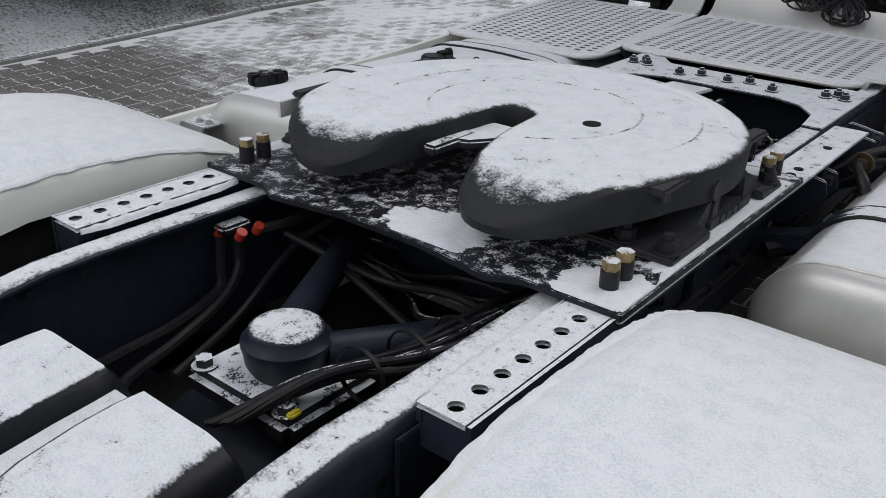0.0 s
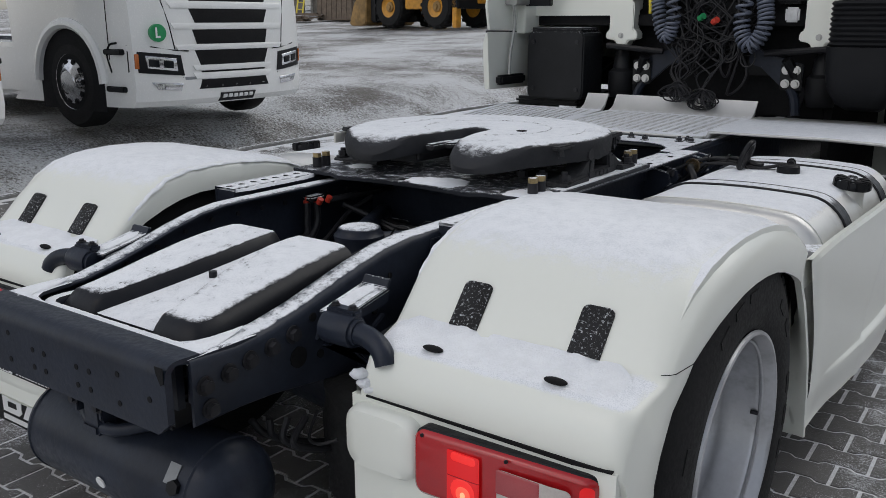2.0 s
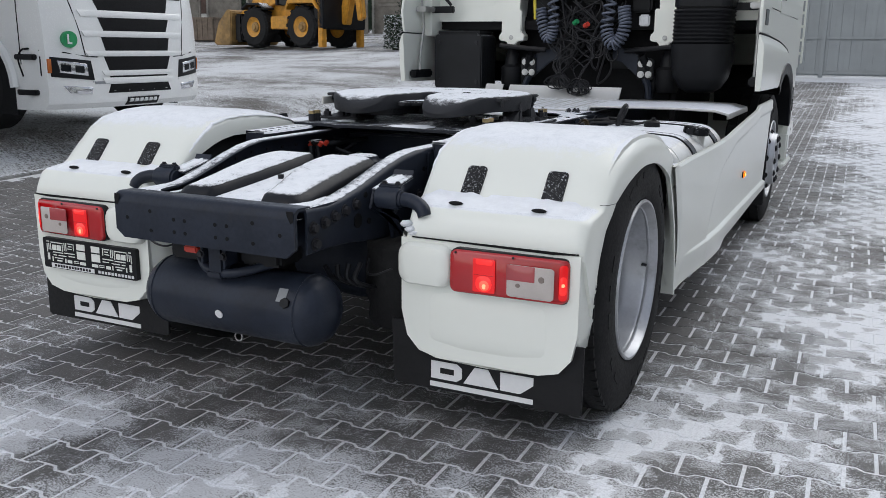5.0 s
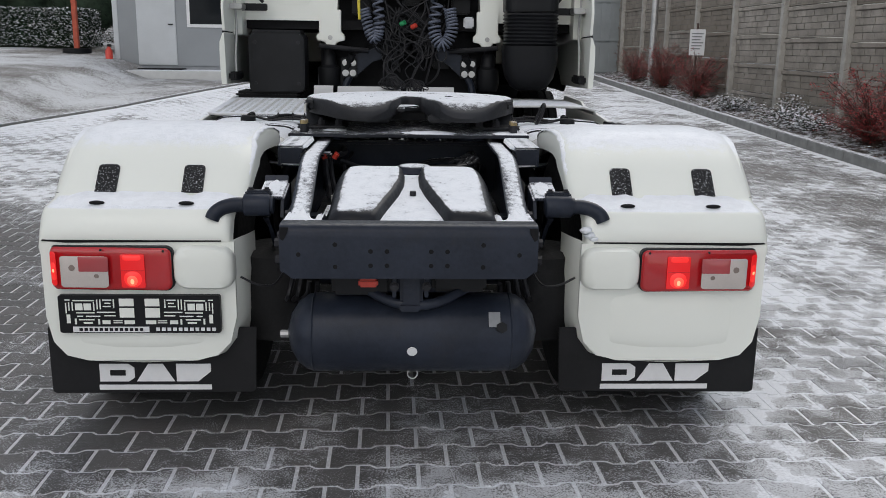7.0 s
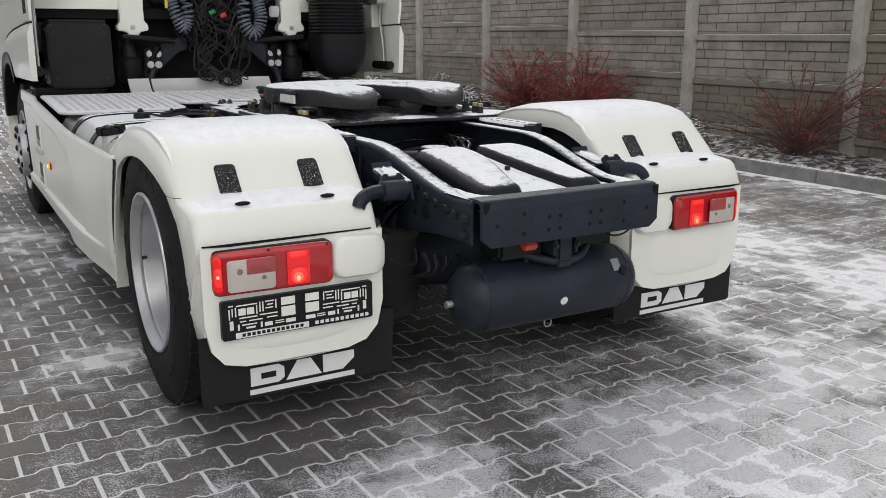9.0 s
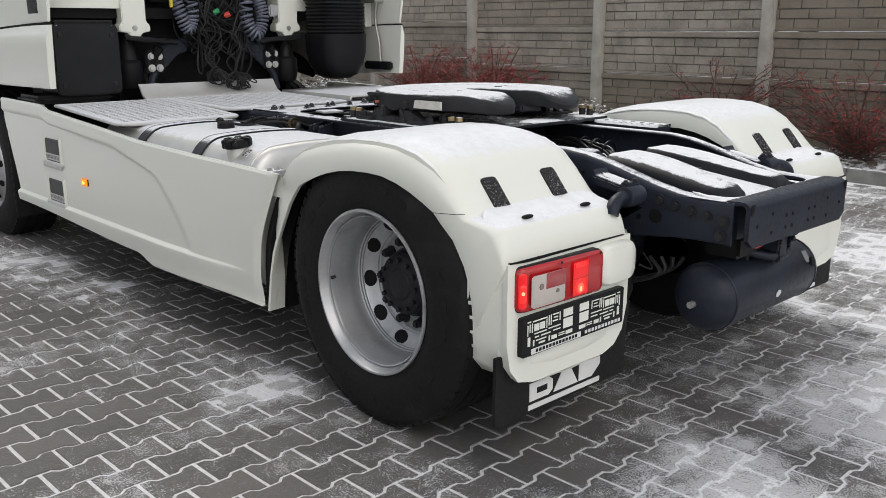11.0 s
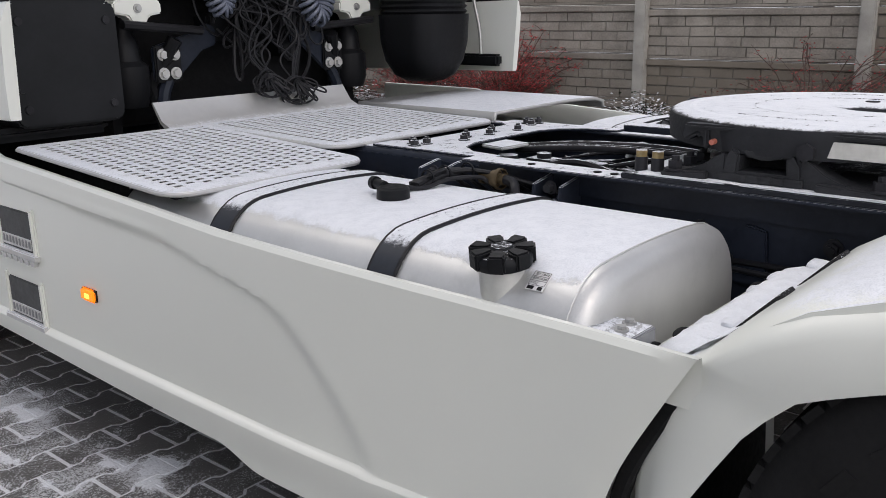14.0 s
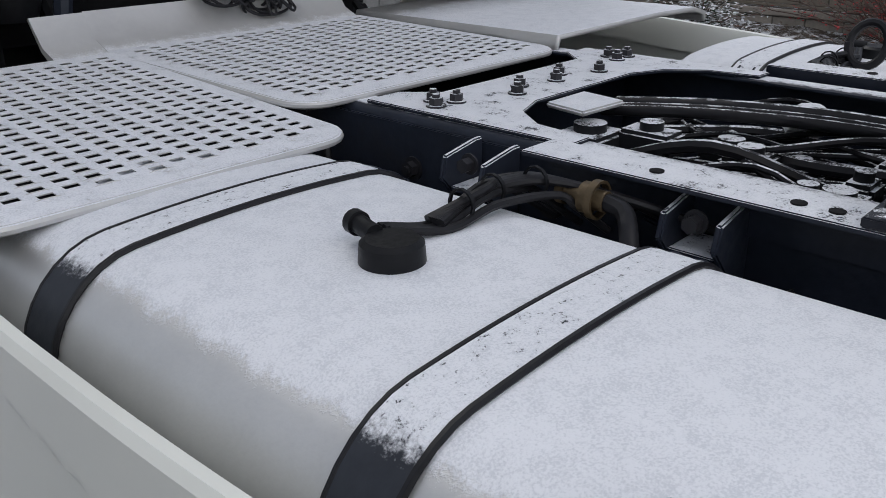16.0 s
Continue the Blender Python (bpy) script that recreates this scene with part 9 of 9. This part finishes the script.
part("box_lid", boxed(-1.14, -0.77, 3.025, 3.28, 1.443, 1.468, 0.012), M_BLACK_SNOW, bx)
for x, z in ((-1.11, 1.38), (-0.80, 1.38), (-1.11, 1.09), (-0.80, 1.09)):
    part("box_screw", cyl(bmesh.new(), (x, 3.02, z), (x, 3.012, z), 0.014, 10), M_BOLT, bx)
for y, z in ((3.08, 1.4), (3.22, 1.08)):
    part("box_screw", cyl(bmesh.new(), (-1.155, y, z), (-1.162, y, z), 0.014, 10), M_BOLT, bx)
rings = []
for z, w, d in ((1.06, 0.10, 0.10), (1.09, 0.16, 0.16), (1.16, 0.21, 0.20), (1.25, 0.235, 0.22), (1.38, 0.24, 0.23)):
    rings.append([(0.875 + x * w * 0.82, 3.0 + y * d * 0.82, z) for x, y in [(p[0] * 2, p[1] * 2) for p in rounded(1, 1, 0.3, 5)]])
funnel = part("intake_funnel", loft(bmesh.new(), rings), M_BLACK, truck, "black rounded intake funnel")
rings = []
for k in range(19):
    z = 1.38 + 0.0125 * k
    f = 1.0 if k % 2 else 0.94
    rings.append([(0.875 + x * 0.193 * f * 2, 3.0 + y * 0.18 * f * 2, z) for x, y in rounded(1, 1, 0.3, 5)])
part("bellows", loft(bmesh.new(), rings), M_BLACK, funnel, "ribbed rubber bellows")
part("intake_mast", prism(bmesh.new(), [(p[0] + 0.875, p[1] + 3.03) for p in rounded(0.38, 0.34, 0.08, 4)], "z", 1.61, 3.5, 0.01), M_BLACK, truck, "black intake mast up the cab's back")
part("mast_rib", boxed(0.86, 0.89, 2.85, 2.866, 1.7, 3.4, 0.006), M_BLACK, truck)

# suspension struts, brackets with pairs of bright bolts
for s in (-1, 1):
    st = part("cab_strut", lathe(bmesh.new(), [(0, 0.0), (0, 0.07), (0.05, 0.085), (0.16, 0.085), (0.18, 0.06), (0.26, 0.05), (0.28, 0.035), (0.36, 0.03), (0.36, 0.0)], (s * 0.60, 3.26, 1.04), "z", 24), M_BLACK, truck)
    part("strut_arm", tube(bmesh.new(), [(s * 0.46, 3.24, 0.95), (s * 0.50, 3.26, 1.12), (s * 0.42, 3.18, 1.30)], 0.03, 8), M_BLACK, st)
    br = part("lamp_bracket", boxed(s * 0.385, s * 0.505, 3.20, 3.215, 1.13, 1.275, 0.006), M_BLACK, truck)
    for x in (0.417, 0.472):
        for z in (1.165, 1.24):
            part("bright_bolt", hexbolt(bmesh.new(), (s * x, 3.20, z), (0, -1, 0), 0.017, 0.014), M_WHITE_SHEET, br)
    part("stabiliser", tube(bmesh.new(), [(s * 0.30, 3.17, 1.33), (s * 0.66, 3.15, 1.36)], 0.018, 8), M_CABLE, truck)
    arm = part("diagonal_arm", prism(bmesh.new(), [(s * 0.20, 1.27), (s * 0.27, 1.25), (s * 0.40, 1.135), (s * 0.505, 1.135), (s * 0.505, 1.27), (s * 0.40, 1.30), (s * 0.33, 1.32), (s * 0.24, 1.36), (s * 0.20, 1.34)], "y", 3.216, 3.235, 0.006), M_FRAME_DRY, truck)
    part("arm_leg", tube(bmesh.new(), spline([(s * 0.44, 3.225, 1.14), (s * 0.47, 3.22, 1.08), (s * 0.485, 3.21, 0.99)], 5), 0.026, 8), M_FRAME_DRY, arm)
part("top_rail", boxed(-0.46, 0.46, 3.15, 3.32, 1.72, 1.90, 0.02), M_BLACK, truck)
part("work_lamp", boxed(0.40, 0.475, 3.13, 3.16, 1.50, 1.58, 0.01), M_RIM, truck, "square clear work lamp")

# coiled lines and hanging cables
def coil(name, path, r, turns, wire, material, label):
    p = spline(path, 12)
    n = turns * 14
    pts = []
    L = len(p) - 1
    for i in range(n + 1):
        t = i / n * L
        k = min(int(t), L - 1)
        c = p[k].lerp(p[k + 1], t - k)
        d = (p[k + 1] - p[k]).normalized()
        u = d.cross(Vector((0, 1, 0.1))).normalized()
        v = d.cross(u)
        a = 2 * math.pi * turns * i / n
        pts.append(c + r * (math.cos(a) * u + math.sin(a) * v))
    return part(name, tube(bmesh.new(), pts, wire, 6), material, truck, label)


coil("coiled_air_line", [(-0.238, 3.12, 1.90), (-0.230, 3.10, 1.71), (-0.217, 3.09, 1.54), (-0.228, 3.09, 1.45), (-0.256, 3.09, 1.415), (-0.288, 3.09, 1.47), (-0.312, 3.10, 1.56), (-0.327, 3.11, 1.63)], 0.036, 24, 0.0085, M_COIL, "blue-grey coiled air line hanging behind the cab")
coil("coiled_air_line", [(0.220, 3.12, 1.90), (0.205, 3.10, 1.70), (0.184, 3.09, 1.53), (0.196, 3.08, 1.43), (0.240, 3.07, 1.375), (0.290, 3.08, 1.42), (0.314, 3.09, 1.50), (0.305, 3.10, 1.57), (0.294, 3.11, 1.64)], 0.040, 26, 0.0085, M_COIL, "blue-grey coiled air line hanging behind the cab")
rng = random.Random(8)
for i in range(30):
    x0, x1 = rng.uniform(-0.36, 0.3), rng.uniform(-0.3, 0.3)
    z0 = rng.uniform(1.5, 1.85)
    zl = rng.uniform(1.1, 1.5)
    xm = rng.uniform(-0.25, 0.2)
    y = 3.12 + rng.uniform(-0.03, 0.12)
    p = [(x0, y + 0.05, z0), (x0 * 0.7 + xm * 0.3 + rng.uniform(-0.08, 0.08), y, (z0 + zl) / 2 + rng.uniform(-0.05, 0.08)), (xm, y - 0.02, zl), (xm + rng.uniform(-0.1, 0.1), y, zl + rng.uniform(0.02, 0.2)), (x1, y + 0.05, rng.uniform(1.3, 1.7))]
    part("cable", tube(bmesh.new(), spline(p, 6), rng.choice((0.005, 0.006, 0.008)), 6), M_CABLE, truck)
for i in range(12):
    xc, zc = ((-0.128, 1.115), (0.020, 1.075))[i % 2]
    r, tilt, lean = rng.uniform(0.035, 0.075), rng.uniform(-0.9, 0.9), rng.uniform(-1.0, 1.0)
    xc, zc = xc + rng.uniform(-0.025, 0.025), zc + rng.uniform(-0.018, 0.018)
    loop = [(xc + r * math.cos(a) + 0.35 * r * tilt * math.sin(2 * a), 2.985 + lean * r * math.sin(a), zc + r * (0.95 - 0.35 * abs(tilt)) * math.sin(a)) for a in [2 * math.pi * k / 13 for k in range(14)]]
    part("cable_loop", tube(bmesh.new(), spline(loop, 3), 0.0045, 6), M_CABLE, truck)
for i in range(18):
    # long slack bights that fan out over the lip of the deck
    xc, zc = ((-0.120, 1.15), (0.030, 1.12))[i % 2]
    a, L, w = rng.uniform(-1.15, 1.15), rng.uniform(0.07, 0.13), rng.uniform(0.010, 0.022)
    dx, dz = math.sin(a), -math.cos(a)
    loop = [(xc + dx * L * f - dz * w * q, 2.985 - 0.10 * f * L / 0.1 * 0.5 + 0.01 * q, zc + dz * L * f * 0.8 + dx * w * q) for f, q in ((0.0, 0.2), (0.3, 0.8), (0.7, 1.0), (0.95, 0.7), (1.0, 0.0), (0.95, -0.7), (0.7, -1.0), (0.3, -0.8), (0.0, -0.2))]
    part("cable_loop", tube(bmesh.new(), spline(loop, 4), 0.0042, 6), M_CABLE, truck)
for i in range(9):
    # slack cables that sag to and fro down to the loops
    xc, zc = ((-0.128, 1.16), (0.020, 1.12))[i % 2]
    p = [(rng.uniform(-0.25, 0.22), 3.13, rng.uniform(1.50, 1.75))]
    for k in range(5):
        f = k / 4
        p.append((xc + rng.uniform(-0.16, 0.16) * (1.1 - f), 3.10 - 0.11 * f, 1.46 + (zc - 1.46) * f))
    part("cable", tube(bmesh.new(), spline(p, 7), 0.0045, 6), M_CABLE, truck)
for xc, zc, r in ((0.128, 1.346, 0.055), (0.13, 1.35, 0.045), (0.235, 1.305, 0.04)):
    part("cable_loop", tube(bmesh.new(), [(xc + r * math.cos(a), 3.08 + 0.3 * r * math.sin(a), zc + 1.2 * r * math.sin(a)) for a in [2 * math.pi * k / 24 for k in range(25)]], 0.0045, 6), M_CABLE, truck)
for x, z, m in ((-0.01, 1.80, M_GREEN), (-0.06, 1.52, M_GREEN), (0.10, 1.87, M_RED), (0.02, 1.50, M_RED), (-0.31, 1.80, M_YELLOW), (0.22, 1.80, M_RED)):
    part("coupling_head", cyl(bmesh.new(), (x, 3.09, z), (x + 0.03, 3.07, z + 0.015), 0.018, 12), m, truck, "coloured plastic coupling")
part("yellow_line", tube(bmesh.new(), spline([(-0.31, 3.09, 1.80), (-0.36, 3.08, 1.72), (-0.36, 3.09, 1.55)], 6), 0.011, 7), M_YELLOW, truck)
for i in range(8):
    x, z = rng.uniform(-0.4, 0.4), rng.uniform(1.15, 1.8)
    part("engine_unit", boxed(x - 0.07, x + 0.07, 3.26, 3.37, z - 0.06, z + 0.06, 0.015), M_BLACK, truck)
for s in (-1, 1):
    part("sleeve", tube(bmesh.new(), spline([(s * 0.62, 1.3, 0.86), (s * 0.55, 1.2, 0.82), (s * 0.46, 1.1, 0.80)], 4), 0.022, 8), M_CABLE, truck)
    part("lift_pipe", tube(bmesh.new(), [(s * 0.66, 0.58, 0.80), (s * 0.60, 0.50, 0.72)], 0.035, 12), M_FRAME_DRY, truck)
    part("damper", cyl(bmesh.new(), (s * 0.50, 0.42, 0.86), (s * 0.62, 0.60, 0.70), 0.036, 14), M_FRAME_DRY, truck)
    part("guard_bracket", prism(bmesh.new(), [(s * 0.43, 0.30), (s * 0.80, 0.52), (s * 0.80, 0.60), (s * 0.43, 0.40)], "z", 0.84, 0.85, 0.002), M_FRAME, truck)

for s in (-1, 1):
    for y in (1.72, 1.30):
        ub = part("strap_bracket", prism(bmesh.new(), [(s * 0.421, 0.80), (s * 0.421, 0.955), (s * 0.44, 0.955), (s * 0.52, 0.94), (s * 0.53, 0.90), (s * 0.455, 0.82)], "y", y + 0.055, y + 0.066, 0.003), M_RAIL, truck, "folded steel strap bracket")
        part("bracket_cheek", prism(bmesh.new(), [(s * 0.421, 0.80), (s * 0.421, 0.955), (s * 0.44, 0.955), (s * 0.52, 0.94), (s * 0.53, 0.90), (s * 0.455, 0.82)], "y", y - 0.030, y - 0.019, 0.003), M_RAIL, ub)
        part("bracket_floor", boxed(s * 0.425, s * 0.51, y - 0.018, y + 0.054, 0.875, 0.885, 0.002), M_FRAME, ub)
        part("bolt", hexbolt(bmesh.new(), (s * 0.50, y + 0.018, 0.93), (s, 0, 0), 0.013, 0.02), M_BOLT, ub)
    ft = part("fuel_fitting", lathe(bmesh.new(), [(-0.04, 0.0), (-0.04, 0.016), (-0.015, 0.016), (-0.015, 0.024), (0.0, 0.024), (0.0, 0.014), (0.03, 0.014), (0.03, 0.019), (0.042, 0.019), (0.042, 0.0)], (s * 0.55, 1.475, 0.945), "y", 18), M_FITTING, truck, "tarnished brass fuel line fitting")
    part("fitting_elbow", tube(bmesh.new(), spline([(s * 0.55, 1.435, 0.945), (s * 0.56, 1.40, 0.94), (s * 0.585, 1.375, 0.915), (s * 0.60, 1.36, 0.87)], 5), 0.014, 9), M_CABLE, ft)
    part("clamp_ring", lathe(bmesh.new(), [(-0.006, 0.026), (0.006, 0.026), (0.006, 0.030), (-0.006, 0.030)], (s * 0.55, 1.452, 0.945), "y", 18, True), M_FITTING, ft)
    for k in range(5):
        part("loom_cable", tube(bmesh.new(), spline([(s * 0.80, 1.535 + 0.006 * k, 0.958), (s * 0.70, 1.56 - 0.004 * k, 0.962 + 0.004 * k), (s * 0.62, 1.545 + 0.008 * k, 0.968), (s * 0.56, 1.50 + 0.012 * k, 0.962), (s * 0.50, 1.40 + 0.02 * k, 0.935), (s * 0.445, 1.30 + 0.05 * k, 0.90)], 6), 0.0065, 7), M_CABLE, truck)
    for x, y in ((0.74, 1.55), (0.66, 1.56), (0.59, 1.535)):
        part("cable_tie", lathe(bmesh.new(), [(-0.003, 0.020), (0.003, 0.020), (0.003, 0.023), (-0.003, 0.023)], (s * x, y, 0.966), "x", 12, True), M_BLACK, truck)

# the paving blocks nearest the walk, each an object on one shared mesh
for x, y, z in NEAR:
    o = new("paving_block", BLOCK_MESH)
    o.parent = paving
    o.matrix_local = Matrix.Translation((x, y, z)) @ Matrix.Rotation(TURN, 4, "Z")
